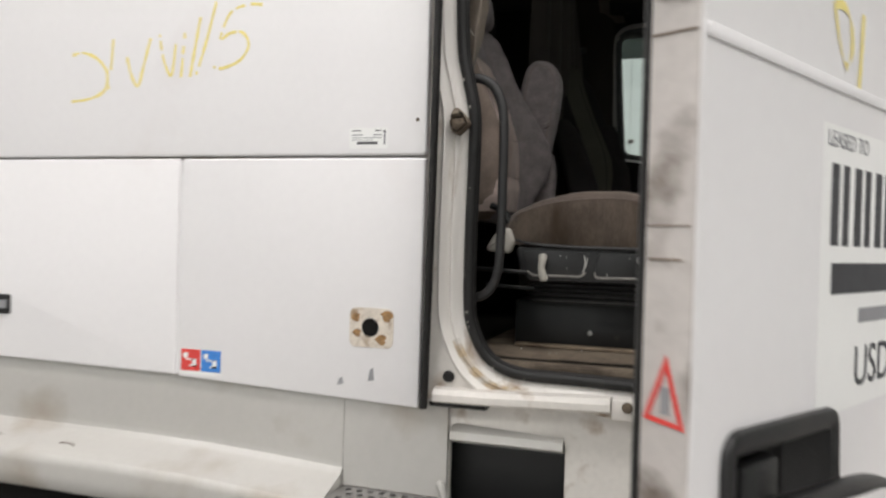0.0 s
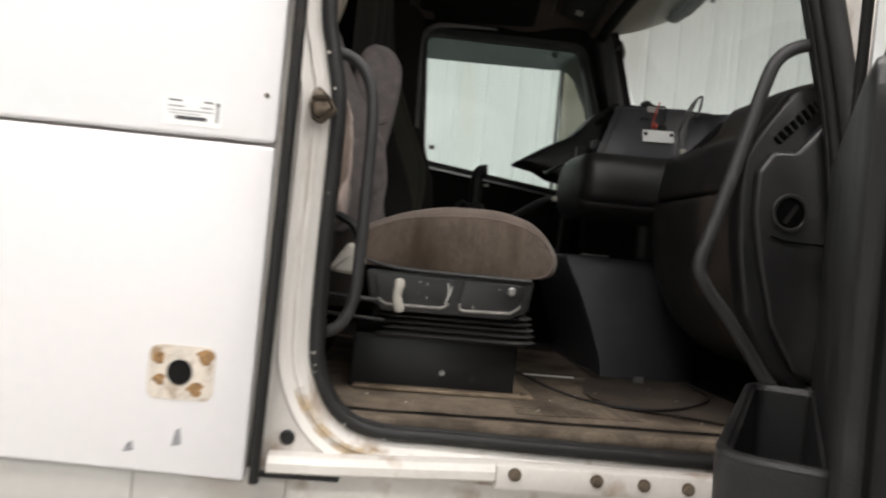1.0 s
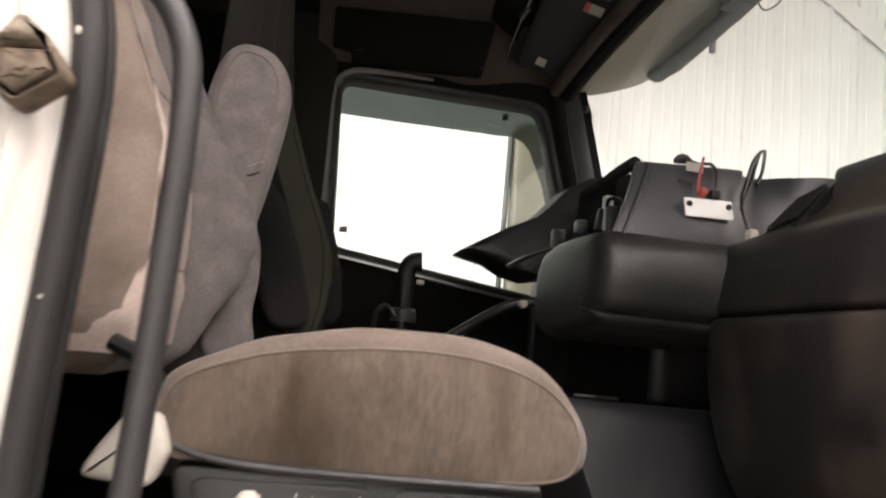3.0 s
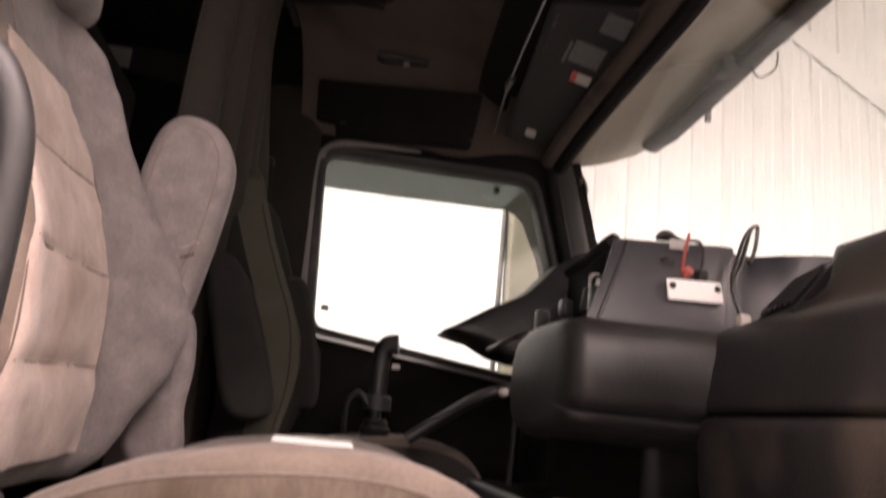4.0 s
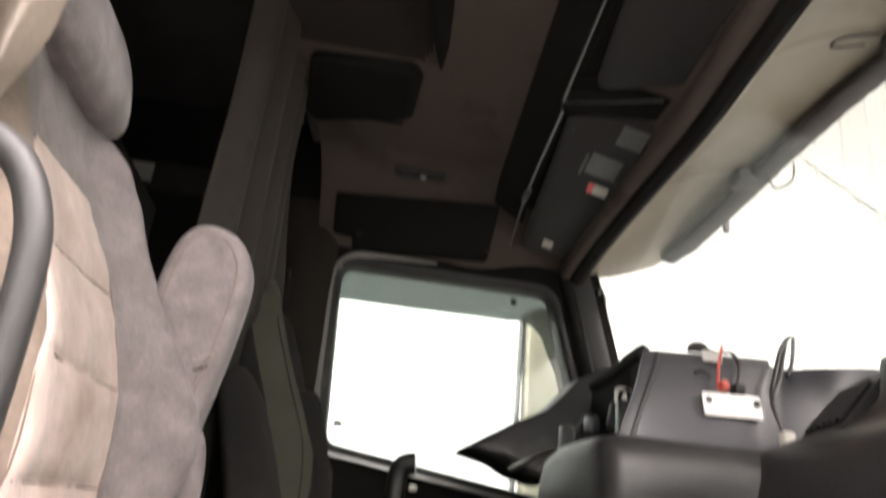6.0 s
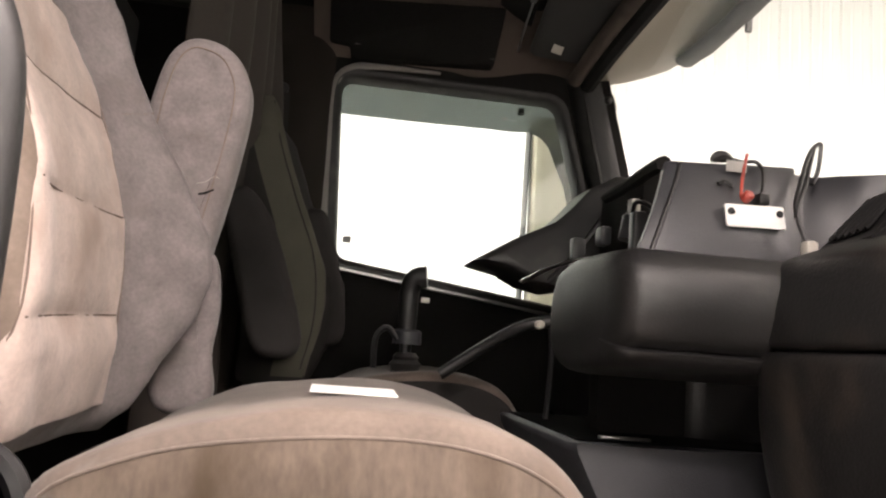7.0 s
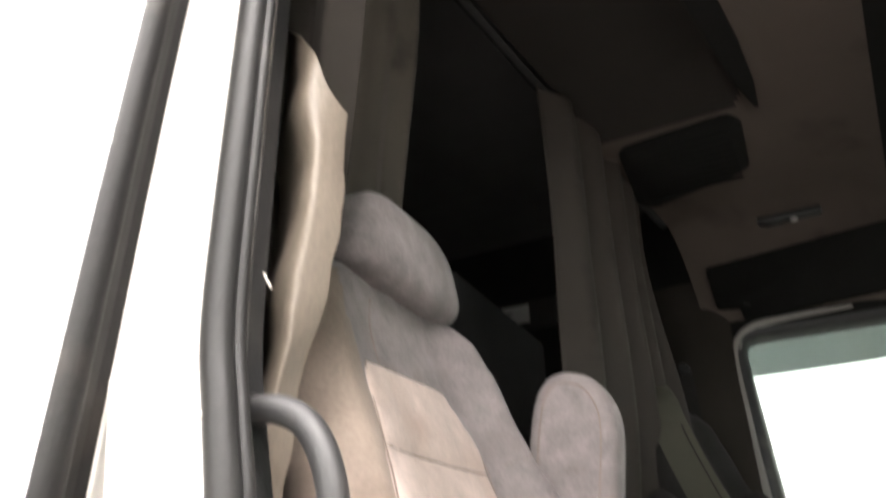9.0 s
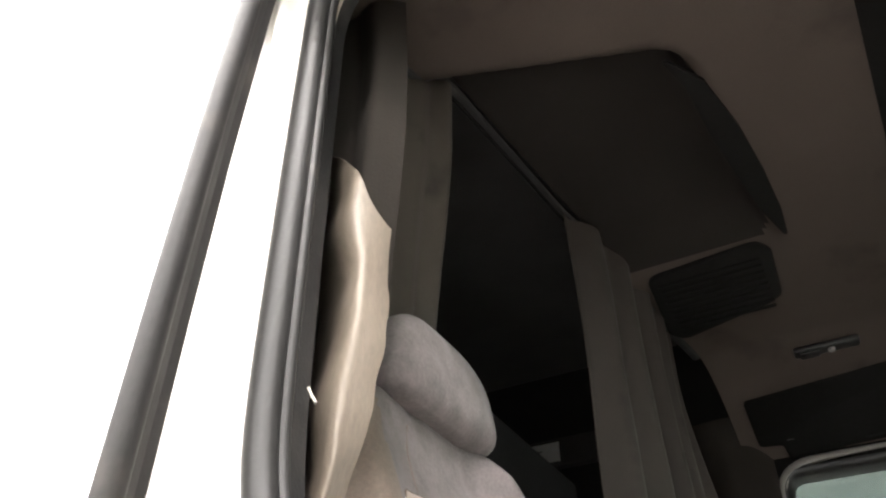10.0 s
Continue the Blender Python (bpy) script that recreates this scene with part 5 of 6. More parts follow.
def pillar_sheet(u, z):
    """The hanging line behind the door pillar, which draws in below the headrest."""
    f = u * (len(PILLAR_LINE) - 1)
    i = min(int(f), len(PILLAR_LINE) - 2)
    p = PILLAR_LINE[i].lerp(PILLAR_LINE[i + 1], f - i)
    v = (2.90 - z) / 1.48
    x = p.x + u * (0.010 * math.sin(v * 9) - 0.042 * smooth01((v - 0.42) / 0.18) - 0.045 * smooth01((v - 0.5) / 0.4))
    return Vector((x, p.y, z))


FLAP_RIDGE = [(1.42, 0.03), (1.9, 0.066), (2.05, 0.088), (2.15, 0.103), (2.25, 0.113), (2.36, 0.110), (2.46, 0.09), (2.56, 0.062)]
FLAP_EDGE = [(1.42, 0.04), (1.9, 0.07), (2.084, 0.097), (2.16, 0.117), (2.23, 0.129), (2.30, 0.126), (2.40, 0.131), (2.60, 0.12)]


def flap_fn(u, v):
    """The vinyl below a slanting free edge: deep behind the pillar, out to an upright ridge, back to its edge."""
    head = 2.62 - 0.03 * u - 0.215 * smooth01(u * 1.2 - 0.2)
    z = head + (1.42 - head) * v
    wave = 0.003 * math.sin(z * 31) + 0.002 * math.sin(z * 57 + 1)
    rx, ex = lerp_line(FLAP_RIDGE, z) + wave, lerp_line(FLAP_EDGE, z)
    out = 0.150 + 0.03 * smooth01((z - 2.40) / 0.16) + 0.5 * wave
    ps = [(rx - 0.16, out + 0.11), (rx - 0.11, out + 0.082), (rx - 0.065, out + 0.047), (rx - 0.028, out + 0.014), (rx + 0.002, out), (0.5 * (rx + ex) + 0.003, out + 0.014), (ex, 0.188)]
    f = u * 5.9999
    i = int(f)
    t = f - i
    a, b, c, d = (Vector(ps[max(0, min(6, k))]) for k in (i - 1, i, i + 1, i + 2))
    p = 0.5 * (2 * b + (c - a) * t + (2 * a - 5 * b + 4 * c - d) * t * t + (3 * b - a - 3 * c + d) * t ** 3)
    crease = (0.010 * noise.noise((u * 1.6 + z * 5, z * 9, 2.0)) + 0.006 * abs(noise.noise((u * 2.5 - z * 7, z * 15, 5.0))) + 0.001 * noise.noise((u * 8, z * 40, 7.0))) * smooth01(v / 0.12) * smooth01((u - 0.2) * 3)
    return (p.x + 0.4 * crease, p.y + 0.8 * crease, z)


c1 = thing("cab_curtain", (0.09, 0.18, 1.4), "creased beige vinyl curtain behind the door pillar", "curtain", "sleeper curtains")
part("cloth", sheet(flap_fn, 60, 110, 0.003), CURTAIN, c1, "", 80)
ptrim = thing("pillar_trim", (0.03, 0.22, 2.9), "smooth brown cloth trim over the door pillar", "trim", kind="structure")
part("trim_cloth", sheet(lambda u, v: pillar_sheet(u, 2.93 - 0.70 * v) + Vector((-0.010 * u, 0.012 + 0.02 * smooth01(v * 4) * math.sin(math.pi * u), 0)), 30, 40, 0.004), PILLAR_CLOTH, ptrim, "", 80)
put_under(ptrim)
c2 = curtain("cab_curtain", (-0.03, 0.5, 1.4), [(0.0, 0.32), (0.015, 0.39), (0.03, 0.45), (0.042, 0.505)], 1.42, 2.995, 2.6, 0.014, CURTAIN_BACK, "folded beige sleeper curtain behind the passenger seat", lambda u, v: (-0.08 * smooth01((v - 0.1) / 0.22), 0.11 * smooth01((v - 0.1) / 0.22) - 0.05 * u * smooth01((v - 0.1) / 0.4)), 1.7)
c3 = curtain("cab_curtain", (0.02, 1.5, 1.4), [(0.105, 0.95), (0.13, 1.08), (0.152, 1.2), (0.165, 1.30), (0.17, 1.40), (0.175, 1.50)], 1.42, 2.985, 4.6, 0.034, CURTAIN_SHADED, "folded beige sleeper curtain behind the driver seat, darkened for shade", lambda u, v: (0.03 * u * smooth01((v - 0.12) / 0.3) - 0.09 * u * smooth01((v - 0.45) / 0.3) - 0.02 * v + 0.012 * math.sin(6 * v + 3 * u), (0.12 + 0.05 * u) * smooth01((v - 0.10) / 0.5) + 0.02 * math.sin(9 * v)), 0.2)
for t in (c1, c2, c3):
    put_under(t)
rail = thing("curtain_rail", (0.0, 1.0, 3.05), "thin metal curtain rail under the roof", "rail")
part("rail_bar", tube(bmesh.new(), [(rear_x(y) - 0.014, y, 3.0 if 0.42 < y < 1.3 else 2.935) for y in (0.2, 0.4, 0.48, 0.7, 1.0, 1.28, 1.32, 1.7)], 0.012, 8, squash=0.6), HANDLE, rail)
part("rail_groove", tube(bmesh.new(), [(rear_x(y) - 0.018, y, 2.992) for y in (0.46, 0.6, 0.8, 1.0, 1.25)], 0.004, 6), VOID, rail)
put_under(rail)
clip_t = thing("pillar_clip", (0.105, 0.13, 2.14), "small bright metal clip on the pillar trim", "clip")
part("clip_blade", tube(bmesh.new(), [(0.099, 0.116, 2.155), (0.104, 0.116, 2.146), (0.109, 0.117, 2.138)], 0.0014, 6), CREAM, clip_t)
put_under(clip_t)

# ---- seats ----
BACK_X = [(1.66, 0.12), (1.76, 0.13), (1.92, 0.12), (2.03, 0.082), (2.13, 0.042), (2.22, 0.008), (2.31, -0.01)]
BOLSTER = [(1.66, 0.02), (1.75, 0.05), (1.80, 0.085), (1.86, 0.105), (1.92, 0.10), (2.0, 0.082), (2.07, 0.064), (2.14, 0.058), (2.21, 0.056), (2.26, 0.045), (2.29, 0.02), (2.31, 0.0)]
HALF_W = [(1.66, 0.19), (1.72, 0.225), (1.80, 0.245), (1.95, 0.25), (2.10, 0.245), (2.18, 0.235), (2.25, 0.21), (2.285, 0.175), (2.31, 0.13)]


def back_front(v, z, dx, near=0.22):
    """The front of the backrest at v (-1 to 1 across) and height z."""
    a = abs(v)
    rise = math.exp(-((a - 0.80) / 0.22) ** 2) * (1.0 if v > 0 else near)
    edge = max(0.0, (a - 0.84) / 0.16)
    return lerp_line(BACK_X, z) + lerp_line(BOLSTER, z) * rise - 0.075 * edge ** 2 * (1 if z < 2.2 else 0.6) + dx


def back_skin(v, z, dx, near, yc):
    """The front with the slight unevenness of worn padding."""
    return back_front(v, z, dx, near) + 0.003 * noise.noise((v * 4.0, z * 16.0, yc)) + 0.0012 * noise.noise((v * 11.0, z * 40.0, yc))


def seat(name, yc, dx, label, mats, detailed):
    side_m, top_m, insert_m, bolster_m, arm_m = mats
    top = thing(name, (0.38 + dx, yc, 1.3), label, "seat", "cab seats")
    # cushion
    prof = [(0.17, 1.60), (0.185, 1.665), (0.235, 1.70), (0.30, 1.724), (0.40, 1.740), (0.49, 1.742), (0.56, 1.728), (0.61, 1.699), (0.642, 1.657), (0.648, 1.622), (0.63, 1.597), (0.56, 1.588), (0.40, 1.583), (0.25, 1.59)]
    outline = [(p.x + dx, p.y) for p in curve_points([(a, b, 0) for a, b in prof], 4, True)]
    bm = bmesh.new()
    loops = []
    for off, ins, sc in ((-0.2725, -0.028, 0.04), (-0.272, -0.028, 0.3), (-0.27, -0.028, 0.6), (-0.267, -0.028, 0.85), (-0.2635, -0.028, 1), (-0.262, -0.014, 1), (-0.254, -0.004, 1), (-0.24, 0.0, 1), (-0.16, 0.001, 1), (-0.08, -0.004, 1), (0.0, -0.008, 1), (0.08, -0.004, 1), (0.16, 0.001, 1), (0.24, 0.0, 1), (0.254, -0.004, 1), (0.261, -0.014, 1), (0.266, -0.016, 0.85), (0.27, -0.016, 0.5)):
        if ins == -0.028:
            loops.append([(0.415 + dx + (x - 0.415 - dx) * sc * 0.93, yc + off, 1.663 + (z - 1.663) * sc * (0.72 if z > 1.663 else 0.97)) for x, z in outline])
            continue
        loops.append([(0.42 + dx + (x - 0.42 - dx) * sc, yc + off, 1.66 + (z - 1.66) * sc + 0.003 * noise.noise((x * 14, off * 14, z * 14))) for x, z in grow(outline, ins)])
    skin(bm, loops)
    for f in bm.faces:
        c = f.calc_center_median()
        f.material_index = 0 if abs(c.y - yc) > 0.2632 else 1
    part("cushion", bm, [side_m, top_m], top, "", 70)
    for s in (-1, 1):
        part("piping", tube(bmesh.new(), [(0.415 + dx + (x - 0.415 - dx) * 0.93, yc + s * 0.263, 1.663 + (z - 1.663) * (0.72 if z > 1.663 else 0.97)) for x, z in outline], 0.0018, 6, True, 1, False), top_m if detailed else side_m, top, "", 80)
    # backrest; the driver's is higher, with no separate headrest
    near = 0.22 if detailed else 0.5
    tall = 1.02 if detailed else 1.125
    bm = bmesh.new()
    loops = []
    for k in range(53):
        z = 1.66 + 0.65 * k / 52
        w = lerp_line(HALF_W, z)
        pinch = 1.0 - 0.75 * smooth01((z - 2.28) / 0.03) - 0.6 * smooth01((1.69 - z) / 0.03)
        lp = []
        for j in range(41):
            v = -1 + 2 * j / 40
            lp.append((back_skin(v, z, dx, near, yc) - (1 - pinch) * 0.03, yc + v * w, 1.66 + (z - 1.66) * tall))
        for j in range(1, 12):
            v = 1 - 2 * j / 12
            lp.append((lerp_line(BACK_X, z) + dx - 0.13 * pinch - 0.02 * (1 - v * v), yc + v * w * 0.97, 1.66 + (z - 1.66) * tall))
        loops.append(lp)
    skin(bm, loops)
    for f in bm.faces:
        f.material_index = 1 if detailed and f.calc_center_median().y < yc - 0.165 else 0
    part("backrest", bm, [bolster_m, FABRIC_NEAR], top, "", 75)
    # the near side roll: a paler olive strip paints the light it catches
    if not detailed:
        def strip(u, v):
            z = 1.70 + 0.60 * u
            q = -0.99 + 0.14 * v
            return (back_front(q, z, dx, near) + 0.003 + 0.006 * math.sin(math.pi * v), yc + q * lerp_line(HALF_W, z), 1.66 + (z - 1.66) * tall)

        part("edge_strip", sheet(strip, 50, 10, 0.004), FABRIC_LIT_EDGE, top, "pale olive strip for the lit edge of the backrest")
        part("strip_seam", tube(bmesh.new(), [Vector(strip(u, 0.5)) + Vector((0.0035, 0, 0)) for u in (0.03, 0.2, 0.4, 0.6, 0.8, 0.97)], 0.0015, 5), FABRIC_DARK, top)
    # centre panel with stitched cross seams
    seams = [1.797, 1.917, 2.04]

    def panel(u, v):
        z = 1.69 + 0.475 * u
        yl = (-0.180 - 0.040 * smooth01((0.92 - u) / 0.5) if detailed else -0.176) + 0.05 * max(0.0, (u - 0.86) / 0.14) ** 3
        yr = 0.128 - 0.055 * max(0.0, (u - 0.80) / 0.20) ** 2
        y = yl + (yr - yl) * v
        zz = z + 0.012 * (v - 0.5)
        gap = min([abs(z - q) for q in seams] + [z - 1.68, 2.17 - z])
        puff = 0.008 * (1 - math.exp(-gap / 0.014)) * smooth01(5 * v) * smooth01(5 * (1 - v))
        rim_in = min(smooth01(v / 0.06), smooth01((1 - v) / 0.06), smooth01((1 - u) / 0.04))
        wave = 0.0012 * noise.noise((y * 70, z * 60, 4.0))
        return (back_skin(y / lerp_line(HALF_W, min(zz, 2.3)), min(zz, 2.3), dx, near, yc) - 0.009 + 0.0115 * rim_in + puff + wave * rim_in, yc + y, 1.66 + (zz - 1.66) * tall)

    part("back_panel", sheet(panel, 110, 60), insert_m, top, "", 75)
    for q in seams:
        u = (q - 1.69) / 0.475
        part("seam", tube(bmesh.new(), [Vector(panel(u, v)) + Vector((0.0004, 0, 0)) for v in (0.06, 0.2, 0.35, 0.5, 0.65, 0.8, 0.94)], 0.0011, 5), SEAM, top)
    rim = [Vector(panel(u, 0.042)) for u in (0.04, 0.2, 0.4, 0.6, 0.8, 0.95)] + [Vector(panel(0.972, v)) for v in (0.12, 0.5, 0.88)] + [Vector(panel(u, 0.958)) for u in (0.95, 0.8, 0.6, 0.4, 0.2, 0.04)]
    part("seam", tube(bmesh.new(), rim, 0.0011, 5, per=4), SEAM, top)
    if detailed:
        part("seam", tube(bmesh.new(), [(back_front(-0.42, z, dx) + 0.0025, yc - 0.42 * lerp_line(HALF_W, z), z) for z in (2.15, 2.19, 2.23, 2.27)], 0.0014, 5), SEAM, top)
        part("seam", tube(bmesh.new(), [(back_front(v, 2.072 + 0.10 * (v - 0.6), dx) + 0.002, yc + v * lerp_line(HALF_W, 2.07), 2.072 + 0.10 * (v - 0.6)) for v in (0.56, 0.66, 0.76, 0.86, 0.95)], 0.0014, 5), SEAM, top)
        # headrest
        bm = bmesh.new()
        hr = [(2.298, 0.125, 0.035), (2.310, 0.155, 0.050), (2.335, 0.168, 0.058), (2.37, 0.164, 0.057), (2.412, 0.146, 0.051), (2.442, 0.112, 0.04), (2.458, 0.07, 0.02)]
        hr = [(p.x, p.y, p.z) for p in curve_points(hr, 4)]
        loops = []
        for z, w, d in hr:
            lp = []
            for k in range(36):
                a = 2 * math.pi * k / 36
                c, q = math.cos(a), math.sin(a)
                lp.append((dx - 0.018 - 0.06 * (z - 2.3) + d * math.copysign(abs(c) ** 0.55, c) + 0.0015 * noise.noise((a * 2, z * 20, 3.0)), yc + 0.012 + 0.935 * w * math.copysign(abs(q) ** 0.5, q), z))
            loops.append(lp)
        skin(bm, loops)
        part("headrest", bm, bolster_m, top, "", 80)
        # soft cover of the arm hinge
        hc = [(p.x, p.y) for p in curve_points([(a, b, 0) for a, b in ((0.185, 1.92), (0.222, 1.90), (0.234, 1.83), (0.230, 1.76), (0.238, 1.70), (0.20, 1.67), (0.15, 1.70), (0.16, 1.84))], 4, True)]
        part("hinge_cover", prism(bmesh.new(), hc, "y", yc + 0.245, yc + 0.29, 0.016, 4), bolster_m, top, "slack grey cloth over the arm hinge", 70)
    # folded-up armrest on the inner side
    arm_y0 = yc + 0.205 if detailed else yc - 0.29
    pts = [(0.105, 2.06), (0.118, 2.16), (0.138, 2.205), (0.17, 2.221), (0.215, 2.208), (0.243, 2.17), (0.25, 2.12), (0.238, 2.02), (0.222, 1.93), (0.205, 1.86), (0.175, 1.80), (0.13, 1.83), (0.11, 1.93)] if detailed else [(0.138, 2.06), (0.148, 2.105), (0.175, 2.122), (0.208, 2.10), (0.245, 2.045), (0.285, 1.95), (0.318, 1.85), (0.332, 1.785), (0.31, 1.75), (0.25, 1.748), (0.215, 1.79), (0.18, 1.90)]
    ol = [(p.x, p.y) for p in curve_points([(a, b, 0) for a, b in pts], 4, True)]
    part("armrest", prism(bmesh.new(), ol, "y", arm_y0, arm_y0 + 0.075, 0.022, 4), arm_m, top, "upright folded armrest", 70)
    if detailed:
        part("armrest_seam", tube(bmesh.new(), [(x, arm_y0 - 0.0005, z) for x, z in grow(ol, -0.021)], 0.0011, 5, True, 1, False), SEAM, top)
    if detailed:
        part("wear_slit", tube(bmesh.new(), [(0.196, arm_y0 - 0.0002, 1.985), (0.206, arm_y0 - 0.0006, 1.988), (0.216, arm_y0 - 0.0002, 1.994)], 0.0016, 5), VOID, top, "dark slit worn in the armrest")
        part("loose_thread", tube(bmesh.new(), [(0.192, arm_y0 - 0.001, 2.0), (0.205, arm_y0 - 0.003, 2.004), (0.214, arm_y0 - 0.001, 2.012), (0.222, arm_y0 - 0.003, 2.01)], 0.0005, 4), CREAM, top, "pale loose thread")
    else:
        fp = [(p.x, p.y) for p in curve_points([(a, b, 0) for a, b in ((0.255, 2.10), (0.27, 2.15), (0.31, 2.165), (0.35, 2.15), (0.385, 2.05), (0.42, 1.92), (0.43, 1.82), (0.40, 1.78), (0.35, 1.80), (0.30, 1.95))], 4, True)]
        part("armrest", prism(bmesh.new(), fp, "y", 1.76, 1.83, 0.02, 4), arm_m, top, "upright folded armrest", 70)
    # plastic side shield
    y0 = yc - 0.258
    shield = round_poly([(0.205 + dx, 1.585), (0.60 + dx, 1.588), (0.588 + dx, 1.515), (0.54 + dx, 1.492), (0.25 + dx, 1.492), (0.222 + dx, 1.52)], 0.014, 4)
    part("side_shield", prism(bmesh.new(), shield, "y", y0, yc + 0.25, 0.006), PLASTIC_GREY, top, "scuffed grey plastic seat shield")
    if detailed:
        for pl in ([(0.225, 1.575), (0.415, 1.575), (0.40, 1.515), (0.385, 1.507), (0.26, 1.507), (0.245, 1.515)], [(0.435, 1.575), (0.575, 1.575), (0.566, 1.522), (0.545, 1.508), (0.425, 1.505)]):
            rp = round_poly(pl, 0.014, 4)
            sh = part("shield_panel", prism(bmesh.new(), rp, "y", y0 - 0.003, y0 + 0.002, 0.002), PLASTIC, top)
            # pale rim: scrapes, plus the bright edge highlight put into its colour
            lo = [p for p in rp if p[1] < 1.545]
            part("worn_rim", tube(bmesh.new(), [(x, y0 - 0.003, z) for x, z in lo], 0.0035, 6, False, 1, False), mat("worn_lit_rim", (0.19, 0.18, 0.165), 0.5, var=0.3, scale=30) if "worn_lit_rim" not in bpy.data.materials else bpy.data.materials["worn_lit_rim"], sh, "scraped pale rim, edge highlight put into its colour")
        for pts, r in (([(0.398, 1.566), (0.401, 1.548), (0.399, 1.53), (0.393, 1.518)], 0.0028), ([(0.407, 1.56), (0.405, 1.545), (0.402, 1.532)], 0.0018), ([(0.334, 1.566), (0.333, 1.56)], 0.0012), ([(0.349, 1.563), (0.350, 1.555)], 0.001), ([(0.352, 1.533), (0.351, 1.525)], 0.0011), ([(0.459, 1.519), (0.461, 1.511)], 0.0016), ([(0.515, 1.56), (0.52, 1.562)], 0.0011)):
            part("scrape", tube(bmesh.new(), [(x, y0 - 0.0028, z) for x, z in pts], lambda t, r=r: r * (0.5 + 0.5 * math.sin(math.pi * min(1.0, max(0.0, t)))), 6, squash=0.4, axis=(0, 1, 0)), LABEL_GREY, top, "pale scrape in the plastic")
        bm = bmesh.new()
        tube(bm, [(0.286, y0 - 0.012, 1.566), (0.287, y0 - 0.018, 1.55), (0.284, y0 - 0.017, 1.53), (0.288, y0 - 0.016, 1.51), (0.293, y0 - 0.012, 1.492)], lambda t: 0.013 - 0.003 * math.sin(t * 3.1) * 1.0 + (0.0 if 0.05 < t < 0.95 else -0.005), 12, squash=0.7, axis=(0, 1, 0))
        part("lever", bm, CREAM, top, "cream plastic seat lever")
        part("adjust_knob", disc(bmesh.new(), (0.545, y0 - 0.002, 1.558), (0, -1, 0), 0.0105, 0.008, 14, 0.003), STEEL, top, "small grey metal knob")
        kp = round_poly([(0.125, 1.572), (0.195, 1.565), (0.208, 1.60), (0.195, 1.635), (0.165, 1.638), (0.14, 1.60)], 0.014, 4)
        part("recline_knob", prism(bmesh.new(), kp, "y", y0 - 0.03, y0 + 0.02, 0.01, 3), CREAM, top, "cream plastic recliner cover")
        part("recliner_arm", tube(bmesh.new(), [(0.13, y0 + 0.02, 1.70), (0.17, y0 + 0.012, 1.68), (0.19, y0 + 0.01, 1.64), (0.205, y0 + 0.005, 1.60)], 0.01, 8), METAL_BLACK, top)
        part("slide_rail", tube(bmesh.new(), [(0.10, y0, 1.52), (0.24, y0 - 0.004, 1.514)], 0.006, 8), METAL_BLACK, top)
        part("slide_rail", tube(bmesh.new(), [(0.12, y0 + 0.02, 1.475), (0.26, y0 + 0.02, 1.468)], 0.005, 8), METAL_BLACK, top)
        part("shield_lip", tube(bmesh.new(), [(0.205, y0 - 0.004, 1.606), (0.25, y0 - 0.007, 1.594), (0.35, y0 - 0.007, 1.588), (0.59, y0 - 0.005, 1.586)], 0.0045, 8), PLASTIC_GREY, top, "worn edge of the seat shield")
        tag = [(0.385, yc - 0.05), (0.48, yc - 0.05), (0.48, yc + 0.02), (0.385, yc + 0.02)]
        bm = bmesh.new()
        skin(bm, [[(x, y, 1.7385 + o + 0.004 * ((y - yc + 0.06) / 0.09)) for x, y in tag] for o in (0.0, 0.0015)])
        part("white_tag", bm, PAPER, top, "white paper tag lying on the cushion")
    # bellows
    bm = bmesh.new()
    loops = []
    for k in range(25):
        t = k / 24
        z = 1.435 + 0.07 * t
        g = 0.012 * math.sin(t * 5 * 2 * math.pi) + 0.004 * (1 - t)
        x0, x1 = 0.245 + dx, 0.612 + dx - 0.012 * t
        loops.append([(u, v, z) for u, v in grow(round_poly([(x0, yc - 0.225), (x1, yc - 0.225), (x1, yc + 0.225), (x0, yc + 0.225)], 0.05, 4), g)])
    skin(bm, loops)
    part("bellows", bm, BELLOWS, top, "ribbed black rubber bellows", 80)
    # pedestal
    bm = bmesh.new()
    box(bm, 0.192 + dx, 0.588 + dx, yc - 0.163, yc + 0.19, 1.295, 1.43, 0.004)
    box(bm, 0.24 + dx, 0.60 + dx, yc - 0.205, yc + 0.21, 1.428, 1.438, 0.003)
    part("pedestal", bm, METAL_BLACK, top, "black steel seat pedestal")
    if detailed:
        bp = box(bmesh.new(), 0.20, 0.632, yc - 0.20, yc + 0.22, 1.3005, 1.3085, 0.002)
        base = part("base_plate", bp, mat("tan_base_paint", (0.19, 0.145, 0.10), 0.75, var=0.35, scale=18, fine=140, bump=0.3, dirt=(0.10, 0.07, 0.045), dirt_at=0.52, dirt_scale=12), top, "rusty tan base plate under the pedestal")
        part("base_bolt", disc(bmesh.new(), (0.612, yc - 0.175, 1.308), (0, 0, 1), 0.009, 0.007, 6, 0.002), RUST, base)
    part("pedestal_bolt", disc(bmesh.new(), (0.41 + dx, yc - 0.163, 1.345), (0, -1, 0), 0.008, 0.008, 6, 0.002), STEEL, top)
    put_under(top)
    return top


seat("passenger_seat", 0.52, 0.0, "stained brown and beige velour passenger seat on a black pedestal", (FABRIC_SIDE, FABRIC_TOP, FABRIC_INSERT, FABRIC_BOLSTER, FABRIC_BOLSTER), True)
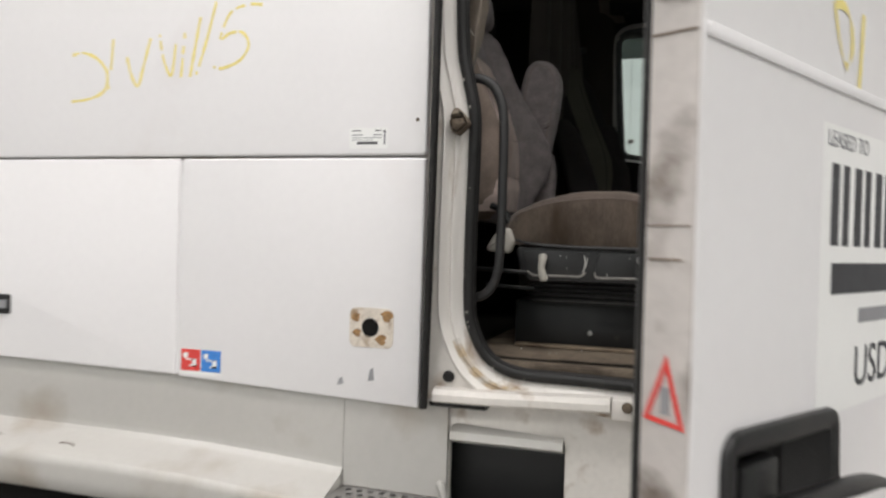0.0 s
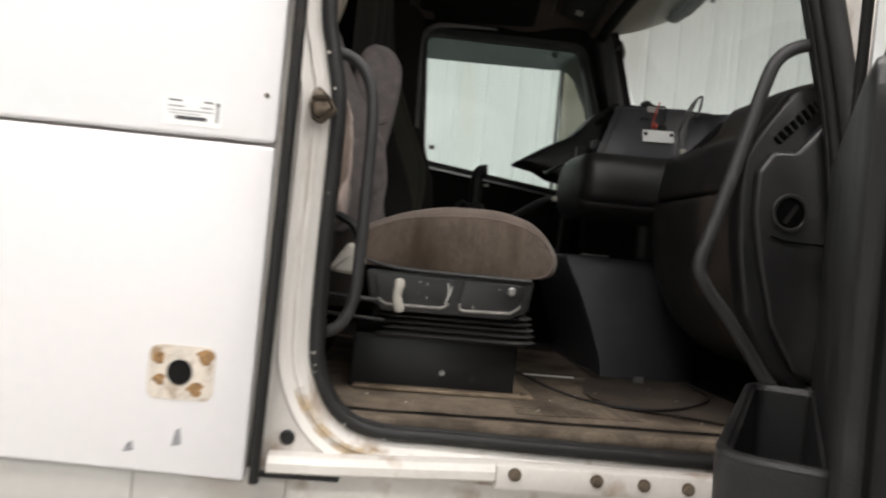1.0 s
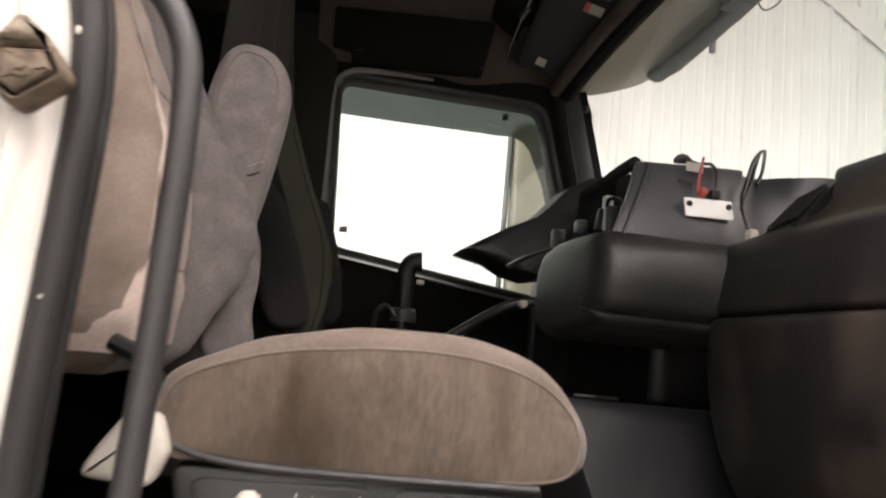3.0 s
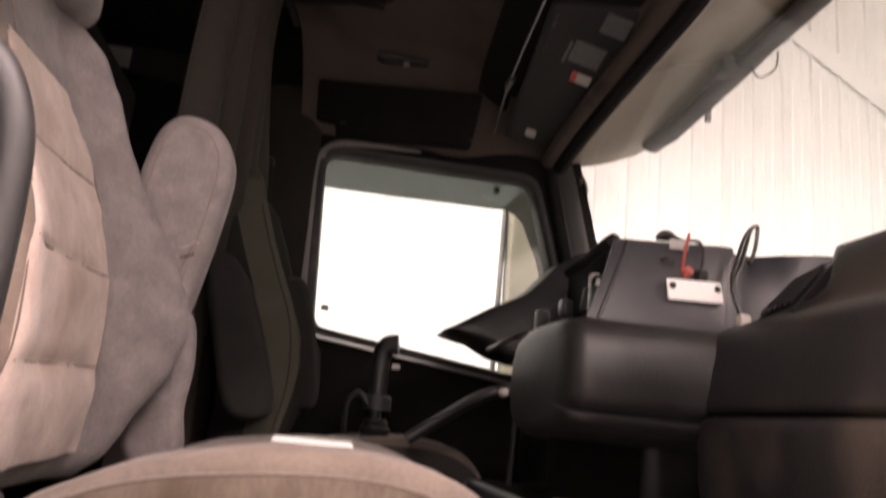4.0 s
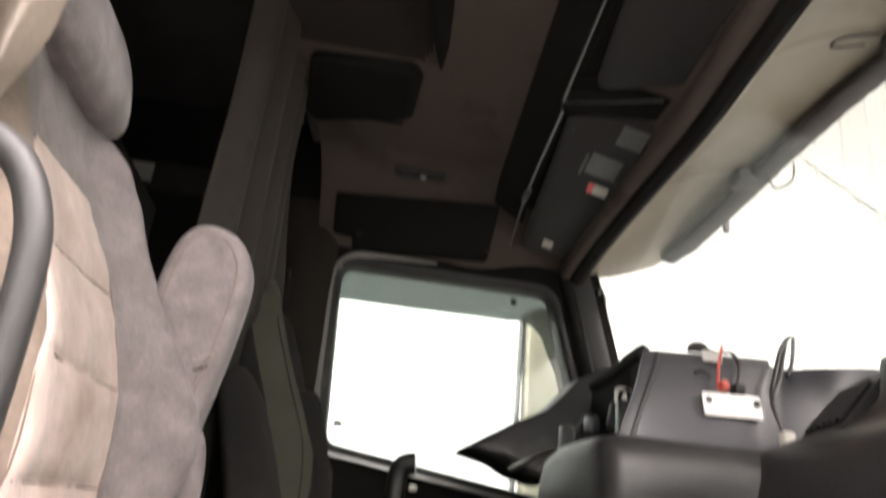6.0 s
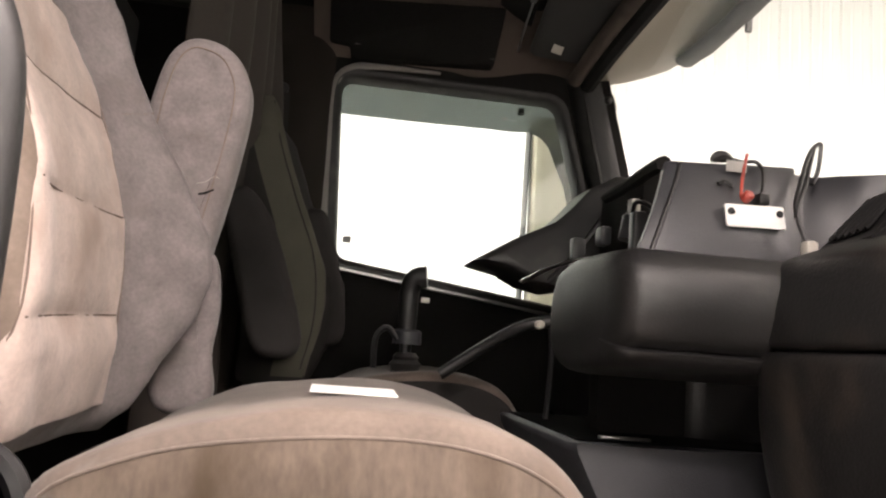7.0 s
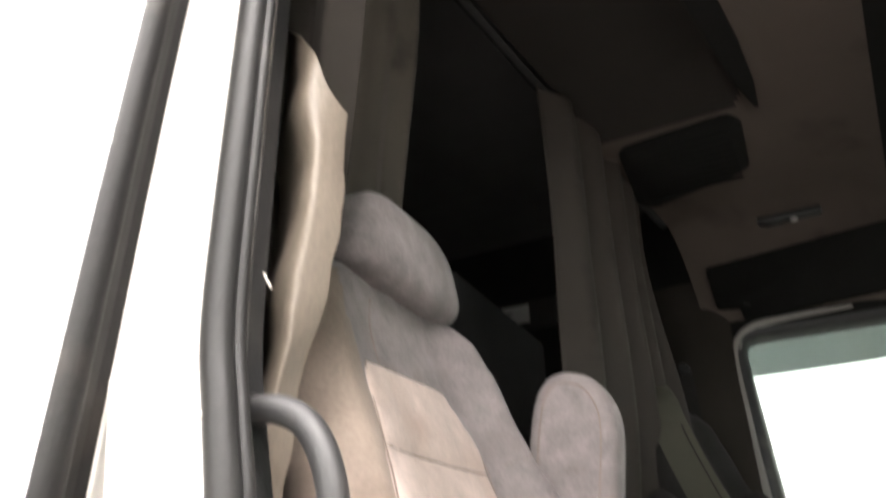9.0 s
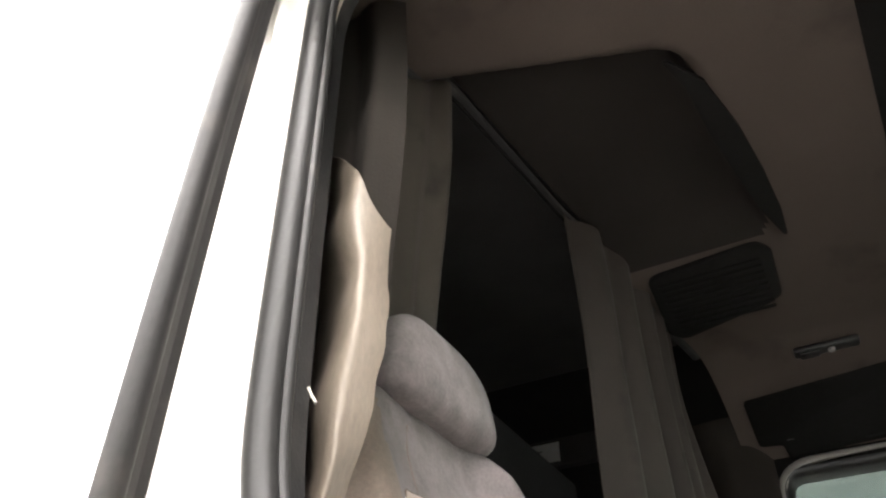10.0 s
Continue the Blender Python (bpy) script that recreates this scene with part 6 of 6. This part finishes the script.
seat("driver_seat", 1.60, 0.2, "dark high-backed velour driver seat with raised armrests", (FABRIC_DARK, FABRIC_TOP, FABRIC_DARK, FABRIC_DARK, FABRIC_DRIVER), False)

# ---- grab handles ----
gh = thing("grab_handle", (0.15, 0.12, 1.44), "worn grey rubber-coated grab handle on the rear pillar", "handle", "cab grab handles")
part("handle_bar", tube(bmesh.new(), [(0.098, 0.116, 2.024), (0.13, 0.115, 2.024), (0.165, 0.115, 2.005), (0.188, 0.115, 1.965), (0.197, 0.115, 1.91), (0.199, 0.115, 1.80), (0.197, 0.115, 1.60), (0.192, 0.115, 1.52), (0.175, 0.116, 1.475), (0.148, 0.118, 1.452), (0.11, 0.122, 1.445)], 0.0125, 14), HANDLE, gh, "", 80)
for z in (2.024, 1.445):
    part("handle_foot", disc(bmesh.new(), (0.09, 0.12, z), (1, 0, 0), 0.02, 0.012, 16, 0.003), PLASTIC, gh)
put_under(gh)
gf = thing("grab_handle", (1.15, 0.1, 1.39), "long bent grey grab handle on the front pillar", "handle", "cab grab handles")
part("handle_bar", tube(bmesh.new(), [(1.16, 0.105, 2.158), (1.09, 0.1, 2.142), (1.045, 0.1, 2.11), (1.02, 0.1, 2.05), (0.985, 0.1, 1.92), (0.935, 0.1, 1.74), (0.912, 0.1, 1.66), (0.93, 0.1, 1.615), (0.985, 0.1, 1.55), (1.05, 0.1, 1.465), (1.09, 0.1, 1.415), (1.12, 0.1, 1.395), (1.18, 0.105, 1.397)], 0.0145, 14), HANDLE, gf, "", 80)
for p in ((1.17, 0.105, 2.158), (1.19, 0.105, 1.397)):
    part("handle_foot", disc(bmesh.new(), p, (-1, 0, 0), 0.022, 0.014, 16, 0.003), PLASTIC, gf)
put_under(gf)

# ---- dashboard ----
dash = thing("dashboard", (1.1, 1.0, 1.3), "black moulded dashboard, partly taken apart, with open ducts", "dashboard")
PROF = [(1.60, 2.02), (1.36, 2.07), (1.22, 2.094), (1.175, 2.097), (1.135, 2.078), (1.085, 2.02), (1.055, 1.978), (1.036, 1.965), (1.016, 1.952), (1.006, 1.938), (0.999, 1.915), (0.991, 1.885), (0.988, 1.845), (0.991, 1.834), (1.004, 1.828), (0.990, 1.821), (0.988, 1.78), (0.994, 1.70), (1.02, 1.60), (1.08, 1.50), (1.20, 1.42), (1.40, 1.40), (1.60, 1.40)]


def pad_y(x, y, z):
    """The raised pad ends short of the centre, on a slant; the shelf below it runs on."""
    end = 0.65 + (min(0.65, 0.465 + 1.2 * max(0.0, x - 1.08)) - 0.65) * smooth01((z - 1.955) / 0.04)
    return 0.137 + (y - 0.137) * (end - 0.137) / 0.513


bm = bmesh.new()
pc = [tuple(p)[:2] for p in curve_points([(a, b, 0) for a, b in PROF], 3)]
rows = []
for y in (0.137, 0.16, 0.20, 0.25, 0.31, 0.38, 0.45, 0.52, 0.57, 0.60, 0.615, 0.63, 0.64, 0.647, 0.65):
    e = max(0.0, min(1.0, (y - 0.60) / 0.05))
    back = 0.04 * (1 - math.sqrt(max(0.0, 1 - e * e))) + 0.025 * smooth01((0.30 - y) / 0.17)
    rows.append([(x + back * (1.0 if x < 1.25 else 0.3), pad_y(x, y, z), 1.80 + (z - 1.80) * (1 - 0.04 * e ** 3)) for x, z in pc])
skin(bm, rows)
part("passenger_dash", bm, DASH_DUST, dash, "black grained dash with a rolled front edge", 60)
# end plate, raised cover, slot with ribs, duct drawn as a black disc
ep = round_poly([(1.10, 2.055), (1.03, 1.955), (0.998, 1.90), (0.996, 1.80), (1.004, 1.70), (1.03, 1.56), (1.10, 1.43), (1.2, 1.39), (1.2, 2.08)], 0.03, 4)
part("end_plate", prism(bmesh.new(), ep, "y", 0.118, 0.175, 0.012, 3), PLASTIC, dash, "dark grey dash end plate", 50)
ec = round_poly([(1.053, 1.914), (1.023, 1.868), (1.022, 1.78), (1.040, 1.688), (1.078, 1.545), (1.14, 1.445), (1.205, 1.415), (1.205, 1.99), (1.165, 1.988), (1.106, 1.918)], 0.02, 4)
part("end_panel", prism(bmesh.new(), ec, "y", 0.097, 0.14, 0.012, 4), PLASTIC_GREY, dash, "raised dark grey end cover", 50)
part("panel_groove", tube(bmesh.new(), [(1.062, 0.0955, 1.733), (1.10, 0.0955, 1.724), (1.20, 0.0955, 1.722)], 0.0022, 6), RECESS_SHADE, dash)
sl = [(1.058, 1.945), (1.074, 1.931), (1.158, 2.018), (1.142, 2.036)]
part("slot_floor", prism(bmesh.new(), round_poly(sl, 0.006), "y", 0.1165, 0.1185), RECESS_SHADE, dash, "flat black floor for the shade in the end vent slot")
for k in range(7):
    t = (k + 0.5) / 7
    a, b = Vector(sl[0]).lerp(Vector(sl[3]), t), Vector(sl[1]).lerp(Vector(sl[2]), t)
    part("louvre", tube(bmesh.new(), [(a.x, 0.115, a.y), (b.x, 0.115, b.y)], 0.0032, 6, smooth=False), PLASTIC_GREY, dash)
part("duct_ring", tube(bmesh.new(), [(1.10 + 0.036 * math.cos(a), 0.097, 1.785 + 0.037 * math.sin(a)) for a in (2 * math.pi * k / 28 for k in range(28))], 0.005, 6, True, 1, False), PLASTIC, dash)
part("duct_hole", disc(bmesh.new(), (1.10, 0.0968, 1.785), (0, -1, 0), 0.034, 0.0012, 24), RECESS_SHADE, dash, "flat black disc for an open round duct")
bm = bmesh.new()
skin(bm, [[(1.083 + d, 0.0945, 1.765), (1.093 + d, 0.0945, 1.760), (1.118 + d, 0.0945, 1.800), (1.110 + d, 0.0945, 1.806)] for d in (0.0, 0.001)])
bmesh.ops.translate(bm, verts=list(bm.verts)[4:], vec=(0, 0.0008, 0))
part("duct_flap", bm, VOID, dash)
# centre pod: a broad panel that slopes down towards the passenger
POD_ROWS = [(1.93, 0.628, 0.80, 1.045), (1.949, 0.63, 0.808, 1.047), (1.99, 0.641, 0.826, 1.053), (2.035, 0.656, 0.846, 1.062), (2.07, 0.675, 0.861, 1.08), (2.098, 0.693, 0.873, 1.096), (2.106, 0.701, 0.877, 1.10), (2.109, 0.712, 0.882, 1.104), (2.107, 0.74, 0.89, 1.11)]
bm = bmesh.new()
wing = bmesh.new()
loops, wing_loops = [], []
for z, y, xl, xr in POD_ROWS:
    up = smooth01((z - 2.03) / 0.07)
    loops.append([(x, b, z + 0.06 * up * (x - 0.877)) for x, b in [(xl + 0.15, 1.06), (xl + 0.012, y + 0.035), (xl + 0.004, y + 0.006), (xl + 0.014, y)] + [(xl + (xr - xl) * k / 6, y) for k in range(1, 6)] + [(xr - 0.02, y + 0.001), (xr - 0.006, y + 0.004), (xr, y + 0.014), (xr + 0.01, 1.06)]])
    wing_loops.append([(x, b, z + (0.013 - dip) * up) for x, b, dip in [(xr - 0.03, 1.0, 0.0), (xr - 0.03, y + 0.012, 0.0), (xr - 0.004, y + 0.022, 0.0), (xr + 0.018, y + 0.034, 0.001), (xr + 0.045, y + 0.028, 0.004), (1.155, 0.645 + 0.3 * (y - 0.63), 0.016), (1.20, 0.62, 0.02), (1.26, 0.61, 0.02), (1.32, 0.62, 0.02), (1.32, 1.0, 0.0)]])
skin(bm, loops)
skin(wing, wing_loops)
part("centre_pod", bm, PLASTIC_BLUE, dash, "slate grey centre console pod", 35)
part("pod_wing", wing, PLASTIC_BLUE, dash, "hollowed slate grey side of the pod", 60)
part("pod_trim", tube(bmesh.new(), [(0.829, 0.627, 1.95), (0.866, 0.653, 2.035), (0.884, 0.673, 2.07), (0.90, 0.697, 2.104)], 0.0035, 6), PLASTIC, dash)
# louvred outlet between the pod and the raised pad
LV = [Vector((1.155, 0.61, 2.06)), Vector((1.115, 0.47, 2.056)), Vector((1.045, 0.47, 1.974)), Vector((1.075, 0.62, 1.972))]
lv_n = (LV[3] - LV[0]).cross(LV[1] - LV[0]).normalized()
bm = bmesh.new()
skin(bm, [[p + Vector((0.35, 0.12, -1.0)) * d for p in LV] for d in (0.06, 0.002, 0.0)])
part("outlet_panel", bm, PLASTIC, dash, "inclined black outlet panel", 40)
bm = bmesh.new()
mid = (LV[0] + LV[1] + LV[2] + LV[3]) / 4
skin(bm, [[mid + (p - mid) * 0.74 + lv_n * d for p in LV] for d in (0.0012, 0.0022)])
part("outlet_recess", bm, RECESS_SHADE, dash)
for k in range(6):
    t = 0.17 + 0.66 * k / 5
    a, b = LV[0].lerp(LV[1], t), LV[3].lerp(LV[2], t)
    part("outlet_slat", tube(bmesh.new(), [a.lerp(b, 0.14) + lv_n * 0.004, a.lerp(b, 0.86) + lv_n * 0.004], 0.0035, 6, smooth=False), PLASTIC_GREY, dash)
# padded roll below
bm = bmesh.new()
roll = [(0.66, 1.958), (0.615, 1.945), (0.594, 1.915), (0.59, 1.87), (0.604, 1.832), (0.625, 1.818), (0.614, 1.812), (0.63, 1.797), (0.68, 1.785), (0.85, 1.775), (0.95, 1.82), (0.92, 1.95)]
rc = [tuple(p)[:2] for p in curve_points([(a, b, 0) for a, b in roll], 3, True)]
skin(bm, [[(x, 0.75 + (y - 0.75) * s + d, 1.86 + (z - 1.86) * s) for y, z in rc] for x, s, d in ((0.782, 0.72, 0.03), (0.784, 0.86, 0.015), (0.792, 0.96, 0.004), (0.81, 1, 0), (0.86, 1, 0), (0.92, 1, 0), (0.97, 1, -0.002), (1.01, 1, -0.01), (1.05, 0.99, -0.03), (1.09, 0.97, -0.06))])
part("padded_roll", bm, PLASTIC, dash, "black padded lower dash roll", 50)
# lower console
bm = bmesh.new()
skin(bm, [[(0.79 + 0.125 * t, 1.35, z), (0.79 + 0.125 * t, 0.83 - 0.065 * t + 0.02, z), (0.80 + 0.125 * t, 0.82 - 0.065 * t, z), (0.90 + 0.06 * t, 0.812 - 0.065 * t, z), (1.0 + 0.04 * t, 0.815 - 0.065 * t, z), (1.13 + 0.03 * t, 0.83 - 0.065 * t, z), (1.3, 0.90, z), (1.3, 1.35, z)] for z, t in ((1.30, 1.0), (1.36, 0.93), (1.45, 0.7), (1.55, 0.4), (1.648, 0.04), (1.66, 0.02), (1.664, 0.05))])
part("lower_console", bm, PLASTIC_BLUE, dash, "slate grey lower console", 50)
# near-black pieces laid on for the shade in the console's hollow
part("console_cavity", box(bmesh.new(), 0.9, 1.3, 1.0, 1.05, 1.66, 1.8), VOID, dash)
part("console_shade", box(bmesh.new(), 0.815, 1.29, 0.85, 1.34, 1.662, 1.667), RECESS_SHADE, dash, "flat black sheet for the shaded hollow of the console")
part("console_bracket", box(bmesh.new(), 0.86, 0.95, 0.87, 0.885, 1.667, 1.672, 0.002), STEEL, dash, "bare metal strip in the console")
part("firewall", box(bmesh.new(), 1.45, 1.5, 0.14, 1.92, 1.28, 2.0), VOID, dash)
# driver side bulk and open brackets
part("driver_dash", box(bmesh.new(), 1.06, 1.6, 0.98, 1.92, 1.62, 2.04, 0.05, 3), PLASTIC, dash)
# dark box added to hide the bright window behind the pod
part("gap_backing", box(bmesh.new(), 1.05, 1.42, 1.2, 1.48, 1.95, 2.235, 0.03), VOID, dash)
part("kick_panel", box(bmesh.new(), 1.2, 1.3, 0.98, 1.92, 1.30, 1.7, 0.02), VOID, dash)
put_under(dash)
hood = thing("instrument_hood", (1.0, 1.5, 2.0), "black wedge-shaped instrument hood sticking out of the dash", "dash panel")
W = [(0.735, 2.026), (0.79, 2.062), (0.86, 2.105), (0.95, 2.15), (0.99, 2.19), (1.04, 2.25), (1.11, 2.29), (1.19, 2.29), (1.22, 2.2), (1.16, 2.06), (1.06, 1.99), (0.95, 1.965), (0.88, 1.978), (0.82, 2.008)]
bm = bmesh.new()
skin(bm, [[(x + s, y, z) for x, z in grow(W, g)] for y, g, s in ((1.50, -0.012, 0.02), (1.515, -0.002, 0.0), (1.58, 0.0, 0.0), (1.66, 0.0, 0.0), (1.72, -0.004, 0.02), (1.76, -0.014, 0.05))])
part("hood_shell", bm, PLASTIC, hood, "", 45)
part("hood_rib", tube(bmesh.new(), [(0.93, 1.49, 1.985), (1.0, 1.48, 2.07), (1.07, 1.46, 2.18)], 0.006, 6), PLASTIC_GREY, hood)
put_under(hood)
frame_t = thing("dash_bracket", (1.0, 1.15, 2.0), "bare metal dash bracket with a loose connector", "bracket")
part("bracket_strap", tube(bmesh.new(), [(0.80, 1.24, 1.955), (0.842, 1.2, 1.982), (0.90, 1.19, 2.006), (0.969, 1.18, 2.018), (1.02, 1.15, 2.0)], 0.011, 8, squash=0.35, axis=(0, 0, 1)), STEEL, frame_t)
part("bracket_leg", box(bmesh.new(), 0.955, 0.985, 1.0, 1.03, 1.93, 2.09, 0.005), METAL_BLACK, frame_t)
part("bracket_leg", box(bmesh.new(), 0.90, 0.93, 1.20, 1.23, 1.93, 2.06, 0.005), METAL_BLACK, frame_t)
part("pale_block", box(bmesh.new(), 0.94, 0.965, 1.14, 1.18, 2.04, 2.08, 0.006), PLASTIC_BLUE, frame_t)
part("bracket_arm", box(bmesh.new(), 0.90, 0.97, 1.06, 1.25, 1.84, 1.99, 0.006), PLASTIC, frame_t)
part("cover_edge", tube(bmesh.new(), [(0.952, 1.150, 2.142), (0.937, 1.000, 2.135), (0.911, 0.850, 2.124), (0.885, 0.720, 2.108)], 0.012, 8), VOID, frame_t)
cn = part("connector", disc(bmesh.new(), (0.995, 1.12, 2.05), (0.15, 0, 1), 0.024, 0.055, 18, 0.005), PLASTIC_BLUE, frame_t)
part("connector_pin", box(bmesh.new(), 0.985, 1.005, 1.09, 1.115, 2.105, 2.135, 0.003), CREAM, cn)
part("cable", tube(bmesh.new(), [(1.03, 1.18, 2.05), (1.0, 1.12, 2.08), (0.985, 1.07, 2.12), (1.0, 1.02, 2.10), (0.99, 0.99, 2.04)], 0.005, 6), METAL_BLACK, frame_t)
put_under(frame_t)

# plate, wires and hook on the pod
pl = thing("metal_plate", (1.0, 0.668, 2.0), "white metal strap plate with two screws on the console pod", "plate")
PM = Matrix.Translation((0.994, 0.648, 2.022)) @ Matrix.Rotation(radians(-2.0), 4, "Y") @ Matrix.Rotation(radians(-10), 4, "X")
bm = bmesh.new()
prism(bm, round_poly([(-0.046, -0.019), (0.046, -0.019), (0.046, 0.016), (-0.046, 0.016)], 0.004), "y", -0.006, -0.001, 0.0012, m=PM)
part("plate_body", bm, PAPER, pl, "white painted metal strap")
for s in (-0.038, 0.038):
    bm = disc(bmesh.new(), (s, -0.006, 0.004), (0, -1, 0), 0.0055, 0.003, 12, 0.001)
    bm.transform(PM)
    part("screw", bm, METAL_BLACK, pl)
put_under(pl)
wires = thing("loose_wires", (1.0, 0.69, 2.05), "loose red and black wires with terminals over the pod", "wires")
part("red_wire", tube(bmesh.new(), [(0.976, 0.652, 2.051), (0.983, 0.662, 2.074), (0.993, 0.676, 2.097), (1.006, 0.690, 2.128)], 0.0026, 6), RED_WIRE, wires)
part("red_terminal", disc(bmesh.new(), (0.98, 0.648, 2.047), (0.1, -0.9, 0.4), 0.008, 0.014, 12, 0.003), RED_WIRE, wires)
part("black_wire", tube(bmesh.new(), [(1.007, 0.652, 2.051), (1.019, 0.665, 2.079), (1.026, 0.680, 2.103), (1.021, 0.692, 2.118), (1.003, 0.700, 2.118), (0.987, 0.708, 2.124), (0.977, 0.712, 2.122)], 0.003, 6), PLASTIC, wires)
part("rubber_boot", tube(bmesh.new(), [(0.957, 0.708, 2.118), (0.968, 0.708, 2.124), (0.979, 0.708, 2.125), (0.990, 0.708, 2.121)], lambda t: 0.004 + 0.006 * math.sin(math.pi * t), 8), RUBBER, wires, "black rubber terminal boot")
part("black_terminal", box(bmesh.new(), 0.999, 1.016, 0.640, 0.662, 2.040, 2.058, 0.004), PLASTIC, wires)
part("loose_clip", tube(bmesh.new(), [(0.948, 0.668, 2.071), (0.959, 0.670, 2.077), (0.970, 0.664, 2.069)], 0.003, 6), PLASTIC, wires)
part("wire_tag", box(bmesh.new(), 0.968, 1.001, 0.681, 0.683, 2.096, 2.113), LABEL_GREY, wires, "small pale tag")
put_under(wires)
hook = thing("wire_hook", (1.04, 0.62, 1.98), "black wire loop with a pale plug at its foot", "hook")
part("hook_wire", tube(bmesh.new(), [(1.054, 0.608, 1.974), (1.051, 0.612, 1.992), (1.048, 0.622, 2.017), (1.052, 0.635, 2.046), (1.068, 0.650, 2.076), (1.092, 0.670, 2.122), (1.117, 0.690, 2.151), (1.135, 0.700, 2.162), (1.136, 0.700, 2.151), (1.128, 0.695, 2.116), (1.111, 0.685, 2.091)], 0.0036, 8), METAL_BLACK, hook)
part("hook_loop", tube(bmesh.new(), [(1.116, 0.688, 2.150), (1.099, 0.672, 2.118), (1.077, 0.650, 2.079), (1.055, 0.634, 2.046), (1.046, 0.624, 2.022)], 0.0036, 8), METAL_BLACK, hook)
part("hook_plug", box(bmesh.new(), 1.043, 1.061, 0.592, 0.612, 1.959, 1.985, 0.005), CREAM, hook)
put_under(hook)

# ---- gear lever and column lever ----
sh = thing("gear_lever", (0.57, 1.42, 1.3), "black gear lever with a grip beside the driver seat", "gear lever")
part("stick", tube(bmesh.new(), [(0.58, 1.42, 1.3), (0.575, 1.42, 1.6), (0.573, 1.42, 1.80), (0.575, 1.42, 1.90)], 0.014, 10), METAL_BLACK, sh)
part("boot", tube(bmesh.new(), [(0.58, 1.42, 1.30), (0.578, 1.42, 1.5), (0.576, 1.42, 1.72), (0.575, 1.42, 1.78)], lambda t: 0.07 - 0.045 * t + 0.004 * math.sin(t * 50), 14), RUBBER, sh)
part("collar", disc(bmesh.new(), (0.575, 1.42, 1.80), (0, 0, 1), 0.034, 0.035, 18, 0.006), PLASTIC_BLUE, sh)
part("grip", tube(bmesh.new(), [(0.573, 1.42, 1.83), (0.572, 1.42, 1.88), (0.573, 1.42, 1.93), (0.585, 1.415, 1.957), (0.61, 1.41, 1.962)], lambda t: 0.021 + 0.006 * t, 12), PLASTIC, sh)
part("grip_button", box(bmesh.new(), 0.598, 0.618, 1.39, 1.40, 1.90, 1.912, 0.003), CREAM, sh)
part("small_bracket", tube(bmesh.new(), [(0.50, 1.40, 1.74), (0.50, 1.40, 1.81), (0.525, 1.40, 1.835), (0.55, 1.40, 1.81)], 0.007, 8), METAL_BLACK, sh)
put_under(sh)
col = thing("column_lever", (0.75, 1.25, 1.8), "long black lever with a pale end cap under the dash", "lever")
part("lever_rod", tube(bmesh.new(), [(0.64, 1.28, 1.74), (0.72, 1.26, 1.80), (0.80, 1.22, 1.855), (0.86, 1.2, 1.87), (0.95, 1.19, 1.872)], 0.013, 10), METAL_BLACK, col)
part("end_cap", disc(bmesh.new(), (0.832, 1.195, 1.862), (0, -1, 0), 0.010, 0.016, 12, 0.003), CREAM, col)
part("hanging_cable", tube(bmesh.new(), [(0.86, 1.2, 1.86), (0.865, 1.2, 1.78), (0.86, 1.205, 1.6), (0.87, 1.2, 1.45)], 0.006, 6), METAL_BLACK, col)
put_under(col)

# ---- loose things on the floor ----
cable = thing("floor_cable", (0.9, 0.4, 1.305), "thin black cable lying across the floor mat", "cable")
part("cable_run", tube(bmesh.new(), [(0.60, 0.78, 1.310), (0.66, 0.66, 1.312), (0.695, 0.48, 1.312), (0.745, 0.345, 1.312), (0.806, 0.282, 1.312), (0.881, 0.26, 1.312), (0.965, 0.29, 1.312), (1.06, 0.375, 1.312), (1.135, 0.48, 1.312), (1.165, 0.60, 1.312), (1.165, 0.70, 1.312)], 0.0034, 8), RUBBER, cable)
put_under(cable)
strip = thing("paper_strip", (0.75, 0.7, 1.304), "thin pale paper strip on the floor", "litter")
part("strip_sheet", box(bmesh.new(), 0.66, 0.815, 0.655, 0.664, 1.3105, 1.3125), PAPER, strip)
put_under(strip)
nut = thing("floor_nut", (1.02, 0.75, 1.304), "small dull metal nut on the floor", "nut")
part("nut_body", disc(bmesh.new(), (1.02, 0.70, 1.302), (0, 0, 1), 0.016, 0.02, 6, 0.003), STEEL, nut)
put_under(nut)
rng = random.Random(4)
crumbs = []
for k in range(26):
    x, y = rng.uniform(0.18, 1.1), rng.uniform(0.16, 0.5) if k % 3 else rng.uniform(0.2, 0.9)
    crumbs.append((x, y, rng.uniform(0.001, 0.0028)))
bm = bmesh.new()
for x, y, r in crumbs:
    bmesh.ops.create_icosphere(bm, subdivisions=1, radius=r, matrix=Matrix.Translation((x, y, 1.304 + r * 0.6)) @ Matrix.Diagonal((1.4, 1, 0.7, 1)))
tagged(part("floor_crumbs", bm, CREAM), "pale crumbs of dirt strewn on the floor mat", "dirt", kind="stuff")
